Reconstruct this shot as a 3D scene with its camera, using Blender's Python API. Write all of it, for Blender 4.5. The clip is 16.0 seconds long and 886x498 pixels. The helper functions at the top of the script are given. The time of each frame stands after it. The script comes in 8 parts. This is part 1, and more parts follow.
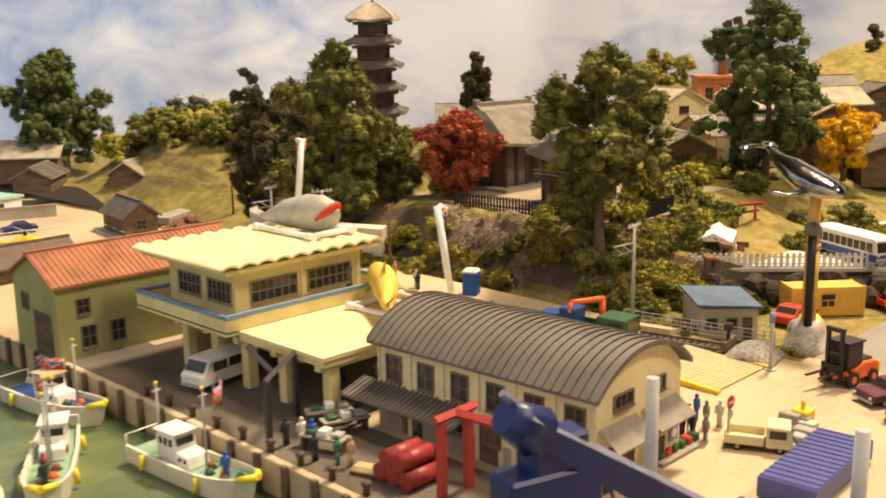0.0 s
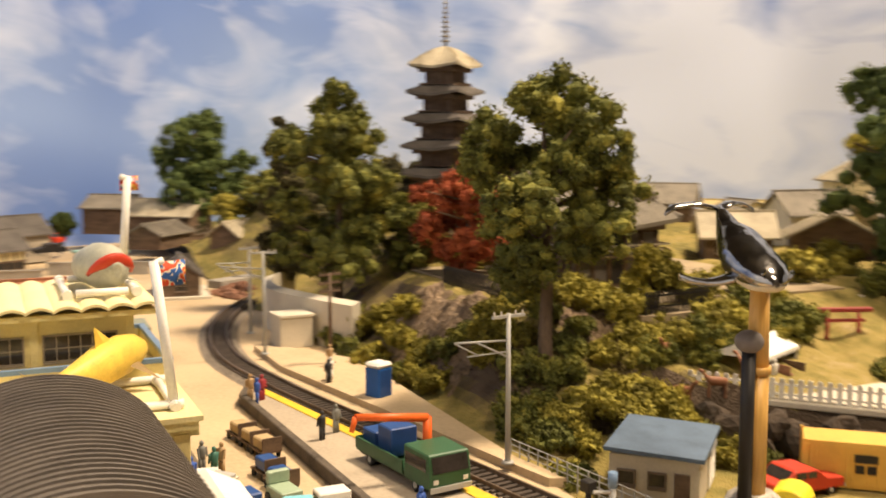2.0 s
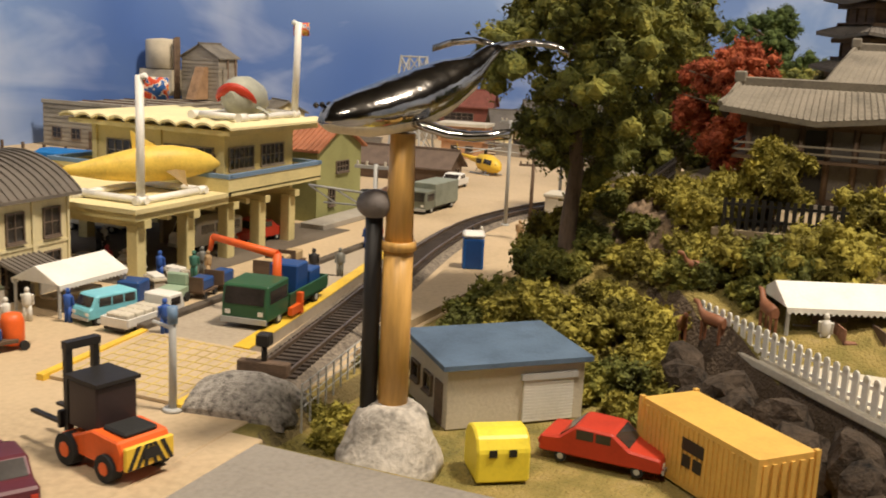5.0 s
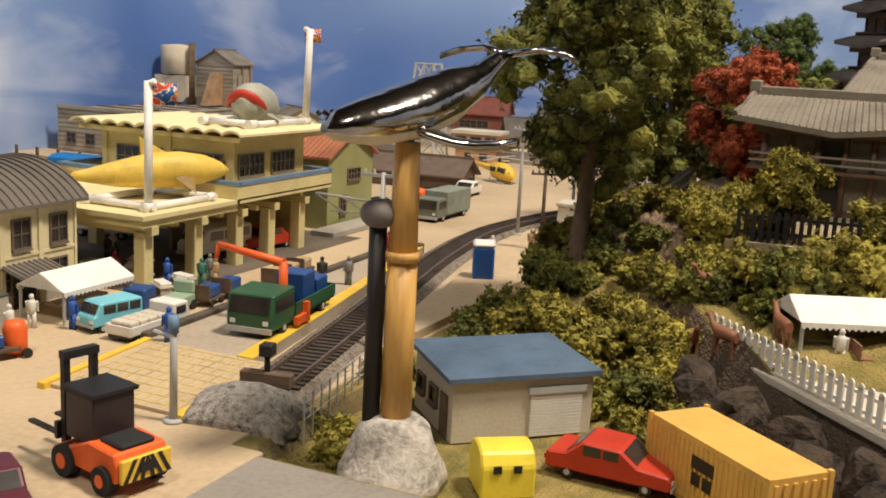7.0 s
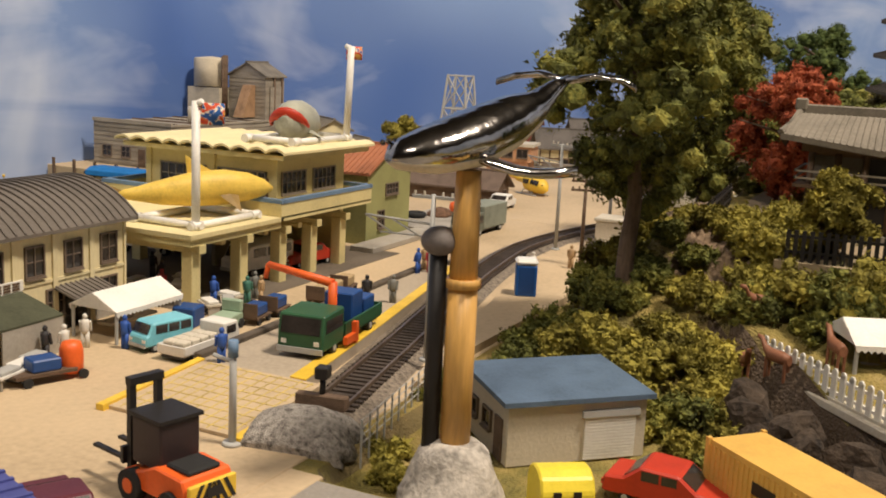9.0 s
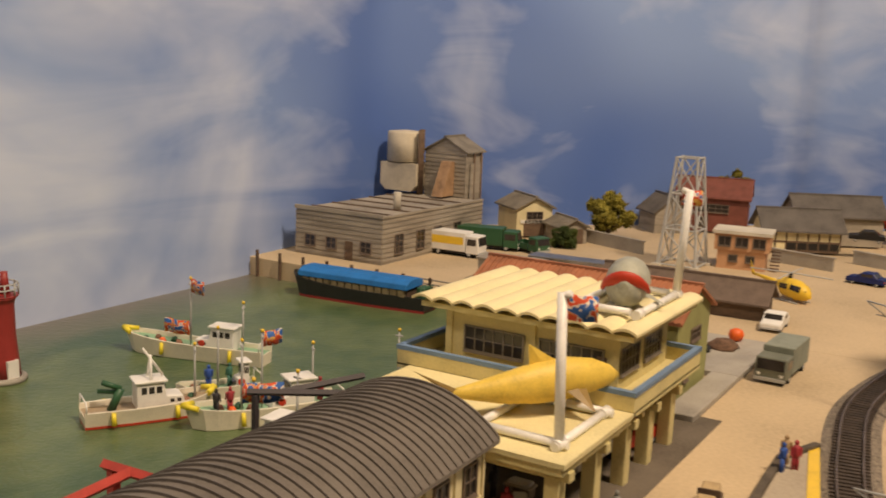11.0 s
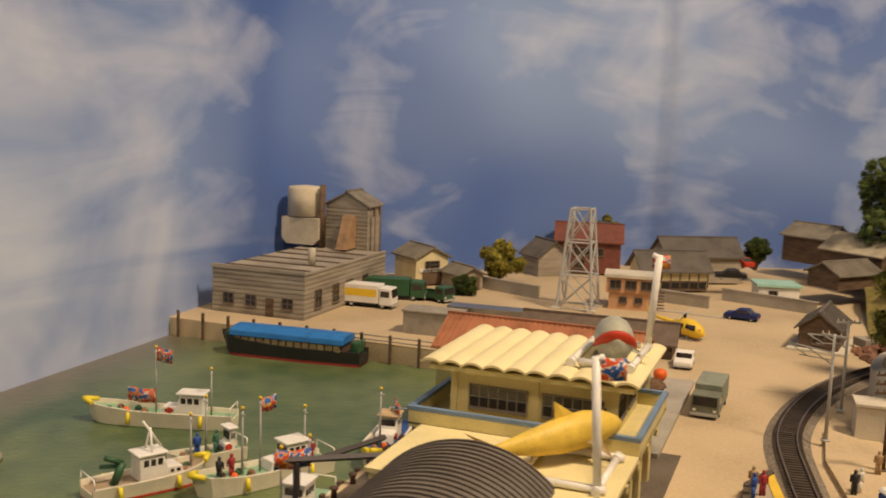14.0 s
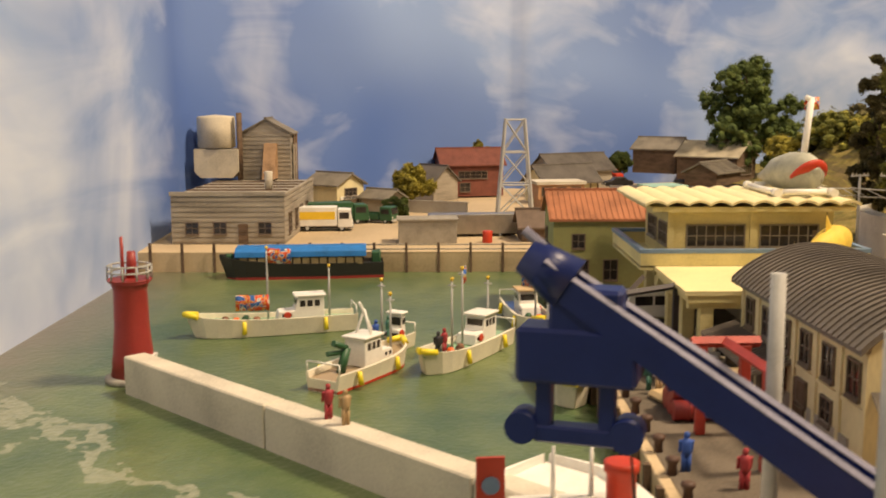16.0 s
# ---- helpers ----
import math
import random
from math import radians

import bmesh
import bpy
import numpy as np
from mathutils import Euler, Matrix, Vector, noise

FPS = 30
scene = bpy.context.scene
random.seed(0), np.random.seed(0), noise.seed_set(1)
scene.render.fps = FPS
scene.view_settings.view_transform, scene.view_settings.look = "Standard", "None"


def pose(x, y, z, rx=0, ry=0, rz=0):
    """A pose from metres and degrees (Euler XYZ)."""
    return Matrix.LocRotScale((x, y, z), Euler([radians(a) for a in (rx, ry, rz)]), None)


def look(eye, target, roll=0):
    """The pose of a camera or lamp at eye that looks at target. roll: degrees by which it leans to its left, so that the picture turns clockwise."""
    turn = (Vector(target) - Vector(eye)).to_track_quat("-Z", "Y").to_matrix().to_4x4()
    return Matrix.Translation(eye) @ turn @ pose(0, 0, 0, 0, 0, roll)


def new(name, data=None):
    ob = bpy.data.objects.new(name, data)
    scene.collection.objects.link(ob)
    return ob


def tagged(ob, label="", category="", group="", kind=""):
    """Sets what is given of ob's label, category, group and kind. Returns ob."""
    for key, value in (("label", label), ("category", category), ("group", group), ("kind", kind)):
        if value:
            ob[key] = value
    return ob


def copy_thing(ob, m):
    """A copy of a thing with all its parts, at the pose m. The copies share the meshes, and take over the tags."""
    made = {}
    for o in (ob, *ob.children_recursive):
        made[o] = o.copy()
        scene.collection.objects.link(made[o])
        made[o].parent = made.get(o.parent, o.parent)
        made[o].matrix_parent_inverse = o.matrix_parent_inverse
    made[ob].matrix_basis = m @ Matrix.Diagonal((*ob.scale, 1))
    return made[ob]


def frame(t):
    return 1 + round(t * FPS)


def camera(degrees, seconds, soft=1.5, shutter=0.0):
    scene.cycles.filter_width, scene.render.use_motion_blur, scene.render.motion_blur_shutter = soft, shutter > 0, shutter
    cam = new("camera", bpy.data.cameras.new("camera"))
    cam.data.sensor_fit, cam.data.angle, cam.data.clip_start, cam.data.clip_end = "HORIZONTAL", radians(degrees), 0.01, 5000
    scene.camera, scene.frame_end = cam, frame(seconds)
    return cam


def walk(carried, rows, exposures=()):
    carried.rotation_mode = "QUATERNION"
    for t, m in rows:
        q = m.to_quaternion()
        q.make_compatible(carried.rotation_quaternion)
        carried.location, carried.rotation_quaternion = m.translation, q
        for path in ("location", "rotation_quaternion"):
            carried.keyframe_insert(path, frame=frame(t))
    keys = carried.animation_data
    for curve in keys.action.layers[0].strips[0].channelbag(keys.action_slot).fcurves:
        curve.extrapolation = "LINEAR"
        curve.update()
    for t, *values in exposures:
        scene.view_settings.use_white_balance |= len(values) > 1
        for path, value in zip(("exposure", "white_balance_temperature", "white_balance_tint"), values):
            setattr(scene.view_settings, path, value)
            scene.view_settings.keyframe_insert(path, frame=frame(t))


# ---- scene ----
# Plan units: 1 unit = 8.2 mm of the model railway; x along the quay, y towards the water, z up from the quay.
U = 0.0082
cam = camera(47.4, 16.0, soft=1.8, shutter=0.4)
PATH = [
    (0, -21.672, 35.587, 17.491, -135.199, -11.742, -0.956),
    (0.5, -20.499, 30.353, 17.498, -135.372, -11.997, -0.381),
    (1, -18.145, 23.672, 17.219, -134.205, -11.115, -0.243),
    (1.5, -21.093, 16.426, 15.245, -128.969, -8.946, -0.530),
    (2, -23.637, 4.616, 13.513, -114.327, -6.209, -0.057),
    (2.5, -25.174, -7.764, 12.464, -92.542, -6.322, 1.801),
    (3, -24.453, -16.994, 13.109, -75.930, -7.479, 0.387),
    (3.5, -22.906, -21.675, 12.829, -67.008, -8.541, 1.132),
    (4, -22.689, -25.571, 12.884, -64.610, -9.441, 1.267),
    (4.5, -21.131, -29.179, 11.216, -65.907, -10.449, 1.776),
    (5, -20.705, -30.806, 10.776, -67.112, -11.250, 2.757),
    (5.2, -20.155, -30.749, 10.887, -67.583, -11.327, 2.998),
    (7.3, -20.093, -30.866, 10.785, -66.052, -10.908, 3.068),
    (7.5, -21.048, -30.535, 11.144, -66.393, -10.999, 3.446),
    (8, -21.312, -30.286, 11.062, -65.771, -10.983, 3.315),
    (8.2, -20.520, -30.428, 10.664, -65.096, -10.866, 2.805),
    (10.3, -20.754, -21.606, 13.898, -64.673, -10.321, 2.957),
    (10.5, -20.134, -19.017, 14.455, -63.018, -10.213, 3.140),
    (11, -17.581, -15.237, 16.689, -59.356, -10.103, 2.377),
    (11.5, -15.487, -14.072, 16.315, -57.292, -10.858, 1.931),
    (12, -15.156, -14.352, 16.420, -57.318, -11.603, 1.958),
    (12.5, -15.132, -14.647, 16.277, -58.647, -11.780, 2.109),
    (13, -16.743, -14.409, 16.629, -60.714, -11.130, 2.225),
    (13.5, -21.299, -14.175, 18.030, -64.063, -9.328, 2.220),
    (14, -25.080, -8.764, 18.698, -69.952, -7.786, 2.191),
    (14.5, -27.341, -0.047, 17.616, -77.944, -7.442, 0.568),
    (15, -27.897, 8.483, 15.512, -84.867, -8.083, -0.989),
    (15.5, -29.622, 14.837, 13.374, -88.259, -8.220, -0.952),
    (16, -29.991, 18.613, 11.556, -89.604, -8.285, -0.200),
]


def cam_pose(x, y, z, yaw, pitch, roll):
    return pose(x * U, y * U, z * U, 0, 0, yaw) @ pose(0, 0, 0, 90 + pitch) @ pose(0, 0, 0, 0, 0, roll)


walk(cam, [(r[0], cam_pose(*r[1:])) for r in PATH],
     exposures=[(0, 0.44, 7350, 12), (1.6, 0.56, 7150, 12), (2.0, 0.38, 7200, 12), (2.5, -0.25, 7250, 12), (3.0, -0.13, 7200, 12), (3.6, -0.06, 7000, 12), (4.0, -0.08, 6900, 11), (4.5, -0.28, 6700, 10), (5.0, -0.17, 6250, 9), (8.2, -0.2, 5950, 9),
                (10.5, -0.46, 7000, 15), (12.5, -0.6, 7350, 15), (14.0, -0.52, 7500, 14), (15.0, -0.12, 7550, 13), (16.0, 0.04, 7600, 12)])


# ---- light: a warm ceiling lamp over the hill side of the layout and the dim room round it ----
world = bpy.data.worlds.new("room_air")
scene.world = world
world.use_nodes = True
world.node_tree.nodes["Background"].inputs["Color"].default_value = (1.0, 0.86, 0.68, 1)
world.node_tree.nodes["Background"].inputs["Strength"].default_value = 0.018


def area_lamp(name, eye, target, size, watts, color):
    data = bpy.data.lights.new(name, "AREA")
    data.shape, data.size, data.energy, data.color = "DISK", size, watts, color
    ob = new(name, data)
    ob.matrix_world = look(eye, target)
    return tagged(ob, "warm ceiling lamp of the model railway room", "lamp")


area_lamp("ceiling_lamp", (0.15, -0.78, 1.5), (0.25, -0.1, 0.0), 0.26, 39, (1.0, 0.83, 0.64))
area_lamp("ceiling_lamp", (-0.85, -0.30, 1.48), (0.3, -0.1, 0.0), 0.30, 14, (1.0, 0.84, 0.66))

# ---- materials ----
MATS = {}


def mat(name, color, rough=0.7, var=0.12, scale=1.2, bump=0.15, fine=9.0, metal=0.0, second=None, spec=0.4, stretch=(1, 1, 1), rand=0.0, coat=0.0):
    """A painted or natural surface: colour varied at two scales, with a fine relief. scale: patches per plan unit."""
    if name in MATS:
        return MATS[name]
    m = bpy.data.materials.new(name)
    m.use_nodes = True
    n, l = m.node_tree.nodes, m.node_tree.links
    bsdf = n["Principled BSDF"]
    geo = n.new("ShaderNodeNewGeometry")
    mp = n.new("ShaderNodeMapping")
    mp.inputs["Scale"].default_value = [s / U for s in stretch]
    l.new(geo.outputs["Position"], mp.inputs["Vector"])
    big, small = n.new("ShaderNodeTexNoise"), n.new("ShaderNodeTexNoise")
    for node, s, d in ((big, scale, 4), (small, fine, 3)):
        node.inputs["Scale"].default_value, node.inputs["Detail"].default_value = s, d
        l.new(mp.outputs["Vector"], node.inputs["Vector"])
    c = Vector(color)
    dark = [max(0, v * (1 - 2.2 * var)) for v in c]
    light = second or [min(1, v * (1 + 1.4 * var)) for v in c]
    ramp = n.new("ShaderNodeValToRGB")
    ramp.color_ramp.elements[0].position, ramp.color_ramp.elements[1].position = 0.3, 0.7
    ramp.color_ramp.elements[0].color, ramp.color_ramp.elements[1].color = (*dark, 1), (*light, 1)
    mid = ramp.color_ramp.elements.new(0.5)
    mid.color = (*c, 1)
    mix = n.new("ShaderNodeMix")
    mix.data_type = "FLOAT"
    mix.inputs["Factor"].default_value = 0.35
    l.new(big.outputs["Fac"], mix.inputs["A"])
    l.new(small.outputs["Fac"], mix.inputs["B"])
    last = mix.outputs["Result"]
    if rand:
        info = n.new("ShaderNodeObjectInfo")
        add = n.new("ShaderNodeMath")
        add.operation = "MULTIPLY_ADD"
        add.inputs[1].default_value = rand
        l.new(info.outputs["Random"], add.inputs[0])
        l.new(last, add.inputs[2])
        last = add.outputs[0]
    l.new(last, ramp.inputs["Fac"])
    l.new(ramp.outputs["Color"], bsdf.inputs["Base Color"])
    bsdf.inputs["Roughness"].default_value, bsdf.inputs["Metallic"].default_value = rough, metal
    bsdf.inputs["Specular IOR Level"].default_value = spec
    bsdf.inputs["Coat Weight"].default_value = coat
    if bump:
        b = n.new("ShaderNodeBump")
        b.inputs["Strength"].default_value, b.inputs["Distance"].default_value = bump, 0.1 * U
        l.new(small.outputs["Fac"], b.inputs["Height"])
        l.new(b.outputs["Normal"], bsdf.inputs["Normal"])
    MATS[name] = m
    return m


def paint(name, color, rough=0.45, **k):
    return mat(name, color, rough, var=k.pop("var", 0.07), bump=k.pop("bump", 0.05), **k)


CREAM = mat("cream_plaster", (0.72, 0.63, 0.38), 0.75, var=0.09, scale=0.5, stretch=(1, 1, 0.3))
OLIVE = mat("olive_plaster", (0.32, 0.32, 0.13), 0.75, var=0.1, scale=0.5)
CONCRETE = mat("quay_concrete", (0.52, 0.40, 0.25), 0.85, var=0.12, scale=0.12, fine=4, bump=0.12)
# dark paving, with shade on the wharf and under the market painted in
DARKROAD = mat("shaded_wharf_paving", (0.135, 0.11, 0.082), 0.9, var=0.2, scale=0.3)
GREYCON = mat("grey_concrete", (0.36, 0.33, 0.28), 0.85, var=0.15, scale=0.4)
PALECON = mat("pale_concrete", (0.58, 0.53, 0.43), 0.85, var=0.12, scale=0.4)
ROOFGREY = mat("seamed_roof", (0.15, 0.13, 0.11), 0.6, var=0.15, scale=0.5)
WAVY = mat("pale_yellow_sheet", (0.80, 0.70, 0.40), 0.6, var=0.06, scale=0.5)
BLUETRIM = paint("blue_trim", (0.16, 0.25, 0.38))
WHITE = paint("white_paint", (0.78, 0.76, 0.70), scale=0.8)
PVC = paint("white_pipe", (0.82, 0.80, 0.74), 0.35)
GLASS = mat("dark_window_glass", (0.035, 0.03, 0.028), 0.12, var=0.25, bump=0.0, spec=0.6)
FRAME = paint("brown_window_frame", (0.16, 0.12, 0.09))
HULL = paint("cream_hull_paint", (0.75, 0.69, 0.55), scale=0.8)
WOOD = mat("weathered_wood", (0.13, 0.085, 0.055), 0.8, var=0.25, scale=0.8, stretch=(1, 1, 3))
WOODGREY = mat("grey_clapboard", (0.33, 0.29, 0.23), 0.85, var=0.22, scale=0.6, stretch=(0.4, 0.4, 3))
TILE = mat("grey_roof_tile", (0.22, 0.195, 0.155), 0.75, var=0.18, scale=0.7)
# lighter copy of the grey tile, light worked into its colour
PALETILE = mat("lit_roof_tile", (0.42, 0.37, 0.27), 0.8, var=0.18, scale=0.7)
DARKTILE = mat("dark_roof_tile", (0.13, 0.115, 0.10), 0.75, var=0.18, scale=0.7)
ORANGETILE = mat("orange_roof_tile", (0.37, 0.145, 0.072), 0.75, var=0.16, scale=0.8)
REDTILE = mat("dark_red_roof", (0.20, 0.065, 0.045), 0.7, var=0.15)
RED = paint("red_paint", (0.50, 0.045, 0.02))
DARKRED = paint("dark_red_paint", (0.30, 0.035, 0.03))
ORANGE = paint("orange_paint", (0.78, 0.13, 0.02))
YELLOW = paint("yellow_paint", (0.80, 0.53, 0.05))
YBRIGHT = paint("bright_yellow_plastic", (0.82, 0.66, 0.05), 0.4)
BLUE = paint("blue_paint", (0.02, 0.07, 0.24), 0.4)
DEEPBLUE = paint("navy_plastic", (0.008, 0.019, 0.11), 0.4)
SKYBLUE = paint("light_blue_paint", (0.20, 0.55, 0.66))
TARP = mat("blue_tarpaulin", (0.015, 0.17, 0.48), 0.55, var=0.1)
GREEN = paint("dark_green_paint", (0.03, 0.10, 0.045))
MINT = paint("mint_deck", (0.24, 0.42, 0.26))
AWNGREEN = mat("dark_green_canvas", (0.07, 0.075, 0.045), 0.85, var=0.15)
BLACK = paint("black_plastic", (0.018, 0.016, 0.015), 0.5)
RUBBER = mat("black_rubber", (0.02, 0.02, 0.02), 0.8, bump=0.1)
STEEL = mat("brushed_steel", (0.45, 0.43, 0.40), 0.35, metal=0.9, var=0.1)
GALV = paint("grey_galvanised_paint", (0.42, 0.42, 0.40), 0.5)
RAIL = mat("rail_steel", (0.24, 0.18, 0.13), 0.4, metal=0.7, var=0.15)
SLEEPER = mat("dark_sleeper", (0.06, 0.045, 0.035), 0.85, var=0.25)
BALLAST = mat("grey_ballast", (0.24, 0.20, 0.155), 0.95, var=0.4, scale=6, fine=22, bump=0.8)
ROCK = mat("grey_rock", (0.50, 0.46, 0.40), 0.9, var=0.35, scale=1.2, fine=5, bump=0.6)
SOIL = mat("dark_rock_soil", (0.055, 0.04, 0.028), 0.95, var=0.45, scale=1.0, fine=6, bump=0.9)
BROWN = mat("brown_rubble", (0.24, 0.12, 0.075), 0.95, var=0.4, scale=1.5, fine=6, bump=0.8)
BAMBOO = mat("varnished_bamboo", (0.62, 0.36, 0.10), 0.4, var=0.14, stretch=(1, 1, 0.15))
SILVER = mat("chrome_whale_skin", (0.36, 0.345, 0.33), 0.15, metal=1.0, var=0.25, scale=0.9, second=(0.55, 0.52, 0.48), bump=0.7, fine=1.1)
SHARK = mat("yellow_fish_skin", (0.74, 0.52, 0.09), 0.5, var=0.12)
FISHGREY = mat("grey_fish_skin", (0.40, 0.40, 0.32), 0.5, var=0.14)
SKIN = paint("plain_figure_paint", (0.40, 0.27, 0.18))
# second colours of LEAF and LEAFYEL paint lit foliage in random patches
LEAF = mat("dark_green_foliage", (0.125, 0.135, 0.026), 0.9, var=0.4, scale=0.8, second=(0.36, 0.32, 0.055), bump=1.0, fine=7)
LEAFDARK = mat("deep_green_foliage", (0.07, 0.105, 0.026), 0.9, var=0.35, scale=0.8, second=(0.17, 0.20, 0.045), bump=1.0, fine=7)
LEAFYEL = mat("olive_shrub_foliage", (0.27, 0.235, 0.038), 0.9, var=0.4, scale=0.7, second=(0.5, 0.42, 0.07), bump=1.0, fine=7)
LEAFBROWN = mat("brown_green_foliage", (0.085, 0.075, 0.03), 0.9, var=0.3, scale=0.8, second=(0.14, 0.12, 0.04), bump=1.0, fine=7)
LEAFRED = mat("red_maple_foliage", (0.34, 0.075, 0.028), 0.9, var=0.35, scale=0.8, second=(0.48, 0.14, 0.05), bump=1.0, fine=7)
LEAFGOLD = mat("golden_foliage", (0.75, 0.45, 0.03), 0.9, var=0.2, bump=1.0, fine=7)
BARK = mat("brown_bark", (0.13, 0.09, 0.06), 0.9, var=0.3, stretch=(1, 1, 0.3), bump=0.6)


def grass_material():
    """Flock ground cover: olive grass, straw and bare earth, mixed by two noises and by the steepness of the slope."""
    m = bpy.data.materials.new("flock_ground")
    m.use_nodes = True
    n, l = m.node_tree.nodes, m.node_tree.links
    bsdf = n["Principled BSDF"]
    geo = n.new("ShaderNodeNewGeometry")
    mp = n.new("ShaderNodeMapping")
    mp.inputs["Scale"].default_value = [1 / U] * 3
    l.new(geo.outputs["Position"], mp.inputs["Vector"])
    noises = []
    for s, d in ((0.16, 5), (1.1, 5), (9, 2)):
        t = n.new("ShaderNodeTexNoise")
        t.inputs["Scale"].default_value, t.inputs["Detail"].default_value = s, d
        l.new(mp.outputs["Vector"], t.inputs["Vector"])
        noises.append(t)
    ramp = n.new("ShaderNodeValToRGB")
    e = ramp.color_ramp.elements
    e[0].position, e[0].color = 0.28, (0.10, 0.095, 0.025, 1)
    e[1].position, e[1].color = 0.72, (0.40, 0.30, 0.14, 1)
    for p, c in ((0.45, (0.22, 0.18, 0.045, 1)), (0.58, (0.33, 0.25, 0.075, 1))):
        x = e.new(p)
        x.color = c
    mix = n.new("ShaderNodeMix")
    mix.data_type = "FLOAT"
    mix.inputs["Factor"].default_value = 0.55
    l.new(noises[0].outputs["Fac"], mix.inputs["A"])
    l.new(noises[1].outputs["Fac"], mix.inputs["B"])
    l.new(mix.outputs["Result"], ramp.inputs["Fac"])
    steep = n.new("ShaderNodeSeparateXYZ")
    l.new(geo.outputs["True Normal"], steep.inputs[0])
    edge = n.new("ShaderNodeMapRange")
    edge.inputs["From Min"].default_value, edge.inputs["From Max"].default_value = 0.62, 0.82
    l.new(steep.outputs["Z"], edge.inputs["Value"])
    earth = n.new("ShaderNodeMix")
    earth.data_type = "RGBA"
    l.new(edge.outputs["Result"], earth.inputs["Factor"])
    earth.inputs["A"].default_value = (0.095, 0.066, 0.042, 1)
    l.new(ramp.outputs["Color"], earth.inputs["B"])
    l.new(earth.outputs["Result"], bsdf.inputs["Base Color"])
    bsdf.inputs["Roughness"].default_value = 0.95
    b = n.new("ShaderNodeBump")
    b.inputs["Strength"].default_value, b.inputs["Distance"].default_value = 0.9, 0.2 * U
    l.new(noises[2].outputs["Fac"], b.inputs["Height"])
    l.new(b.outputs["Normal"], bsdf.inputs["Normal"])
    return m


def water_material():
    m = bpy.data.materials.new("harbour_water")
    m.use_nodes = True
    n, l = m.node_tree.nodes, m.node_tree.links
    bsdf = n["Principled BSDF"]
    geo = n.new("ShaderNodeNewGeometry")
    mp = n.new("ShaderNodeMapping")
    mp.inputs["Scale"].default_value = [1 / U] * 3
    l.new(geo.outputs["Position"], mp.inputs["Vector"])
    big, streak, fine = (n.new("ShaderNodeTexNoise") for _ in range(3))
    for t, s, d in ((big, 0.09, 4), (streak, 0.5, 4), (fine, 3.5, 3)):
        t.inputs["Scale"].default_value, t.inputs["Detail"].default_value = s, d
        l.new(mp.outputs["Vector"], t.inputs["Vector"])
    ramp = n.new("ShaderNodeValToRGB")
    e = ramp.color_ramp.elements
    e[0].position, e[0].color = 0.35, (0.05, 0.095, 0.042, 1)
    e[1].position, e[1].color = 0.68, (0.16, 0.20, 0.085, 1)
    mix = n.new("ShaderNodeMix")
    mix.data_type = "FLOAT"
    mix.inputs["Factor"].default_value = 0.4
    l.new(big.outputs["Fac"], mix.inputs["A"])
    l.new(streak.outputs["Fac"], mix.inputs["B"])
    l.new(mix.outputs["Result"], ramp.inputs["Fac"])
    # sand near the painted shore line, and white brushed foam outside the breakwater
    sep = n.new("ShaderNodeSeparateXYZ")
    l.new(mp.outputs["Vector"], sep.inputs[0])
    wob = n.new("ShaderNodeMath")
    wob.operation = "MULTIPLY_ADD"
    wob.inputs[1].default_value = 5.0
    l.new(streak.outputs["Fac"], wob.inputs[0])
    l.new(sep.outputs["Y"], wob.inputs[2])
    shore = n.new("ShaderNodeMapRange")
    shore.inputs["From Min"].default_value, shore.inputs["From Max"].default_value = 38.5, 45.0
    l.new(wob.outputs[0], shore.inputs["Value"])
    sand = n.new("ShaderNodeMix")
    sand.data_type = "RGBA"
    l.new(shore.outputs["Result"], sand.inputs["Factor"])
    l.new(ramp.outputs["Color"], sand.inputs["A"])
    sand.inputs["B"].default_value = (0.16, 0.14, 0.10, 1)
    # distance from a foam line at x = 9, running along y
    diff = n.new("ShaderNodeVectorMath")
    diff.operation = "DOT_PRODUCT"
    diff.inputs[1].default_value = (0.72, -0.69, 0)
    l.new(mp.outputs["Vector"], diff.inputs[0])
    band = n.new("ShaderNodeMath")
    band.operation = "MULTIPLY_ADD"
    band.inputs[1].default_value = 9.0
    l.new(streak.outputs["Fac"], band.inputs[0])
    l.new(diff.outputs["Value"], band.inputs[2])
    dist = n.new("ShaderNodeMath")
    dist.operation = "COMPARE"
    dist.inputs[1].default_value, dist.inputs[2].default_value = -13.0, 0.55
    l.new(band.outputs[0], dist.inputs[0])
    spray = n.new("ShaderNodeMath")
    spray.operation = "MULTIPLY"
    l.new(dist.outputs[0], spray.inputs[0])
    l.new(fine.outputs["Fac"], spray.inputs[1])
    foam = n.new("ShaderNodeMix")
    foam.data_type = "RGBA"
    l.new(spray.outputs[0], foam.inputs["Factor"])
    l.new(sand.outputs["Result"], foam.inputs["A"])
    foam.inputs["B"].default_value = (0.38, 0.38, 0.28, 1)
    l.new(foam.outputs["Result"], bsdf.inputs["Base Color"])
    bsdf.inputs["Roughness"].default_value = 0.28
    bsdf.inputs["Specular IOR Level"].default_value = 0.35
    b = n.new("ShaderNodeBump")
    b.inputs["Strength"].default_value, b.inputs["Distance"].default_value = 0.35, 0.15 * U
    l.new(fine.outputs["Fac"], b.inputs["Height"])
    l.new(b.outputs["Normal"], bsdf.inputs["Normal"])
    return m


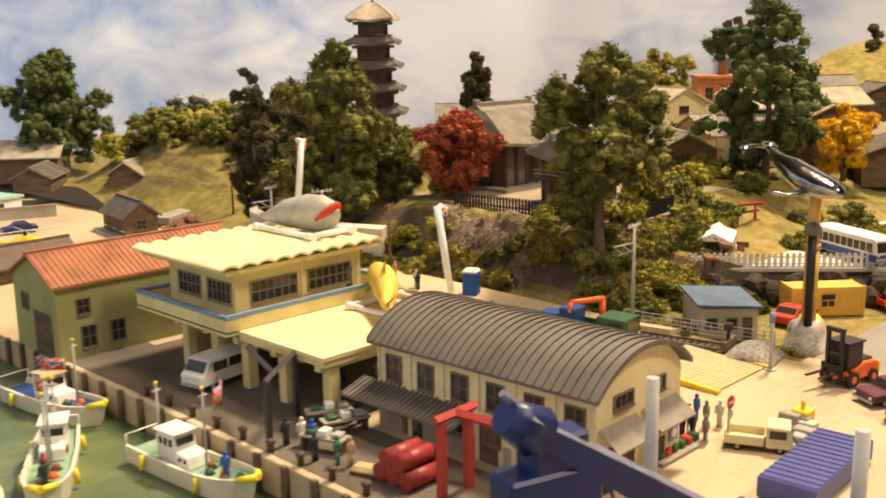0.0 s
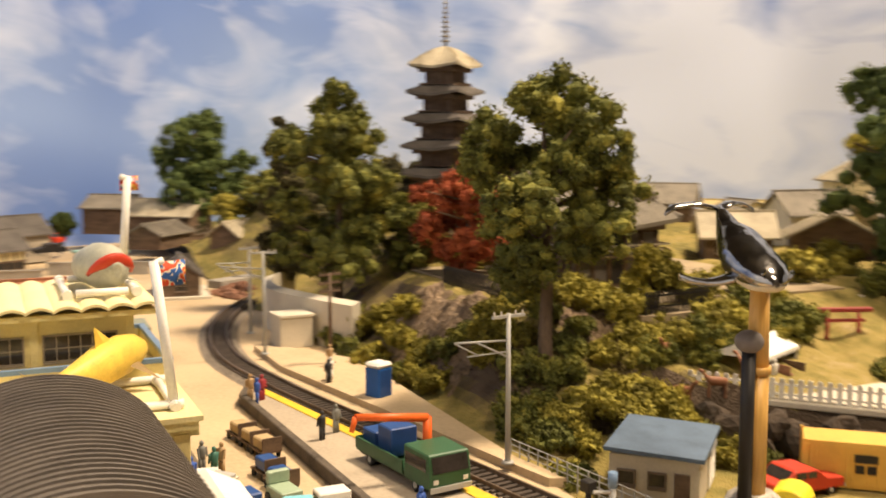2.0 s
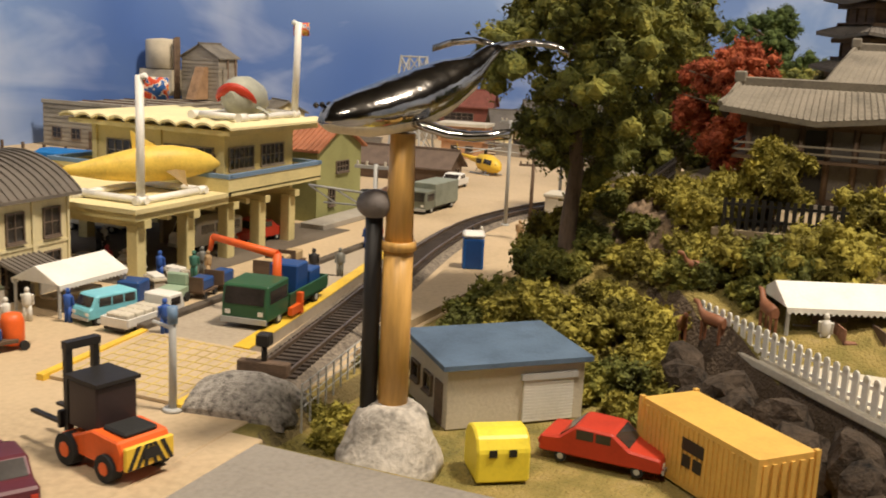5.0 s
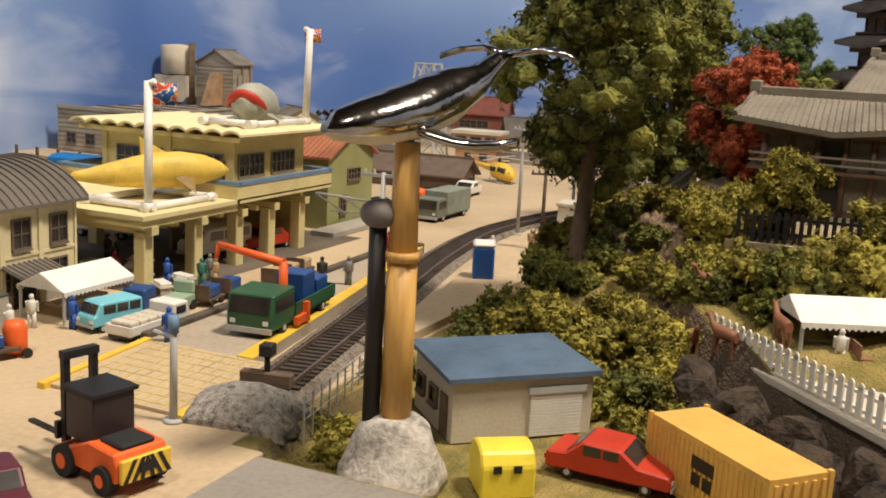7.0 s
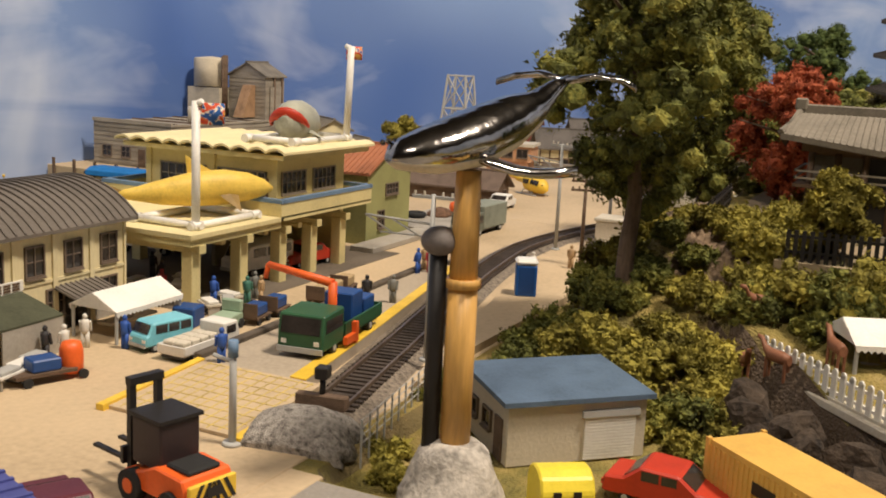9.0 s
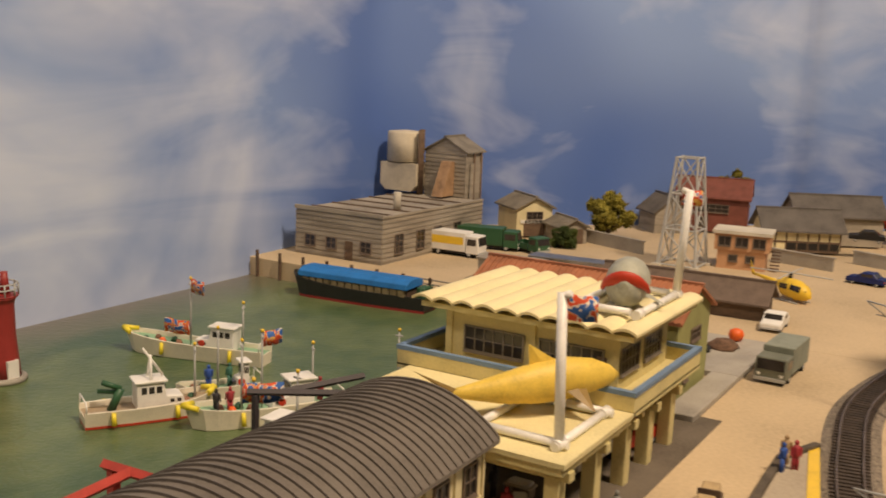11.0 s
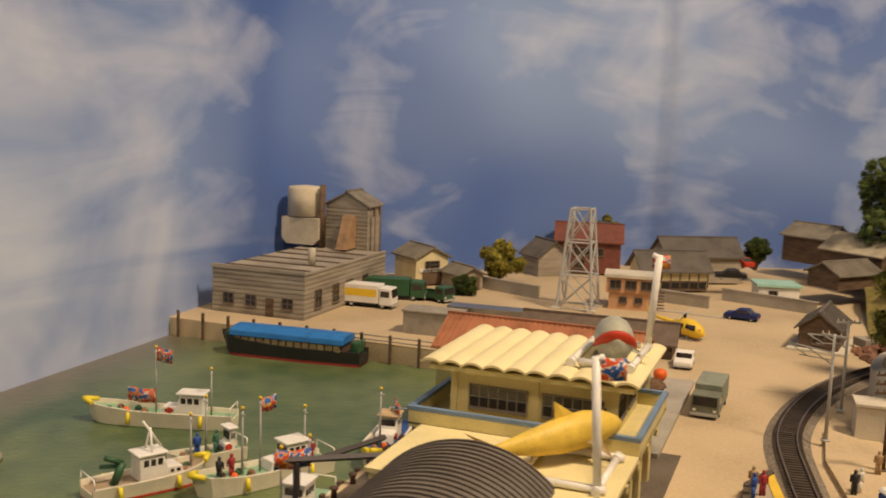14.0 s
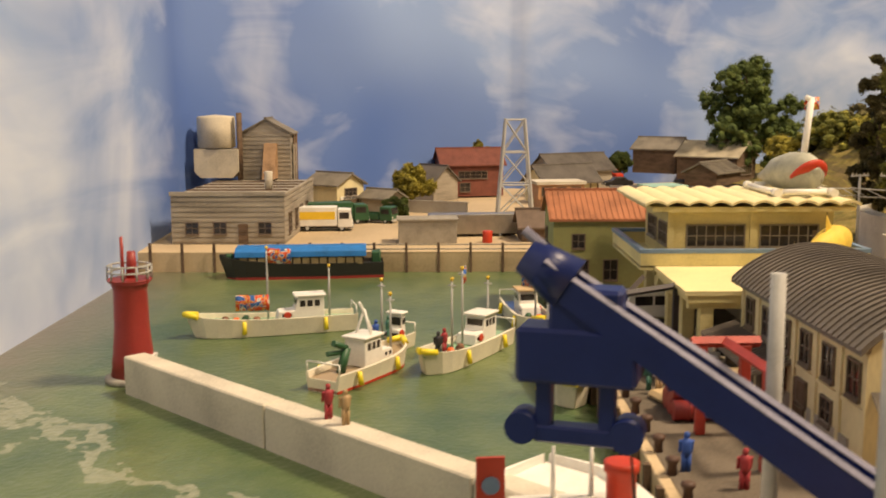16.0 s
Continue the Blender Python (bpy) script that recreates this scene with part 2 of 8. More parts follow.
def sky_painting_material():
    """The hand-painted sky of the backdrop: deep and pale blues with brushed white clouds."""
    m = bpy.data.materials.new("painted_sky")
    m.use_nodes = True
    n, l = m.node_tree.nodes, m.node_tree.links
    bsdf = n["Principled BSDF"]
    geo = n.new("ShaderNodeNewGeometry")
    mp = n.new("ShaderNodeMapping")
    mp.inputs["Scale"].default_value = [1 / U, 1 / U, 1.25 / U]
    l.new(geo.outputs["Position"], mp.inputs["Vector"])
    low, cloud = n.new("ShaderNodeTexNoise"), n.new("ShaderNodeTexNoise")
    low.inputs["Scale"].default_value, low.inputs["Detail"].default_value = 0.022, 2
    cloud.inputs["Scale"].default_value, cloud.inputs["Detail"].default_value = 0.045, 4
    cloud.inputs["Distortion"].default_value = 0.8
    l.new(mp.outputs["Vector"], low.inputs["Vector"])
    l.new(mp.outputs["Vector"], cloud.inputs["Vector"])
    blue = n.new("ShaderNodeValToRGB")
    e = blue.color_ramp.elements
    e[0].position, e[0].color = 0.35, (0.085, 0.165, 0.45, 1)
    e[1].position, e[1].color = 0.65, (0.25, 0.37, 0.65, 1)
    l.new(low.outputs["Fac"], blue.inputs["Fac"])
    amount = n.new("ShaderNodeValToRGB")
    a = amount.color_ramp.elements
    a[0].position, a[0].color = 0.48, (0, 0, 0, 1)
    a[1].position, a[1].color = 0.88, (0.9, 0.9, 0.9, 1)
    # the painter used more white on the hill side and along the harbour's long side
    sep = n.new("ShaderNodeSeparateXYZ")
    l.new(mp.outputs["Vector"], sep.inputs[0])
    hill = n.new("ShaderNodeMapRange")
    hill.inputs["From Min"].default_value, hill.inputs["From Max"].default_value = -12.0, -80.0
    hill.inputs["To Min"].default_value, hill.inputs["To Max"].default_value = 0.0, 0.30
    l.new(sep.outputs["Y"], hill.inputs["Value"])
    sea = n.new("ShaderNodeMapRange")
    sea.inputs["From Min"].default_value, sea.inputs["From Max"].default_value = 72.0, 20.0
    sea.inputs["To Min"].default_value, sea.inputs["To Max"].default_value = 0.0, 0.29
    l.new(sep.outputs["X"], sea.inputs["Value"])
    both = n.new("ShaderNodeMath")
    both.operation = "MAXIMUM"
    l.new(hill.outputs["Result"], both.inputs[0])
    l.new(sea.outputs["Result"], both.inputs[1])
    total = n.new("ShaderNodeMath")
    total.operation = "ADD"
    # slanting brush strokes over the broad clouds
    lay = n.new("ShaderNodeMapping")
    lay.inputs["Rotation"].default_value = (0.5, 0.6, 0.3)
    lay.inputs["Scale"].default_value = (0.5, 1.0, 1.7)
    l.new(mp.outputs["Vector"], lay.inputs["Vector"])
    brush = n.new("ShaderNodeTexNoise")
    brush.inputs["Scale"].default_value, brush.inputs["Detail"].default_value, brush.inputs["Distortion"].default_value = 0.07, 4, 1.3
    l.new(lay.outputs["Vector"], brush.inputs["Vector"])
    stroke = n.new("ShaderNodeMath")
    stroke.operation = "MULTIPLY_ADD"
    stroke.inputs[1].default_value, stroke.inputs[2].default_value = 0.55, -0.26
    l.new(brush.outputs["Fac"], stroke.inputs[0])
    painted = n.new("ShaderNodeMath")
    painted.operation = "ADD"
    l.new(stroke.outputs[0], painted.inputs[0])
    l.new(cloud.outputs["Fac"], painted.inputs[1])
    l.new(both.outputs[0], total.inputs[0])
    l.new(painted.outputs[0], total.inputs[1])
    l.new(total.outputs[0], amount.inputs["Fac"])
    mix = n.new("ShaderNodeMix")
    mix.data_type = "RGBA"
    l.new(amount.outputs["Color"], mix.inputs["Factor"])
    l.new(blue.outputs["Color"], mix.inputs["A"])
    mix.inputs["B"].default_value = (0.63, 0.70, 0.85, 1)
    l.new(mix.outputs["Result"], bsdf.inputs["Base Color"])
    bsdf.inputs["Roughness"].default_value = 0.6
    bsdf.inputs["Specular IOR Level"].default_value = 0.2
    b = n.new("ShaderNodeBump")
    b.inputs["Strength"].default_value, b.inputs["Distance"].default_value = 0.1, 0.5 * U
    l.new(cloud.outputs["Fac"], b.inputs["Height"])
    l.new(b.outputs["Normal"], bsdf.inputs["Normal"])
    return m


GROUND, WATER, SKY = grass_material(), water_material(), sky_painting_material()


# ---- mesh helpers, all in plan units ----
def box(bm, x0, x1, y0, y1, z0, z1):
    v = [bm.verts.new((x, y, z)) for z in (z0, z1) for x, y in ((x0, y0), (x1, y0), (x1, y1), (x0, y1))]
    for f in ((3, 2, 1, 0), (4, 5, 6, 7), (0, 1, 5, 4), (1, 2, 6, 5), (2, 3, 7, 6), (3, 0, 4, 7)):
        bm.faces.new([v[i] for i in f])
    return v


def rod(bm, p, q, r0, r1=None, n=8, caps=True):
    p, q = Vector(p), Vector(q)
    r1 = r0 if r1 is None else r1
    d = (q - p).normalized()
    side = d.cross(Vector((0, 0, 1)) if abs(d.z) < 0.9 else Vector((1, 0, 0))).normalized()
    up = side.cross(d)
    rings = []
    for c, r in ((p, r0), (q, r1)):
        rings.append([bm.verts.new(c + (side * math.cos(t) + up * math.sin(t)) * r) for t in (2 * math.pi * i / n for i in range(n))])
    for i in range(n):
        bm.faces.new((rings[0][i], rings[0][(i + 1) % n], rings[1][(i + 1) % n], rings[1][i])).smooth = n > 6
    if caps:
        bm.faces.new(rings[0][::-1])
        bm.faces.new(rings[1])


def lathe(bm, profile, n=16, at=(0, 0)):
    """profile: (radius, z) from below upwards."""
    rings = [[bm.verts.new((at[0] + r * math.cos(t), at[1] + r * math.sin(t), z)) for t in (2 * math.pi * i / n for i in range(n))] for r, z in profile]
    for a, b in zip(rings, rings[1:]):
        for i in range(n):
            bm.faces.new((a[i], a[(i + 1) % n], b[(i + 1) % n], b[i])).smooth = True
    bm.faces.new(rings[0][::-1])
    bm.faces.new(rings[-1])


def prism(bm, outline, axis, lo, hi):
    """An outline in the two other axes (in x, y, z order), drawn out along the axis."""
    def at(p, t):
        q = list(p)
        q.insert("xyz".index(axis), t)
        return q
    a, b = [[bm.verts.new(at(p, t)) for p in outline] for t in (lo, hi)]
    n = len(outline)
    bm.faces.new(a)
    bm.faces.new(b[::-1])
    for i in range(n):
        bm.faces.new((a[i], b[i], b[(i + 1) % n], a[(i + 1) % n]))


def loft(bm, rings, closed=True, smooth=True):
    vs = [[bm.verts.new(p) for p in ring] for ring in rings]
    n = len(vs[0])
    for a, b in zip(vs, vs[1:]):
        for i in range(n if closed else n - 1):
            bm.faces.new((a[i], a[(i + 1) % n], b[(i + 1) % n], b[i])).smooth = smooth
    if closed:
        bm.faces.new(vs[0][::-1])
        bm.faces.new(vs[-1])


def B(*boxes):
    bm = bmesh.new()
    for b in boxes:
        box(bm, *b)
    return bm


def R(*rods):
    bm = bmesh.new()
    for r in rods:
        rod(bm, *r)
    return bm


def mesh_of(bm, name, material, bevel=0.0):
    bmesh.ops.recalc_face_normals(bm, faces=bm.faces)
    if bevel:
        bmesh.ops.bevel(bm, geom=bm.edges[:], offset=bevel, segments=1, affect="EDGES", clamp_overlap=True)
    bm.transform(Matrix.Scale(U, 4))
    me = bpy.data.meshes.new(name)
    bm.to_mesh(me)
    bm.free()
    me.materials.append(material)
    return me


def part(name, bm, material, parent, label="", bevel=0.0):
    ob = new(name, mesh_of(bm, name, material, bevel))
    ob.parent = parent
    return tagged(ob, label)


def thing(name, x, y, z, turn, label, category, group=""):
    """An Empty at the thing's base; parts hang under it."""
    ob = new(name)
    ob.empty_display_size = 0.005
    ob.matrix_world = pose(x * U, y * U, z * U, 0, 0, turn)
    return tagged(ob, label, category, group)


def place(x, y, z=0.0, turn=0.0):
    return pose(x * U, y * U, z * U, 0, 0, turn)


def solo(name, bm, material, x, y, z, turn, label, category, group="", bevel=0.0):
    """A thing of a single mesh."""
    ob = new(name, mesh_of(bm, name, material, bevel))
    ob.matrix_world = place(x, y, z, turn)
    return tagged(ob, label, category, group)


def structure(name, bm, material, label="", bevel=0.0):
    return tagged(new(name, mesh_of(bm, name, material, bevel)), label, kind="structure")


# ---- the ground, the water and the painted backdrop ----
def step(v):
    v = max(0.0, min(1.0, v))
    return v * v * (3 - 2 * v)


def land(x, y):
    """Height of the ground on the hill side, in plan units."""
    h = -0.7 * step((x - 1.6) / 0.5) * step((-16.0 - y) / 0.5) * (1 - step((x - 11) / 3))
    h += 4.6 * step((-15.8 - y) / 5.0) * step((x - 13) / 8) * (1 - step((x - 42) / 12))
    terrace = step(((x - 13) * 0.667 - (y + 26.2) * 0.745) / 0.9) * (1 - step((x - 13) / 6))
    h += 2.15 * terrace
    h += 3.6 * step((16 - math.hypot(x - 50, y + 33)) / 9) * step((x - 39) / 5)
    h += 4.4 * step((21 - math.hypot((x - 64) / 1.25, y + 33)) / 17)
    h += 4.0 * step((-48 - y) / 45) * (1 - step((x - 60) / 30))
    h += 5.2 * step((14 - math.hypot((x - 80) / 1.2, y + 26)) / 12)
    h += 2.0 * step((x - 76) / 10) * step((14 - y) / 14)
    h += 8.0 * step((26 - math.hypot((x - 50) / 1.6, y + 122)) / 24)
    n = noise.noise(Vector((x * 0.23, y * 0.23, 1.7))) * 0.9 + noise.noise(Vector((x * 0.8, y * 0.8, 5.1))) * 0.35
    rough = step((-16.5 - y) / 3) * (0.25 + 0.75 * step((x - 11) / 4))
    if 19 < x < 42 and -43 < y < -21:
        rough *= 0.12
    return h + n * rough * (0.15 if x < 14 else 1.0) - 0.05


def build_ground():
    bm = bmesh.new()
    xs = np.concatenate([np.linspace(-60, -5, 12), np.linspace(-4, 60, 108), np.linspace(62, 135, 46)])
    ys = np.concatenate([np.linspace(-140, -52, 45), np.linspace(-51, -14.5, 82)])
    grid = [[bm.verts.new((x, y, land(x, y))) for y in ys] for x in xs]
    for i in range(len(xs) - 1):
        for j in range(len(ys) - 1):
            bm.faces.new((grid[i][j], grid[i + 1][j], grid[i + 1][j + 1], grid[i][j + 1])).smooth = True
    structure("ground", bm, GROUND, "olive flock hillside with straw grass and bare earth")


build_ground()
# the quay: one slab along the harbour and one at its head
structure("pavement", B((-60, 48, -15.2, 12.2, -3.0, 0.0)), CONCRETE, "sand-coloured concrete quay apron", 0.04)
structure("pavement_harbour_head", B((48, 135, -15.2, 60, -3.0, 0.0)), CONCRETE, "sand-coloured concrete yard at the harbour head", 0.04)
# thin sheets whose dark colour carries the shade lying on these floors
structure("pavement_wharf", B((-12.0, 34.0, 6.9, 11.8, 0.0, 0.03)), DARKROAD, "brown concrete wharf along the quay edge, shade painted in")
structure("pavement_market", B((13.2, 31.0, -3.0, 6.9, 0.0, 0.03)), DARKROAD, "dark grey floor under the fish market, deepened by painted shade")
structure("pavement_lot", B((-60, 1.3, -60, -15.9, -1.5, -0.03)), mat("grey_lot_asphalt", (0.27, 0.245, 0.21), 0.9, var=0.14, scale=0.25, fine=6, bump=0.3), "worn grey asphalt lot beside the grass")
structure("pavement_strip", B((-60, 1.6, -16.3, -15.2, -1.5, -0.005)), CONCRETE, "sand-coloured concrete edge of the quay", 0.04)
bm = bmesh.new()
prism(bm, [(14.0, -26.4), (5, -34.5), (-30, -66), (14, -66)], "z", 0.5, 1.55)
structure("pavement_bus_lot", bm, PALECON, "pale concrete bus parking on the terrace")
structure("pavement_temple", B((21.0, 41, -42, -21.8, 3.0, 4.66), (18.3, 21.0, -33, -25.4, 1.5, 4.55)), mat("temple_sand", (0.33, 0.26, 0.165), 0.9, var=0.15, scale=0.4), "packed sandy temple yard")
bm = bmesh.new()
box(bm, -60, 48, 11.5, 46, -2.2, -1.6)
structure("water", bm, WATER, "painted green harbour water with brushed streaks")


def build_backdrop():
    plan = [(-60, 42.2), (-20, 42.2), (20, 42.3), (46, 42.9), (60, 43.8), (68, 44.6), (71.5, 44.2), (75, 41), (82, 34.5), (94, 22.5), (104.6, 11.6), (106.2, 10.3), (105.5, 9.3), (107.2, 7.0),
            (112, -4), (120, -24), (122, -50), (114, -78), (92, -104), (55, -124), (0, -134), (-60, -138)]
    bm = bmesh.new()
    rows = []
    dense = []
    for (x0, y0), (x1, y1) in zip(plan, plan[1:]):
        k = max(1, int(math.hypot(x1 - x0, y1 - y0) / 4))
        dense += [(x0 + (x1 - x0) * i / k, y0 + (y1 - y0) * i / k) for i in range(k)]
    dense.append(plan[-1])
    zs = np.linspace(-2.2, 70, 24)
    for x, y in dense:
        rows.append([bm.verts.new((x + 0.5 * noise.noise(Vector((x * 0.09, z * 0.07, 3))), y + 0.5 * noise.noise(Vector((y * 0.09, z * 0.07, 9))), z)) for z in zs])
    for a, b in zip(rows, rows[1:]):
        for i in range(len(zs) - 1):
            bm.faces.new((a[i], b[i], b[i + 1], a[i + 1])).smooth = True
    structure("backdrop", bm, SKY, "hand-painted blue sky with white clouds on a bent sheet")


build_backdrop()
# the room round the layout
ROOMPAINT = mat("room_wall_paint", (0.26, 0.235, 0.20), 0.9, var=0.04, scale=0.02)
structure("floor", B((-330, 330, -330, 330, -112, -110)), mat("room_floor", (0.22, 0.16, 0.11), 0.7, scale=0.03), "brown room floor")
structure("ceiling", B((-330, 330, -330, 330, 190, 192)), ROOMPAINT, "plain cream room ceiling")
structure("wall_south", B((-330, 330, -332, -330, -110, 190)), ROOMPAINT, "plain cream room wall")
structure("wall_north", B((-330, 330, 330, 332, -110, 190)), ROOMPAINT, "plain cream room wall")
structure("wall_west", B((-332, -330, -330, 330, -110, 190)), ROOMPAINT, "plain cream room wall")
structure("wall_east", B((330, 332, -330, 330, -110, 190)), ROOMPAINT, "plain cream room wall")


# ---- buildings ----
def window(parent, x, y, z, w, h, face, mullions=1, bars=1, frame_mat=None):
    """A framed window on a wall; face is the way it looks: '-x', '+x', '-y' or '+y'. (x, y, z) is its lower middle on the wall."""
    frame_mat = frame_mat or FRAME
    fr, pane = bmesh.new(), bmesh.new()
    s = -1 if face[0] == "-" else 1
    t = 0.07

    def slab(bm, u0, u1, z0, z1, d0, d1):
        lo, hi = sorted((s * d0, s * d1))
        if face[1] == "x":
            box(bm, x + lo, x + hi, y + u0, y + u1, z + z0, z + z1)
        else:
            box(bm, x + u0, x + u1, y + lo, y + hi, z + z0, z + z1)
    slab(pane, -w / 2, w / 2, 0, h, 0.004, 0.02)

    def spot(u, v, d):
        return (x + s * d, y + u, z + v) if face[1] == "x" else (x + u, y + s * d, z + v)
    outer = [(-w / 2 - t, -t), (w / 2 + t, -t), (w / 2 + t, h + t), (-w / 2 - t, h + t)]
    inner = [(-w / 2, 0), (w / 2, 0), (w / 2, h), (-w / 2, h)]
    ring = [[fr.verts.new(spot(u, v, d)) for u, v in o] for d in (0.0, 0.09) for o in (outer, inner)]
    for k in range(4):
        m = (k + 1) % 4
        for a, b in ((0, 2), (2, 3), (3, 1), (1, 0)):
            fr.faces.new((ring[a][k], ring[a][m], ring[b][m], ring[b][k]))
    win = part("window", fr, frame_mat, parent)
    part("pane", pane, GLASS, win, "dark glass pane")
    bm = bmesh.new()
    slab(bm, -w / 2 - t, w / 2 + t, -t * 2.0, -t, 0, 0.15)
    part("sill", bm, frame_mat, win)
    for i in range(1, mullions + 1):
        u = -w / 2 + w * i / (mullions + 1)
        bm = bmesh.new()
        slab(bm, u - t * 0.35, u + t * 0.35, 0, h, 0.022, 0.06)
        part("mullion", bm, frame_mat, win)
    for i in range(1, bars + 1):
        v = h * i / (bars + 1)
        bm = bmesh.new()
        slab(bm, -w / 2, w / 2, v - t * 0.3, v + t * 0.3, 0.022, 0.055)
        part("glazing_bar", bm, frame_mat, win)
    return win


def gable_roof(bm, x0, x1, y0, y1, eave, ridge, over=0.35, thick=0.14, rib=0.0, along="x"):
    """Two sloping slabs with an overhang, a ridge cap and raised ribs down the slope."""
    if along == "y":
        x0, x1, y0, y1 = y0, y1, x0, x1
    ym = (y0 + y1) / 2
    slope = (ridge - eave) / (ym - y0)
    ya, yb, ze = y0 - over, y1 + over, eave - slope * over
    tmp = bmesh.new()
    xa, xb = x0 - over, x1 + over
    n = max(1, int((xb - xa) / rib)) if rib else 0
    steps = [(xb, 0.0)]
    for i in range(n - 1, -1, -1):
        m = xa + (xb - xa) * (i + 0.5) / n
        steps += [(m + rib * 0.2, 0.0), (m + rib * 0.2, 0.06), (m - rib * 0.2, 0.06), (m - rib * 0.2, 0.0)]
    steps.append((xa, 0.0))
    for yo in (ya, yb):
        loft(tmp, [[(xa, y, z), (xb, y, z)] + [(x, y, z + thick + s) for x, s in steps] for y, z in ((yo, ze), (ym, ridge))], smooth=False)
    box(tmp, xa - 0.04, xb + 0.04, ym - 0.13, ym + 0.13, ridge + thick * 0.6, ridge + thick + 0.12)
    if along == "y":
        tmp.transform(Matrix(((0, 1, 0, 0), (1, 0, 0, 0), (0, 0, 1, 0), (0, 0, 0, 1))))
    me = bpy.data.meshes.new("tmp")
    tmp.to_mesh(me)
    tmp.free()
    bm.from_mesh(me)
    bpy.data.meshes.remove(me)


def gable_walls(bm, x0, x1, y0, y1, eave, ridge, along="x"):
    if along == "x":
        ym = (y0 + y1) / 2
        prism(bm, [(y0, 0), (y1, 0), (y1, eave), (ym, ridge), (y0, eave)], "x", x0, x1)
    else:
        xm = (x0 + x1) / 2
        prism(bm, [(x0, 0), (x1, 0), (x1, eave), (xm, ridge), (x0, eave)], "y", y0, y1)


def house(x, y, z, turn, w, d, eave, ridge, wall, roof, label, windows=(), rib=0.3, name="house", along="x", over=0.35, door=None, group=""):
    """A small gabled house, w along its x, d along its y, middle at the origin. windows: (face, place along the wall, sill, width, height, mullions)."""
    h = thing(name, x, y, z, turn, label, "house", group)
    bm = bmesh.new()
    gable_walls(bm, -w / 2, w / 2, -d / 2, d / 2, eave, ridge, along)
    part("wall", bm, wall, h)
    bm = bmesh.new()
    gable_roof(bm, -w / 2, w / 2, -d / 2, d / 2, eave, ridge, over, rib=rib, along=along)
    part("roof", bm, roof, h)
    for face, u, sill, ww, hh, mull in windows:
        px, py = {"-x": (-w / 2, u), "+x": (w / 2, u), "-y": (u, -d / 2), "+y": (u, d / 2)}[face]
        window(h, px, py, sill, ww, hh, face, mull)
    if door:
        face, u, ww, hh = door
        px, py = {"-x": (-w / 2, u), "+x": (w / 2, u), "-y": (u, -d / 2), "+y": (u, d / 2)}[face]
        e = 0.06
        if face[1] == "x":
            part("door", B((px - e, px + e, py - ww / 2, py + ww / 2, 0, hh)), WOOD, h, "dark wooden door")
        else:
            part("door", B((px - ww / 2, px + ww / 2, py - e, py + e, 0, hh)), WOOD, h, "dark wooden door")
    return h


def bars(parent, face, x, y, z, w, rows, material, name="lettering"):
    """Unreadable lettering as plain bars."""
    bm = bmesh.new()
    s = -1 if face[0] == "-" else 1
    for zz, h, n in rows:
        step_w = w / n
        for i in range(n):
            u0, u1 = -w / 2 + step_w * (i + 0.12), -w / 2 + step_w * (i + 0.88)
            lo, hi = sorted((0.0, s * 0.03))
            for v0, v1 in ((0, 0.3), (0.42, 0.6), (0.74, 1.0)):
                if face[1] == "x":
                    box(bm, x + lo, x + hi, y + u0, y + u1, z + zz + h * v0, z + zz + h * v1)
                else:
                    box(bm, x + u0, x + u1, y + lo, y + hi, z + zz + h * v0, z + zz + h * v1)
    return part(name, bm, material, parent)


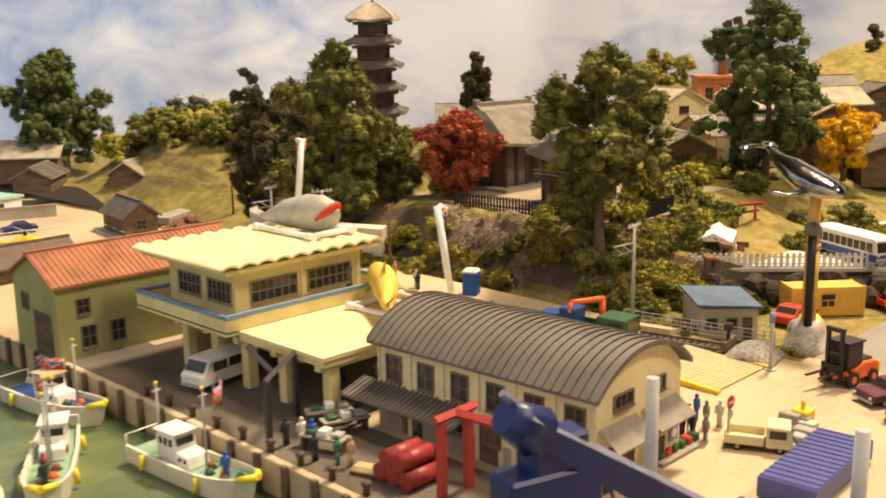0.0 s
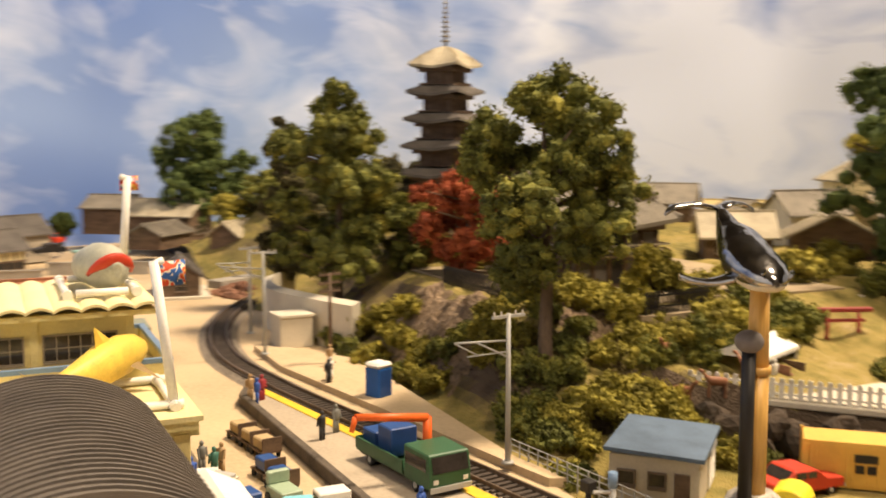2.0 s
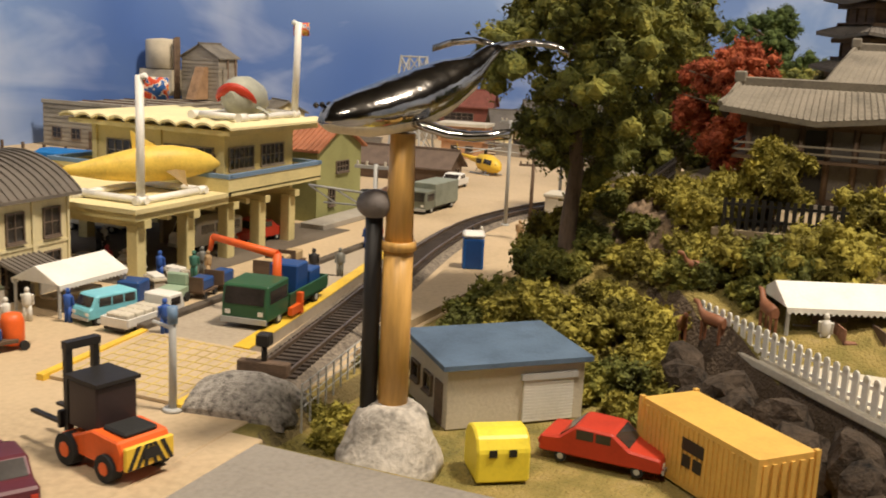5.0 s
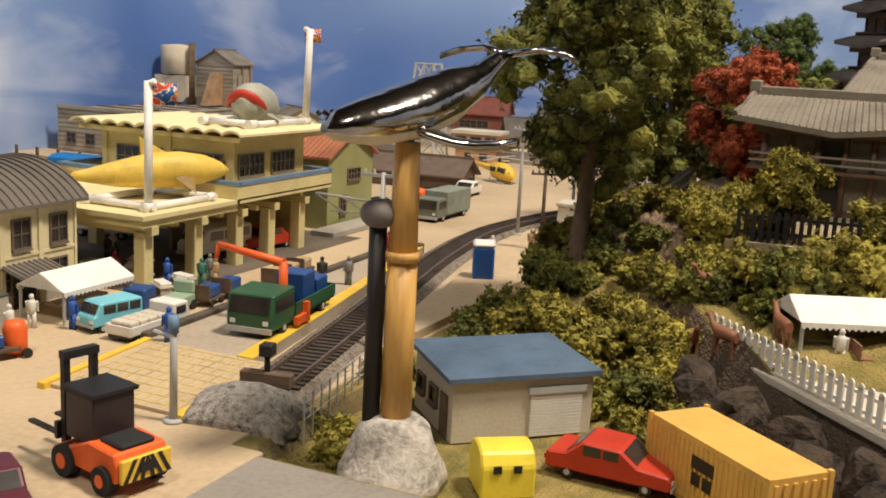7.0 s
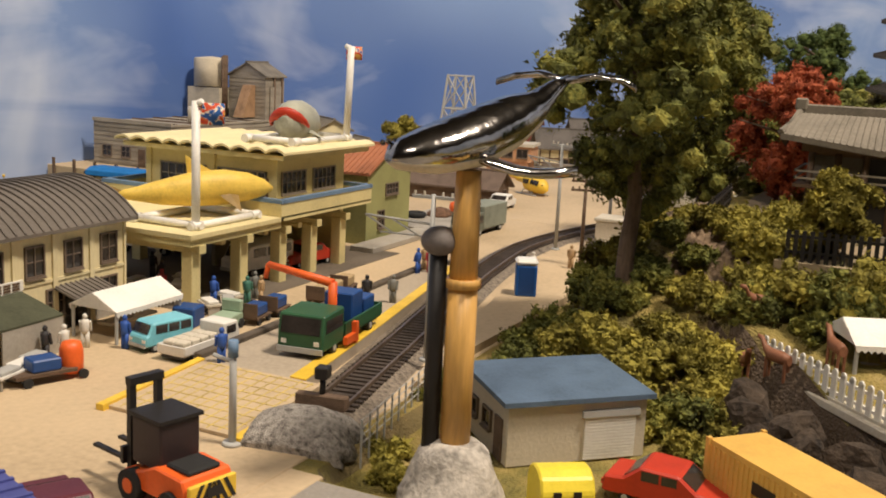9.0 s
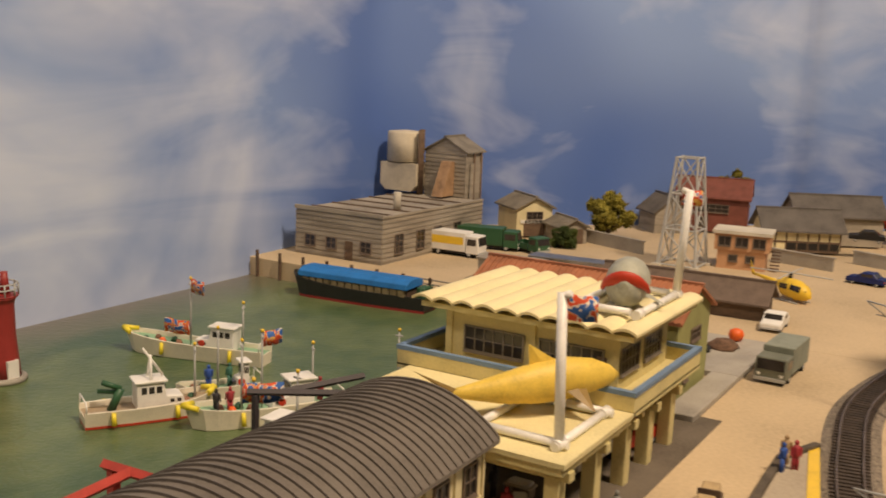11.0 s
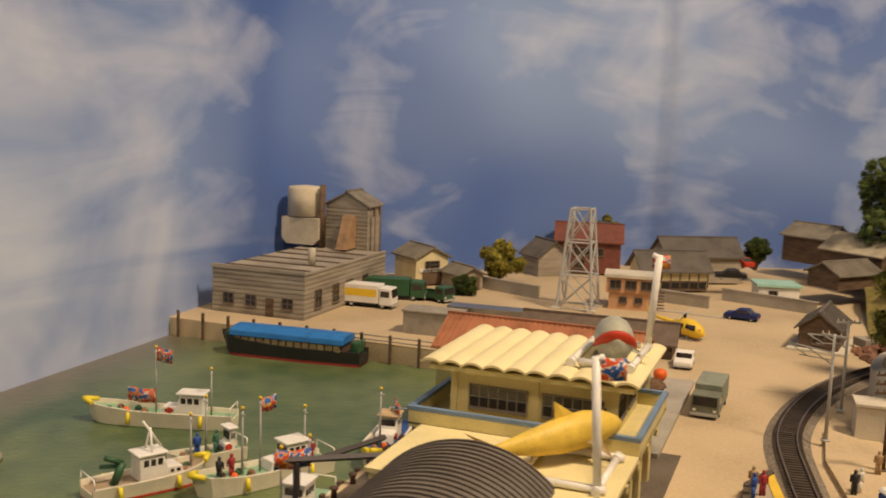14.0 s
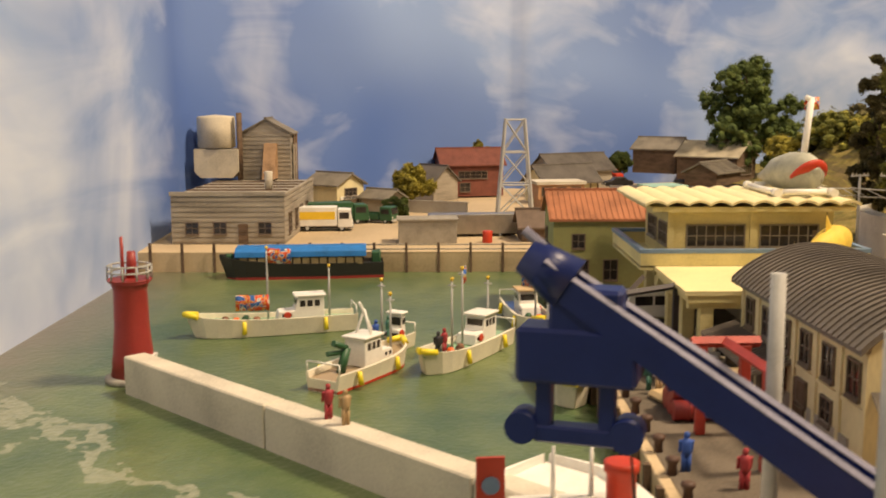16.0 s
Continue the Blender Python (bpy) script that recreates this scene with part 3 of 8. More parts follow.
def arched_hall():
    h = thing("harbour_hall", -0.15, 0.1, 0, 1.6, "cream two-storey hall with a dark arched seam roof", "building")
    L, y0, y1, eave, rise = 12.0, -0.2, 5.85, 4.15, 1.45
    ym, half = (y0 + y1) / 2, (y1 - y0) / 2

    def arc(r_half, lift, n=20):
        R_ = (r_half ** 2 + rise ** 2) / (2 * rise)
        top = math.asin(r_half / R_)
        return [(ym + R_ * math.sin(-top + 2 * top * i / n), lift + R_ * math.cos(-top + 2 * top * i / n) - R_ + rise) for i in range(n + 1)]
    bm = bmesh.new()
    prism(bm, [(y0, 0), (y1, 0)] + arc(half, eave)[::-1], "x", 0, L)
    part("wall", bm, CREAM, h)
    bm = bmesh.new()
    outer = arc(half + 0.45, eave + 0.0)
    inner = [(y, z - 0.14) for y, z in outer]
    prism(bm, outer + inner[::-1], "x", -0.35, L + 0.35)
    roof = part("roof", bm, ROOFGREY, h)
    n = 30
    for i in range(n):
        x = -0.3 + (L + 0.6) * i / (n - 1)
        bm = bmesh.new()
        prism(bm, [(y, z + 0.09) for y, z in outer] + [(y, z - 0.01) for y, z in outer][::-1], "x", x - 0.04, x + 0.04)
        part("seam", bm, ROOFGREY, roof)
    for i in range(7):
        x = 12.0 * i / 6
        for yy, s in ((y0, -1), (y1, 1)):
            lo, hi = sorted((yy, yy + s * 0.09))
            part("pilaster", B((max(0, x - 0.12), min(L, x + 0.12), lo, hi, 0, eave - 0.15)), CREAM, h)
    part("belt_course", B((0, L, y0 - 0.06, y0 - 0.003, 2.05, 2.17)), CREAM, h)
    part("belt_course", B((0, L, y1 + 0.003, y1 + 0.06, 2.05, 2.17)), CREAM, h)
    for i in range(6):
        x = 1.0 + 2 * i
        window(h, x, y0, 2.42, 0.85, 1.1, "-y", 1, 1)
        window(h, x, y1, 2.42, 0.85, 1.1, "+y", 1, 1)
    for x in (8.0, 11.0):
        window(h, x, y0, 0.75, 0.8, 0.95, "-y", 1, 1)
    for x in (3, 5.2, 7.2, 11.0):
        window(h, x, y1, 0.9, 0.8, 0.8, "+y", 1, 1)
    for y in (1.7, 4.1):
        window(h, 0, y, 3.35, 1.25, 0.5, "-x", 2, 0)
    # the harbour side: a lean-to roof, grey base panels and doors
    bm = bmesh.new()
    prism(bm, [(y1, 2.05), (y1 + 1.5, 1.6), (y1 + 1.5, 1.7), (y1, 2.17)], "x", 6.2, 13.0)
    lean = part("lean_to_roof", bm, ROOFGREY, h, "ribbed brown lean-to roof")
    for i in range(24):
        x = 6.3 + i * 0.29
        bm = bmesh.new()
        prism(bm, [(y1, 2.172), (y1 + 1.5, 1.702), (y1 + 1.5, 1.76), (y1, 2.23)], "x", x - 0.04, x + 0.04)
        part("roof_rib", bm, ROOFGREY, lean)
    for xa, xb in ((1.2, 4.6), (6.2, 9.2), (10.5, 12.0)):
        part("base_panel", B((xa, xb, y1 + 0.01, y1 + 0.07, 0, 0.93)), GREYCON, h)
    part("door", B((4.9, 6.0, y1 + 0.01, y1 + 0.08, 0, 1.7)), WOOD, h)
    part("door", B((9.3, 10.4, y1 + 0.01, y1 + 0.08, 0, 1.6)), WOOD, h)
    # the yard side: a green canvas awning on a low shop counter, a sign board and a ribbed porch roof
    bm = bmesh.new()
    prism(bm, [(y0 - 0.05, 1.95), (y0 - 2.2, 1.35), (y0 - 2.2, 1.43), (y0 - 0.05, 2.03)], "x", 0.6, 6.2)
    awn = part("awning", bm, AWNGREEN, h, "dark green canvas awning")
    bm = bmesh.new()
    prism(bm, [(y0 - 2.19, 1.36), (y0 - 2.19, 0.0), (y0 - 2.13, 0.0), (y0 - 2.13, 1.36)], "x", 3.4, 6.2)
    part("screen", bm, GREYCON, awn)
    part("awning_post", R(((0.7, y0 - 2.1, 0), (0.7, y0 - 2.1, 1.36), 0.05)), GREYCON, h)
    part("shop_opening", B((0.9, 3.2, y0 - 0.05, y0 - 0.01, 0.05, 1.5)), BLACK, h)
    sign = part("sign_board", B((2.6, 6.3, y0 - 0.16, y0 - 0.07, 2.0, 2.42)), WHITE, h, "white sign board with dark lettering")
    bars(sign, "-y", 4.45, y0 - 0.16, 2.06, 3.4, [(0, 0.3, 8)], WOOD)
    bm = bmesh.new()
    prism(bm, [(y0 - 0.05, 1.75), (y0 - 1.2, 1.4), (y0 - 1.2, 1.48), (y0 - 0.05, 1.83)], "x", 7.9, 10.3)
    porch = part("porch_roof", bm, ROOFGREY, h)
    for i in range(9):
        x = 8.0 + i * 0.27
        bm = bmesh.new()
        prism(bm, [(y0 - 0.05, 1.832), (y0 - 1.2, 1.482), (y0 - 1.2, 1.53), (y0 - 0.05, 1.88)], "x", x - 0.04, x + 0.04)
        part("roof_rib", bm, ROOFGREY, porch)
    part("door", B((8.5, 9.7, y0 - 0.05, y0 - 0.01, 0, 1.35)), BLACK, h)
    part("base_panel", B((6.3, 12.0, y0 - 0.05, y0 - 0.012, 0, 0.55)), GREYCON, h)
    # the gable end: two grey awnings, a red poster and a round sign
    for ya, yb in ((0.1, 2.8), (3.2, 5.8)):
        bm = bmesh.new()
        prism(bm, [(-0.05, 2.75), (-1.0, 2.05), (-1.0, 2.12), (-0.05, 2.83)], "y", ya, yb)
        part("awning", bm, mat("grey_canvas", (0.30, 0.26, 0.21), 0.85, var=0.15), h, "sagging grey canvas awning")
    part("poster", B((-0.05, -0.01, 0.6, 2.3, 1.3, 1.95)), mat("red_poster", (0.42, 0.10, 0.05), 0.7, var=0.4, scale=1.2, second=(0.6, 0.35, 0.2)), h, "red painted fish poster")
    sg = part("wall_sign", B((-0.08, -0.01, -0.05, 0.6, 0.75, 1.45)), BLUETRIM, h, "blue wall sign with a round red emblem")
    part("emblem", R(((-0.085, 0.27, 1.1), (-0.11, 0.27, 1.1), 0.2, 0.2, 14)), WHITE, sg)
    part("shop_opening", B((-0.04, -0.008, 0.9, 2.4, 0.05, 1.15), (-0.04, -0.008, 3.2, 5.4, 0.05, 1.9)), BLACK, h)


def fish_market():
    h = thing("fish_market", 13.0, 0, 0, 0, "pale yellow concrete fish market hall on columns", "building")
    YW = mat("pale_yellow_wall", (0.66, 0.57, 0.28), 0.75, var=0.1, scale=0.5)
    TOP = mat("canopy_deck", (0.74, 0.64, 0.34), 0.8, var=0.08, scale=0.3)
    # canopy
    part("canopy_deck", B((0.1, 7.0, -2.3, 8.4, 3.2, 3.4)), TOP, h, "pale yellow flat canopy deck")
    part("canopy_edge", B((0.25, 7.0, -2.15, 8.25, 2.86, 3.2)), YW, h)
    for x in (0.95, 4.4, 7.6, 10.4, 13.3):
        for y in (-1.6, 7.3):
            part("column", B((x - 0.3, x + 0.3, y - 0.3, y + 0.3, 0, 2.6)), YW, h, bevel=0.03)
        part("beam", B((x - 0.22, x + 0.22, -2.25 if x < 7 else -2.2, 8.1, 2.5, 2.86)), YW, h)
    for x in (2.7, 6.0, 8.9):
        part("beam", B((x - 0.15, x + 0.15, -2.0, 8.0, 2.62, 2.86)), YW, h)
    # rooms behind the columns
    part("back_wall", B((14.6, 14.9, -0.9, 6.8, 0, 2.9)), YW, h)
    # darker copy of the wall colour, the shade under the hall painted in
    part("inner_wall", B((8.5, 14.6, 3.0, 3.2, 0, 2.9)), mat("shaded_inner_plaster", (0.36, 0.31, 0.2), 0.85), h)
    # balcony
    part("balcony_floor", B((6.8, 15.6, -2.3, 9.1, 3.2, 3.42)), YW, h)
    for bx_ in ((6.8, 7.0, -2.3, 9.1), (15.4, 15.6, -2.3, 9.1), (7.0, 15.4, -2.3, -2.1), (7.0, 15.4, 8.9, 9.1)):
        part("parapet", B((*bx_, 3.34, 4.05)), YW, h)
        part("parapet_cap", B((bx_[0] - 0.04, bx_[1] + 0.04, bx_[2] - 0.04, bx_[3] + 0.04, 4.06, 4.26)), BLUETRIM, h, "blue painted parapet cap")
    # upper storey
    x0, x1, y0, y1 = 8.4, 15.0, -0.8, 7.3
    part("upper_wall", B((x0, x1, y0, y1, 3.34, 6.05)), YW, h)
    for y in (y0, 3.1, y1):
        part("pilaster", B((x0 - 0.1, x0 - 0.003, y - 0.16, y + 0.16, 3.34, 6.05)), YW, h)
    for y in (1.25, 5.0):
        window(h, x0, y, 4.2, 2.9, 1.05, "-x", 5, 1, mat("grey_brown_frame", (0.26, 0.22, 0.17), 0.6))
    for x in (10.0, 12.9):
        window(h, x, y0, 4.2, 2.1, 1.05, "-y", 4, 1, mat("grey_brown_frame", (0.26, 0.22, 0.17), 0.6))
        window(h, x, y1, 4.2, 2.1, 1.05, "+y", 4, 1, mat("grey_brown_frame", (0.26, 0.22, 0.17), 0.6))
    part("door", B((x0 - 0.05, x0 - 0.01, -0.4, 0.05, 3.36, 5.0)), WOOD, h)
    part("eave_board", B((7.6, 16.0, -1.8, 8.4, 6.05, 6.28)), YW, h)
    # corrugated roof, the waves side by side along y
    bm = bmesh.new()
    n, waves = 110, 10
    ya, yb = -2.0, 8.8
    prof = [(ya + (yb - ya) * i / n, 6.46 + 0.19 * abs(math.sin(math.pi * waves * i / n)) ** 0.8) for i in range(n + 1)]
    prism(bm, prof + [(y, z - 0.12) for y, z in prof[::-1]], "x", 7.35, 16.3)
    part("roof", bm, WAVY, h, "pale yellow corrugated roof sheet")


def pipe_frame(x, y, z, turn, L, W, pole, lean, label):
    """A frame of white water pipe, lying flat, with one standing pole and a fishing banner at its top."""
    f = thing("pipe_stand", x, y, z, turn, label, "stand")
    r = 0.17
    for yy in (0, W):
        part("long_pipe", R(((-0.4, yy, r), (L + 0.3, yy, r), r, r, 10)), PVC, f)
    for xx in (0, L):
        part("cross_pipe", R(((xx, -0.35, r * 1.2), (xx, W + 0.35, r * 1.2), r, r, 10)), PVC, f)
        for yy in (0, W):
            part("joint", R(((xx - 0.32, yy, r), (xx + 0.32, yy, r), r * 1.35, r * 1.35, 10)), PVC, f)
    p = part("pole", R(((0, 0, 0.1), (lean[0], lean[1], pole), 0.19, 0.19, 12)), PVC, f)
    part("pole_cap", R(((lean[0], lean[1], pole - 0.15), (lean[0] * 1.02, lean[1] - 0.35, pole + 0.02), 0.16, 0.13, 10)), PVC, p)
    return f


def banner_material():
    m = bpy.data.materials.new("printed_banner")
    m.use_nodes = True
    n, l = m.node_tree.nodes, m.node_tree.links
    geo = n.new("ShaderNodeNewGeometry")
    mp = n.new("ShaderNodeMapping")
    mp.inputs["Scale"].default_value = [1 / U] * 3
    l.new(geo.outputs["Position"], mp.inputs["Vector"])
    t = n.new("ShaderNodeTexNoise")
    t.inputs["Scale"].default_value, t.inputs["Detail"].default_value, t.inputs["Distortion"].default_value = 1.5, 2, 1.2
    l.new(mp.outputs["Vector"], t.inputs["Vector"])
    ramp = n.new("ShaderNodeValToRGB")
    ramp.color_ramp.interpolation = "CONSTANT"
    e = ramp.color_ramp.elements
    e[0].position, e[0].color = 0.0, (0.02, 0.10, 0.34, 1)
    e[1].position, e[1].color = 0.47, (0.62, 0.07, 0.02, 1)
    for p, c in ((0.43, (0.75, 0.68, 0.55, 1)), (0.57, (0.78, 0.45, 0.10, 1)), (0.62, (0.03, 0.12, 0.40, 1))):
        x = e.new(p)
        x.color = c
    l.new(t.outputs["Fac"], ramp.inputs["Fac"])
    l.new(ramp.outputs["Color"], n["Principled BSDF"].inputs["Base Color"])
    n["Principled BSDF"].inputs["Roughness"].default_value = 0.7
    return m


BANNER = banner_material()


def banner(parent, x, y, z, w, h, heading):
    """A rippled cloth flag hanging from a pole; heading in degrees."""
    bm = bmesh.new()
    c, s = math.cos(radians(heading)), math.sin(radians(heading))
    rings = []
    for i in range(9):
        u = w * i / 8
        off = 0.06 * w * math.sin(i * 1.1)
        px, py = x + c * u - s * off, y + s * u + c * off
        rings.append([(px - s * 0.012, py + c * 0.012, z), (px - s * 0.012, py + c * 0.012, z + h), (px + s * 0.012, py - c * 0.012, z + h), (px + s * 0.012, py - c * 0.012, z)])
    loft(bm, rings)
    return part("flag", bm, BANNER, parent, "printed red, blue and yellow fishing banner")


def fish_body(bm, spine, n=14):
    """spine: (x, y, z, half width, half height) from tail to head."""
    rings = []
    for i, (x, y, z, w, h) in enumerate(spine):
        a = spine[max(0, i - 1)]
        b = spine[min(len(spine) - 1, i + 1)]
        d = Vector((b[0] - a[0], b[1] - a[1], 0)).normalized()
        side = Vector((-d.y, d.x, 0))
        rings.append([Vector((x, y, z)) + side * w * math.cos(t) + Vector((0, 0, h * math.sin(t))) for t in (2 * math.pi * k / n for k in range(n))])
    loft(bm, rings)


def fin(bm, a, b, c, thick=0.08):
    """A thin pointed fin over the base a-b with its tip at c."""
    a, b, c = Vector(a), Vector(b), Vector(c)
    nrm = (b - a).cross(c - a).normalized() * thick
    m = (a + b) / 2
    vs = [bm.verts.new(p) for p in (a, b, c, m + nrm, m - nrm)]
    for f in ((0, 3, 2), (3, 1, 2), (1, 4, 2), (4, 0, 2), (0, 1, 3), (1, 0, 4)):
        bm.faces.new([vs[i] for i in f])


arched_hall()
fish_market()
stand1 = pipe_frame(14.42, -1.47, 3.4, 0, 4.3, 3.4, 5.6, (0.6, 0.5), "white water-pipe stand on the canopy with a tall banner pole")
banner(stand1, 0.62, 0.4, 4.6, 1.2, 0.95, -72)
stand2 = pipe_frame(27.4, -1.25, 6.66, 180, 5.0, -2.9, 5.1, (0.3, 0.35), "white water-pipe stand on the corrugated roof with a tall banner pole")
banner(stand2, 0.25, 0.0, 4.4, 0.9, 0.7, 100)
# toy fishes on the stands
shark = thing("toy_shark", 17.2, 0.5, 3.75, 0, "yellow rubber toy shark lying on white pipes", "toy fish")
bm = bmesh.new()
fish_body(bm, [(-3.0, 2.9, 0.75, 0.05, 0.1), (-2.2, 2.3, 0.75, 0.25, 0.28), (-1.2, 1.3, 0.85, 0.5, 0.6), (0, 0.3, 1.0, 0.72, 0.85), (1.2, -0.5, 1.05, 0.75, 0.85), (2.2, -1.1, 1.05, 0.6, 0.68), (2.9, -1.5, 0.98, 0.38, 0.42), (3.3, -1.75, 0.93, 0.08, 0.1)])
part("body", bm, SHARK, shark)
bm = bmesh.new()
fin(bm, (-0.3, 0.55, 1.6), (0.8, -0.2, 1.75), (-0.4, 0.6, 2.6), 0.1)
part("dorsal_fin", bm, SHARK, shark)
bm = bmesh.new()
fin(bm, (-2.7, 2.7, 0.75), (-2.4, 2.4, 0.85), (-4.3, 3.4, 1.9), 0.1)
fin(bm, (-2.7, 2.7, 0.7), (-2.4, 2.4, 0.6), (-3.6, 3.2, 0.1), 0.08)
part("tail_fin", bm, mat("brown_fin", (0.30, 0.2, 0.07), 0.5), shark)
bm = bmesh.new()
fin(bm, (0.4, -0.7, 0.8), (1.3, -1.2, 0.8), (0.5, -2.0, 0.1), 0.1)
fin(bm, (0.8, 0.4, 0.8), (1.6, -0.1, 0.8), (1.2, 1.4, 0.2), 0.1)
part("side_fin", bm, mat("brown_fin", (0.30, 0.2, 0.07), 0.5), shark)
fish = thing("toy_fish", 24.5, 0.1, 6.8, 0, "grey rubber toy fish with a red open mouth on white pipes", "toy fish")
bm = bmesh.new()
fish_body(bm, [(3.6, 0.8, 0.5, 0.05, 0.1), (2.8, 0.6, 0.6, 0.3, 0.4), (1.6, 0.35, 0.85, 0.75, 0.85), (0.2, 0, 1.0, 0.98, 1.05), (-0.9, -0.3, 1.0, 0.95, 1.05), (-1.6, -0.5, 0.98, 0.7, 0.8), (-2.0, -0.6, 0.95, 0.2, 0.3)])
part("body", bm, FISHGREY, fish)
bm = bmesh.new()
rings = []
for k in range(13):
    q = -80 + 160 * k / 12
    phi, e = radians(196 + q), radians(24 - 34 * (q / 80) ** 2)
    d = Vector((math.cos(e) * math.cos(phi), math.cos(e) * math.sin(phi), math.sin(e)))
    c = Vector((-0.95, -0.3, 1.0)) + Vector((d.x * 1.03, d.y * 1.0, d.z * 1.06))
    w = 0.05 + 0.27 * math.cos(radians(q)) ** 0.8
    rings.append([c + d * 0.12 * math.cos(t) + Vector((0, 0, w * math.sin(t))) for t in (2 * math.pi * m / 8 for m in range(8))])
loft(bm, rings)
part("mouth", bm, RED, fish, "red open mouth")
bm = bmesh.new()
fin(bm, (-0.4, -0.9, 0.5), (0.5, -0.7, 0.5), (-0.1, -2.0, 0.1), 0.1)
part("side_fin", bm, FISHGREY, fish)

green = house(34.75, 6.05, 0, 0, 5.6, 12.3, 4.4, 5.8, OLIVE, ORANGETILE, "olive warehouse with an orange pan-tile roof",
              [("-x", 4.6, 2.6, 0.7, 0.8, 1), ("-x", 4.4, 0.6, 0.8, 1.2, 1), ("-x", 2.6, 0.6, 0.8, 1.2, 1), ("-y", 0.3, 2.9, 1.5, 0.6, 3), ("-y", -1.0, 0.9, 0.7, 1.0, 1), ("+y", 1.2, 2.6, 0.8, 0.8, 1)],
              0.34, "warehouse", "y", 0.3, ("+y", -0.9, 2.2, 2.6))
solo("stone_kerb", B((29.8, 38.2, -1.9, -0.3, 0, 0.35)), GREYCON, 0, 0, 0, 0, "grey concrete step along the yard", "kerb", bevel=0.04)
solo("stone_kerb", B((38.25, 47.0, -1.9, 2.6, 0, 0.35)), GREYCON, 0, 0, 0, 0, "broad grey concrete step beyond the warehouse", "kerb", bevel=0.04)
bm = bmesh.new()
lathe(bm, [(0.15, 0), (0.42, 0.15), (0.5, 0.42), (0.4, 0.7), (0.12, 0.82)], 14)
solo("net_float", bm, ORANGE, 46.0, 0.4, 0.35, 0, "round orange net float on the concrete step", "float")
bm = bmesh.new()
lathe(bm, [(1.0, 0), (0.95, 0.2), (0.6, 0.5), (0.15, 0.62)], 11)
for v in bm.verts:
    v.co += Vector((0.2, 0.25, 0.12)) * noise.noise(v.co * 2.3)
solo("fishing_net", bm, mat("brown_net", (0.16, 0.09, 0.055), 0.95, var=0.3, scale=3, bump=0.8), 43.8, 0.6, 0.35, 0, "brown heap of fishing net on the step", "net")
bm = bmesh.new()
loft(bm, [[(math.cos(a) * (0.55 + 0.2 * math.cos(q)), math.sin(a) * (0.55 + 0.2 * math.cos(q)), 0.2 + 0.2 * math.sin(q)) for q in (2 * math.pi * k / 8 for k in range(8))] for a in (2 * math.pi * j / 16 for j in range(17))])
solo("old_tyre", bm, RUBBER, 42.0, 1.6, 0.35, 0, "old black tyre lying on the step", "tyre")


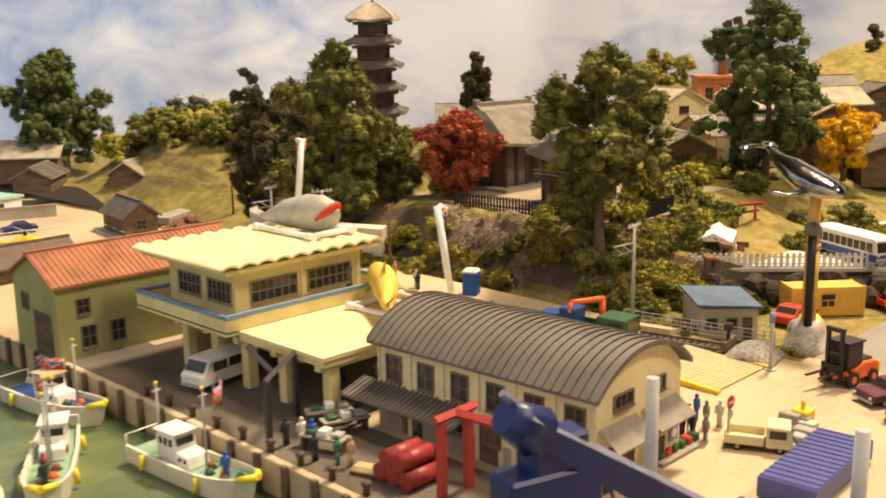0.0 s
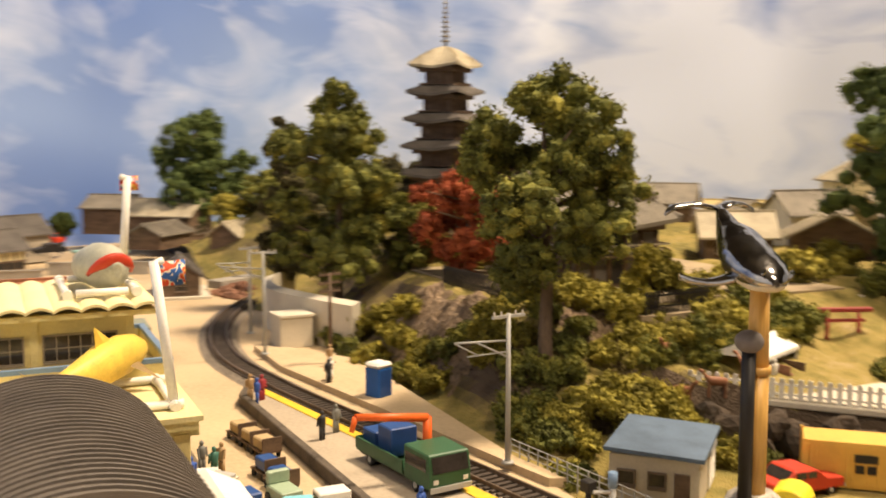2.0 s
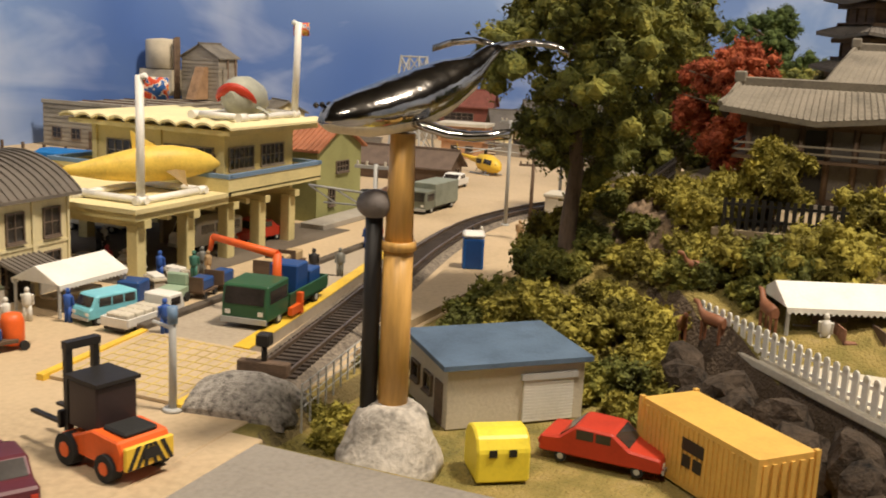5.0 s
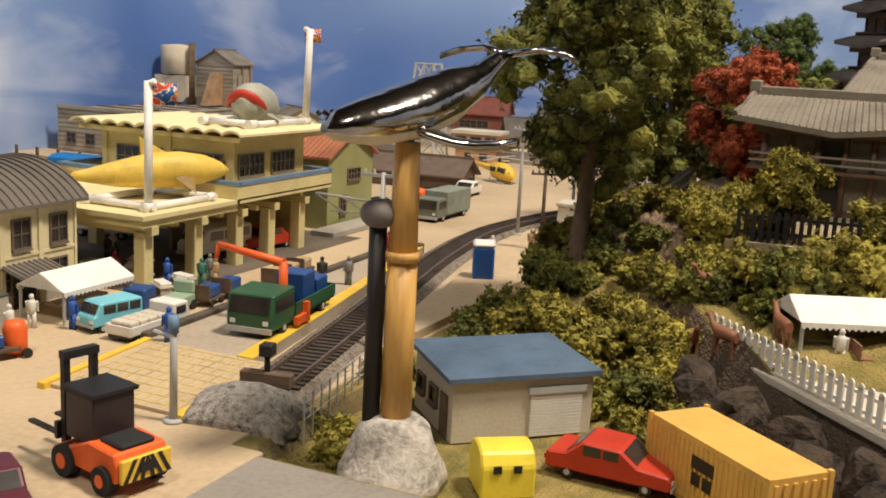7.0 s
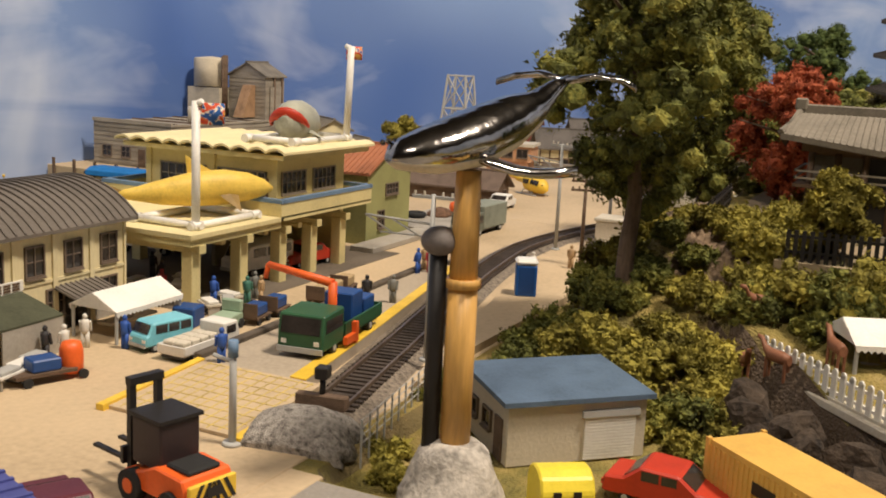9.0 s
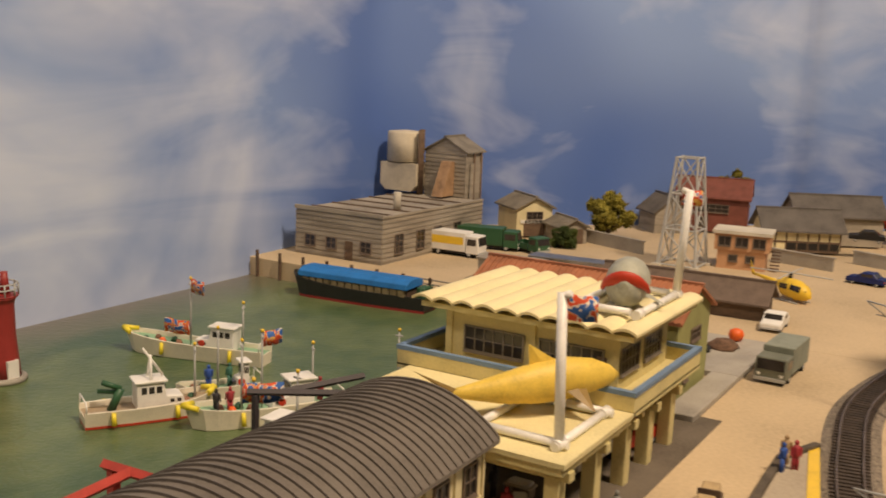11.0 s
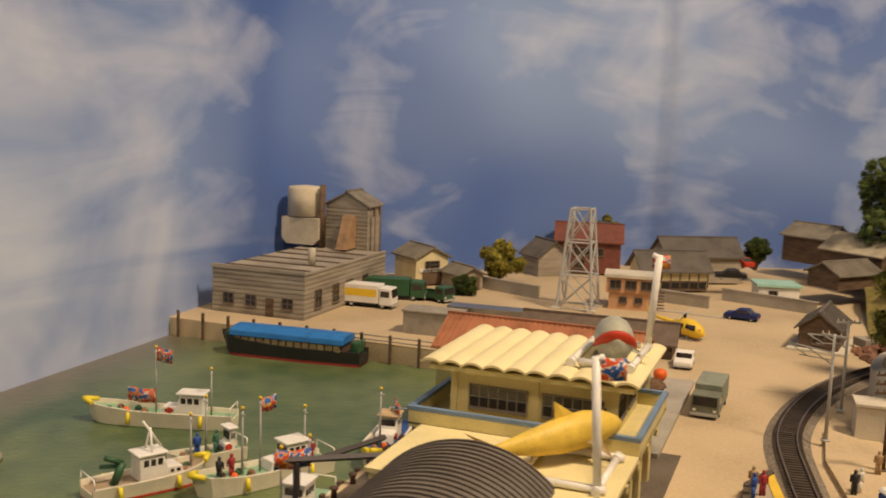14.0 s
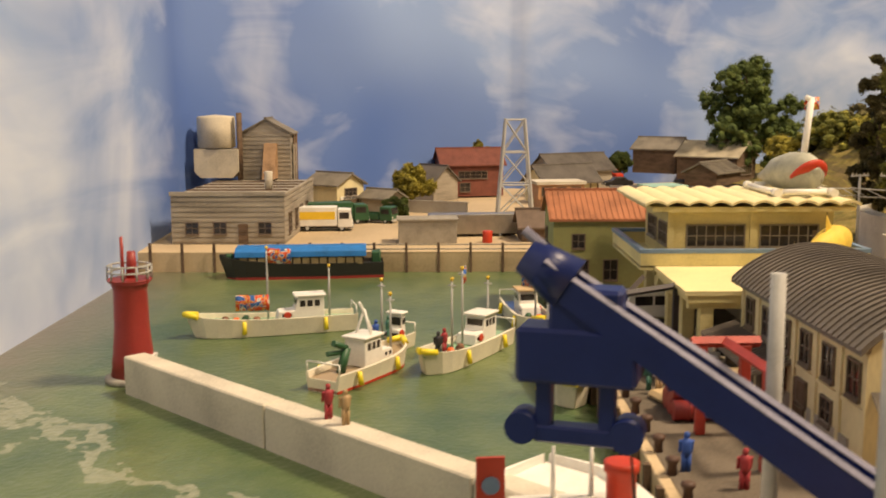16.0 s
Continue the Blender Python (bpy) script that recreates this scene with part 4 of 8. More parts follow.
# ---- the far side of the harbour ----
def factory():
    f = thing("factory", 52.3, 32.2, 0, 0, "grey weathered clapboard factory with a silo", "factory")
    part("wall", B((0, 17.5, 0, 9.3, 0, 4.0)), WOODGREY, f)
    for i in range(9):
        z = 0.2 + 0.42 * i
        part("board", B((-0.06, -0.004, 0, 9.3, z, z + 0.3)), WOODGREY, f)
        part("board", B((0, 17.5, -0.06, -0.004, z, z + 0.3)), WOODGREY, f)
    part("parapet", B((-0.12, 0.12, -0.1, 9.4, 4.0, 4.35), (0.12, 17.5, -0.1, 0.12, 4.0, 4.2)), WOODGREY, f)
    for y in (1.6, 5.3, 7.6):
        window(f, -0.06, y, 0.9, 1.0, 0.9, "-x", 1, 1)
    part("door", B((-0.12, -0.06, 3.0, 3.8, 0.05, 1.7)), WOOD, f)
    for x in (2.5, 6, 9, 12.5):
        window(f, x, -0.06, 0.8, 1.2, 1.6, "-y", 1, 2)
    for x in (2, 5, 8, 11, 14):
        part("roof_batten", B((x, x + 0.15, 0.2, 9.2, 4.0, 4.12)), WOOD, f)
    bm = bmesh.new()
    lathe(bm, [(0.35, 4.0), (0.35, 5.6), (0.3, 5.65)], 12, (5.5, 2.2))
    part("vent_pipe", bm, PALECON, f)
    # silo: a tank on a square hopper
    PLASTER = mat("pale_silo_plaster", (0.58, 0.51, 0.38), 0.8, var=0.15, scale=0.5)
    bm = bmesh.new()
    lathe(bm, [(1.75, 7.2), (1.85, 7.25), (1.85, 10.1), (1.7, 10.25), (0.2, 10.4)], 24, (17.6, 9.4))
    part("silo_tank", bm, PLASTER, f, "pale rounded silo tank")
    bm = bmesh.new()
    prism(bm, [(7.6, 4.3), (10.7, 4.3), (11.3, 4.9), (11.3, 7.1), (7.0, 7.1), (7.0, 4.9)], "x", 16.0, 19.2)
    part("hopper", bm, PLASTER, f)
    part("pipe", R(((16.6, 7.0, 4), (16.6, 7.0, 10.5), 0.2), ((17, 7.0, 4), (17, 7.0, 10.6), 0.28)), WOOD, f)
    bm = bmesh.new()
    prism(bm, [(2.1, 0), (6.9, 0), (6.9, 8.6), (4.5, 9.9), (2.1, 8.6)], "x", 17.6, 21.0)
    part("tower", bm, WOODGREY, f, "tall grey clapboard tower")
    for i in range(20):
        z = 0.3 + 0.42 * i
        part("board", B((17.54, 17.596, 2.1, 6.9, z, z + 0.3)), WOODGREY, f)
    bm = bmesh.new()
    gable_roof(bm, 17.6, 21.0, 2.1, 6.9, 8.6, 9.9, 0.25)
    part("tower_roof", bm, TILE, f)
    bm = bmesh.new()
    prism(bm, [(17.5, 4.2), (15.2, 4.2), (16.9, 7.6), (17.5, 7.6)], "y", 3.4, 4.6)
    part("chute", bm, mat("rust_brown_chute", (0.36, 0.22, 0.12), 0.8, var=0.2), f, "rust-brown sloping chute")
    part("downpipe", R(((19, 1.95, 0), (19, 1.95, 8.5), 0.12), ((20.4, 1.95, 0), (20.4, 1.95, 8.5), 0.12)), WOOD, f)
    part("panel", B((18.2, 20.2, 1.9, 1.98, 1.5, 7.5)), WOODGREY, f)


factory()


def vehicle(kind, x, y, z, turn, L, W, H, body_mat, label, cab=0.28, load=None, load_mat=None, stripe=None, name=None, category="truck"):
    """A toy-sized road vehicle: nose towards +x, middle at the origin."""
    v = thing(name or kind, x, y, z, turn, label, category)
    hw, r = W / 2, max(0.16, H * 0.15)
    if kind in ("truck", "box_truck", "pickup"):
        part("chassis", B((-L / 2, L / 2, -hw * 0.8, hw * 0.8, r * 0.9, r * 1.6)), BLACK, v)
        c0 = L / 2 - L * cab
        bm = bmesh.new()
        prism(bm, [(c0, r * 1.2), (L / 2, r * 1.2), (L / 2, H * 0.55), (L / 2 - 0.14, H * 0.98), (c0, H)], "y", -hw, hw)
        cabp = part("cab", bm, body_mat, v, bevel=0.05)
        bm = bmesh.new()
        prism(bm, [(L / 2 + 0.006, H * 0.56), (L / 2 - 0.125, H * 0.92), (L / 2 - 0.09, H * 0.92), (L / 2 + 0.035, H * 0.56)], "y", -hw * 0.86, hw * 0.86)
        part("windscreen", bm, GLASS, cabp)
        part("side_window", B((c0 + 0.15, L / 2 - 0.28, -hw - 0.012, hw + 0.012, H * 0.57, H * 0.86)), GLASS, cabp)
        part("bumper", B((L / 2, L / 2 + 0.07, -hw, hw, r * 0.9, r * 1.7)), GALV, cabp)
        for s in (-1, 1):
            part("headlight", B((L / 2, L / 2 + 0.03, s * hw * 0.72 - 0.1, s * hw * 0.72 + 0.1, H * 0.32, H * 0.42)), WHITE, cabp)
        lm = load_mat or body_mat
        if kind == "box_truck":
            bx2 = part("cargo_box", B((-L / 2, c0 - 0.08, -hw, hw, r * 1.6, load or H * 1.1)), lm, v, bevel=0.04)
            if stripe:
                part("stripe", B((-L / 2 + 0.2, c0 - 0.25, -hw - 0.012, hw + 0.012, H * 0.55, H * 0.9)), stripe, bx2)
        else:
            part("bed", B((-L / 2, c0 - 0.08, -hw, hw, r * 1.6, r * 2.0)), lm, v)
            for s in (-1, 1):
                part("bed_side", B((-L / 2, c0 - 0.08, s * hw - 0.04, s * hw + 0.04, r * 2.0, H * 0.58)), lm, v)
            part("tailboard", B((-L / 2 - 0.03, -L / 2 + 0.05, -hw, hw, r * 2.0, H * 0.58)), lm, v)
    else:
        # car, van and bus bodies as one drawn-out side outline
        if kind == "van":
            side = [(-0.5, 0.22), (0.5, 0.22), (0.5, 0.55), (0.44, 0.62), (0.36, 0.97), (0.28, 1.0), (-0.47, 1.0), (-0.5, 0.92)]
            glass = [((-0.44, -0.22), 0.62, 0.9), ((-0.19, 0.03), 0.62, 0.9), ((0.06, 0.30), 0.62, 0.9)]
        elif kind == "bus":
            side = [(-0.5, 0.13), (0.5, 0.13), (0.5, 0.5), (0.48, 0.96), (0.45, 1.0), (-0.48, 1.0), (-0.5, 0.94)]
            glass = [((-0.47 + 0.093 * i, -0.39 + 0.093 * i), 0.5, 0.82) for i in range(10)]
        else:
            side = [(-0.5, 0.2), (0.5, 0.2), (0.5, 0.5), (0.47, 0.58), (0.24, 0.64), (0.1, 0.97), (-0.2, 1.0), (-0.33, 0.66), (-0.49, 0.62)]
            glass = [((-0.19, -0.05), 0.68, 0.92), ((-0.03, 0.09), 0.68, 0.9)]
        bm = bmesh.new()
        prism(bm, [(px * L, pz * H) for px, pz in side], "y", -hw, hw)
        b = part("body", bm, body_mat, v, bevel=0.06)
        for (u0, u1), z0, z1 in glass:
            part("side_window", B((u0 * L, u1 * L, -hw - 0.012, hw + 0.012, z0 * H, z1 * H)), GLASS, b)
        front = {"van": ((0.44, 0.64), (0.365, 0.94)), "bus": ((0.498, 0.5), (0.482, 0.86)), "car": ((0.225, 0.665), (0.115, 0.93))}[kind]
        rear = {"van": ((-0.5, 0.6), (-0.5, 0.9)), "bus": ((-0.5, 0.55), (-0.5, 0.85)), "car": ((-0.325, 0.68), (-0.215, 0.95))}[kind]
        for (p, q), s in ((front, 1), (rear, -1)):
            bm = bmesh.new()
            e = 0.03
            prism(bm, [(p[0] * L, p[1] * H), (q[0] * L, q[1] * H), (q[0] * L + s * e, q[1] * H + e * 0.3), (p[0] * L + s * e, p[1] * H + e * 0.3)], "y", -hw * 0.84, hw * 0.84)
            part("windscreen", bm, GLASS, b)
        if stripe:
            part("stripe", B((-L / 2 - 0.012, L / 2 + 0.012, -hw - 0.012, hw + 0.012, H * 0.17, H * 0.42)), stripe, b)
        for s in (-1, 1):
            part("headlight", B((L / 2, L / 2 + 0.03, s * hw * 0.75 - 0.09, s * hw * 0.75 + 0.09, H * 0.36, H * 0.46)), WHITE, b)
            part("tail_light", B((-L / 2 - 0.03, -L / 2, s * hw * 0.8 - 0.08, s * hw * 0.8 + 0.08, H * 0.36, H * 0.48)), RED, b)
        part("bumper", B((L / 2, L / 2 + 0.06, -hw * 0.95, hw * 0.95, H * 0.2, H * 0.3)), GALV, b)
    for px in (-L * 0.31, L * 0.31):
        for s in (-1, 1):
            w = part("wheel", R(((px, s * hw * 0.62, r), (px, s * hw * 0.98, r), r, r, 12)), RUBBER, v)
            part("rim", R(((px, s * hw * 0.98, r), (px, s * (hw * 0.98 + 0.02), r), r * 0.55, r * 0.5, 10)), GALV, w)
    return v


vehicle("box_truck", 61.4, 30.0, 0, -86, 5.0, 1.8, 2.0, WHITE, "white and yellow delivery truck beside the factory", 0.26, 2.2, WHITE, YELLOW)
vehicle("box_truck", 66.5, 29.5, 0, -75, 6.0, 1.9, 1.9, GREEN, "dark green covered lorry in the yard", 0.24, 2.1, GREEN)
vehicle("truck", 67.5, 25.6, 0, -110, 3.6, 1.7, 1.6, GREEN, "small dark green truck in front of the shed", 0.35)
vehicle("box_truck", 57.5, 16.8, 0, 95, 8.0, 1.9, 0.9, GALV, "silver trailer parked in the harbour yard", 0.03, 1.95, STEEL)
vehicle("truck", 57.9, 15.6, 0, -90, 3.7, 1.7, 1.6, BLUE, "dark blue flatbed truck in the yard", 0.35)
bm = bmesh.new()
lathe(bm, [(0.4, 0), (0.42, 0.05), (0.42, 0.95), (0.38, 1.0)], 14)
solo("oil_drum", bm, RED, 53.0, 15.5, 0, 0, "red steel drum standing on the quay", "drum")
solo("grey_store_hut", B((-1.2, 1.2, -2.4, 2.4, 0, 1.9), (-1.35, 1.35, -2.55, 2.55, 1.9, 2.05)), mat("grey_hut_boards", (0.30, 0.27, 0.22), 0.85, var=0.15), 53.6, 20.5, 0, 4, "low grey windowless store hut on the quay", "hut", bevel=0.02)
small_house = house(76.6, 30.8, 0.2, 52, 4.6, 4.0, 2.9, 3.9, CREAM, TILE, "small cream house with a tiled roof", [("-x", 0.0, 1.75, 1.7, 0.7, 2), ("-y", 0.8, 1.7, 0.7, 0.6, 1)], door=("-x", 0, 2.4, 1.3))
board = B((-2.42, -2.34, -1.6, 1.6, 1.35, 1.7))
sgn = part("sign_board", board, WHITE, small_house, "white sign board with dark lettering")
bars(sgn, "-x", -2.42, 0, 1.4, 2.4, [(0, 0.24, 6)], BLACK)
house(75.8, 25.7, 0, 52, 3.6, 2.8, 1.7, 2.4, WOODGREY, TILE, "open-fronted timber garage with a tiled roof", [("-y", 0.6, 0.8, 0.5, 0.5, 1)], door=("-x", 0, 2.0, 1.5))
house(95.0, 16.3, 0.2, 12, 5, 7.6, 3.9, 5.6, REDTILE, REDTILE, "dark red timber house", [("-x", 0, 2.2, 3.5, 0.8, 4), ("-x", 1, 0.6, 1.2, 1.0, 1)], along="y")
house(90.5, 20.5, 0.0, 45, 4, 4, 2.4, 4.0, WOODGREY, DARKTILE, "old dark timber house behind the tree")
h = house(87.5, 5.6, 0.2, 30, 4.0, 7.5, 2.4, 4.0, CREAM, DARKTILE, "half-timbered house with cream panels", along="y", over=0.5)
part("timber", B((-2.06, -2.003, -3.7, 3.7, 0.95, 1.12), (-2.06, -2.003, -3.7, 3.7, 0, 0.25), *[(-2.06, -2.003, -3.75 + 1.07 * i - 0.07, -3.75 + 1.07 * i + 0.07, 0.25, 2.4) for i in range(8)]), WOOD, h)
part("shop_opening", B((-2.05, -2.004, -3.6, 1.6, 0.26, 0.94)), BLACK, h)
house(95, 3.5, 0.2, 30, 4.5, 9, 3.2, 4.9, WOODGREY, DARKTILE, "long dark timber house", along="y", over=0.4)


def signal_cabin():
    h = thing("signal_cabin", 74.4, 7.5, 0, 9, "orange two-storey signal cabin", "cabin")
    OR = mat("salmon_plaster", (0.55, 0.31, 0.17), 0.8, var=0.1)
    part("lower_wall", B((-1.5, 1.5, -2.1, 2.1, 0, 1.7)), OR, h)
    part("upper_wall", B((-1.7, 1.7, -2.4, 2.4, 1.7, 3.2)), OR, h)
    part("flat_roof", B((-1.9, 1.9, -2.6, 2.6, 3.2, 3.5)), PALECON, h)
    for y in (-1.5, 0, 1.5):
        window(h, -1.7, y, 2.15, 1.0, 0.75, "-x", 1, 0)
    for y in (-0.8, 0.7):
        window(h, -1.5, y, 0.75, 0.7, 0.5, "-x", 0, 0)
    part("stair", B(*[(0.4 - 0.3 * i, 0.7 - 0.3 * i, -3.3, -2.5, 1.55 - 0.26 * i, 1.65 - 0.26 * i) for i in range(6)]), WOOD, h)


signal_cabin()


def lattice_tower():
    t = thing("lattice_tower", 71.3, 12.1, 0, 0, "grey painted steel lattice tower", "tower")
    b, c, H = 1.75, 0.95, 9.9

    def corner(i, z):
        k = b + (c - b) * z / H
        return ((-k, -k, z), (k, -k, z), (k, k, z), (-k, k, z))[i % 4]
    for i in range(4):
        part("leg", R((corner(i, 0), corner(i, H), 0.14, 0.12, 6)), GALV, t)
    levels = [0.2, 3.4, 6.6, 9.8]
    for k, z in enumerate(levels):
        for i in range(4):
            part("girt", R((corner(i, z), corner(i + 1, z), 0.09, 0.09, 6)), GALV, t)
    for z0, z1 in zip(levels, levels[1:]):
        for i in range(4):
            part("brace", R((corner(i, z0), corner(i + 1, z1), 0.07, 0.07, 6)), GALV, t)
            part("brace", R((corner(i + 1, z0), corner(i, z1), 0.07, 0.07, 6)), GALV, t)
    for i in range(4):
        p = corner(i, 0)
        part("footing", B((p[0] - 0.4, p[0] + 0.4, p[1] - 0.4, p[1] + 0.4, 0, 0.25)), PALECON, t)


lattice_tower()
# fences, walls and small buildings across the yard
for x, y, L, turn in ((74.0, 19.5, 9.0, 68), (78, 2.0, 6, 75), (80.5, -7.0, 10, 70)):
    solo("yard_wall", B((0, L, -0.12, 0.12, 0, 1.2), (-0.1, L + 0.1, -0.18, 0.18, 1.2, 1.32)), GREYCON, x, y - 0.3 * L, 0, turn, "low grey concrete yard wall", "wall", "yard walls")
house(55.3, 6.7, 0, 3, 3.4, 12.0, 1.35, 2.45, WOOD, mat("brown_board_roof", (0.14, 0.10, 0.075), 0.8, var=0.15), "long dark timber warehouse with a low brown roof", [("-x", 3.0, 0.4, 0.7, 0.7, 1), ("-y", 0.6, 0.4, 0.6, 0.6, 1)], along="y", rib=0.0, over=0.4)
hut = house(65.8, -10.5, 0, -8, 5.6, 3.2, 2.0, 3.2, WOOD, DARKTILE, "black timber station hut with cream panels", [("+y", -1.2, 0.7, 1.1, 0.9, 2), ("+y", 1.0, 0.7, 1.1, 0.9, 2), ("-x", 0, 0.7, 0.9, 0.8, 1)], along="x")
part("panel", B((-2.7, 2.7, 1.61, 1.64, 0.55, 0.68), (-2.7, 2.7, 1.61, 1.64, 1.7, 1.95)), WHITE, hut)
part("plinth", B((-3.6, 3.6, -2.4, 2.4, -0.1, 0.22)), PALECON, hut)
hut = thing("white_hut", 85.9, -5.8, 0.1, 15, "white prefabricated hut with a mint flat roof", "hut")
part("wall", B((-1.7, 1.7, -2.1, 2.1, 0, 1.75)), WHITE, hut, bevel=0.03)
part("roof", B((-1.9, 1.9, -2.3, 2.3, 1.75, 2.0)), paint("mint_roof", (0.35, 0.6, 0.5)), hut)
window(hut, -1.7, 0.6, 0.7, 0.8, 0.6, "-x", 1, 0)
house(105, -9.6, 2.2, 55, 6, 5, 3.2, 4.5, WOOD, TILE, "two-storey timber farmhouse with a tiled roof", [("-x", 0, 1.9, 3.0, 0.8, 4)])
house(97.8, -15.0, 1.8, 50, 8, 5.5, 3.0, 4.6, WOOD, PALETILE, "large brown timber house with a tiled roof", [("-x", 0, 0.8, 3.0, 1.0, 4)])
house(89.5, -12.5, 1.8, 50, 4, 6.5, 1.6, 2.6, WOOD, TILE, "low timber annexe with a tiled roof", along="y")
house(80.5, -19.0, 2.2, 40, 3.6, 4.5, 1.6, 2.8, WOOD, PALETILE, "small brown gatehouse with a hipped tiled roof", along="y")
vehicle("car", 97.0, -1.5, 1.9, 40, 3.4, 1.4, 1.2, RED, "dark red parked car on the far road", category="car")
vehicle("car", 88.0, -1.0, 1.7, 100, 3.4, 1.4, 1.15, BLACK, "black parked saloon car", category="car")
vehicle("car", 74.0, -3.3, 0, 80, 3.2, 1.4, 1.1, DEEPBLUE, "dark blue parked car on the yard", category="car")
vehicle("car", 52.6, -0.5, 0, 182, 3.2, 1.4, 1.15, WHITE, "white parked saloon car", category="car")
vehicle("box_truck", 41.4, -3.5, 0, 178, 5.1, 1.75, 1.55, mat("army_green_paint", (0.16, 0.17, 0.13), 0.6), "grey canvas-covered army truck on the yard", 0.28, 1.9, mat("grey_green_canvas", (0.24, 0.26, 0.21), 0.85, var=0.12))


def helicopter():
    h = thing("helicopter", 62.8, 0.8, 0, 60, "yellow rescue helicopter standing on the yard", "helicopter")
    bm = bmesh.new()
    fish_body(bm, [(2.2, 0, 1.1, 0.12, 0.12), (1.0, 0, 1.15, 0.3, 0.3), (0.4, 0, 1.05, 0.75, 0.75), (-0.8, 0, 0.95, 0.8, 0.8), (-1.6, 0, 0.85, 0.6, 0.6), (-2.1, 0, 0.7, 0.15, 0.2)])
    part("body", bm, YELLOW, h)
    part("tail_boom", R(((1.2, 0, 1.2), (3.9, 0, 1.4), 0.22, 0.1, 8)), YELLOW, h)
    bm = bmesh.new()
    fin(bm, (3.5, 0, 1.3), (4.0, 0, 1.4), (4.3, 0, 2.5))
    part("tail_fin", bm, YELLOW, h)
    bm = bmesh.new()
    fish_body(bm, [(-0.7, 0, 1.12, 0.82, 0.55), (-1.45, 0, 1.0, 0.66, 0.45), (-1.85, 0, 0.9, 0.35, 0.25)])
    part("canopy", bm, GLASS, h)
    part("side_window", B((-0.4, 0.3, -0.8, 0.8, 1.0, 1.4)), GLASS, h)
    part("rotor_mast", R(((0, 0, 1.7), (0, 0, 2.2), 0.15)), BLACK, h)
    for k in range(4):
        t = radians(25 + 90 * k)
        part("rotor_blade", R(((0, 0, 2.18), (3.2 * math.cos(t), 3.2 * math.sin(t), 2.12), 0.06, 0.05, 4)), GALV, h)
    for s in (-0.7, 0.7):
        part("skid", R(((-1.5, s, 0.08), (1.2, s, 0.08), 0.06, 0.06, 6), ((-0.8, s, 0.08), (-0.8, s * 0.7, 0.5), 0.05), ((0.5, s, 0.08), (0.5, s * 0.7, 0.5), 0.05)), GALV, h)


helicopter()


# ---- water craft, lighthouse and breakwater ----
def hull_rings(L, W, H, bow=0.35, sheer=0.35, stern=0.85):
    """Cross sections of a hull from stern to bow; bow towards +x."""
    rings = []
    for i in range(13):
        t = i / 12
        x = -L / 2 + L * t
        k = 1.0 if t < 1 - bow else math.sqrt(max(0.0, 1 - ((t - 1 + bow) / bow) ** 2)) * 0.97 + 0.03
        k *= stern + (1 - stern) * min(1, t * 3)
        w, top = W / 2 * k, H + sheer * max(0, (t - 0.45) / 0.55) ** 2 * H
        rake = 0.10 * L * max(0, (t - 0.8) / 0.2)
        rings.append([(x, -w, top), (x - rake * 0.4, -w * 0.86, 0.05), (x - rake, -w * 0.5, -0.35), (x - rake, w * 0.5, -0.35), (x - rake * 0.4, w * 0.86, 0.05), (x, w, top), (x, w * 0.84, top), (x, w * 0.80, top - 0.28), (x, -w * 0.80, top - 0.28), (x, -w * 0.84, top)])
    return rings


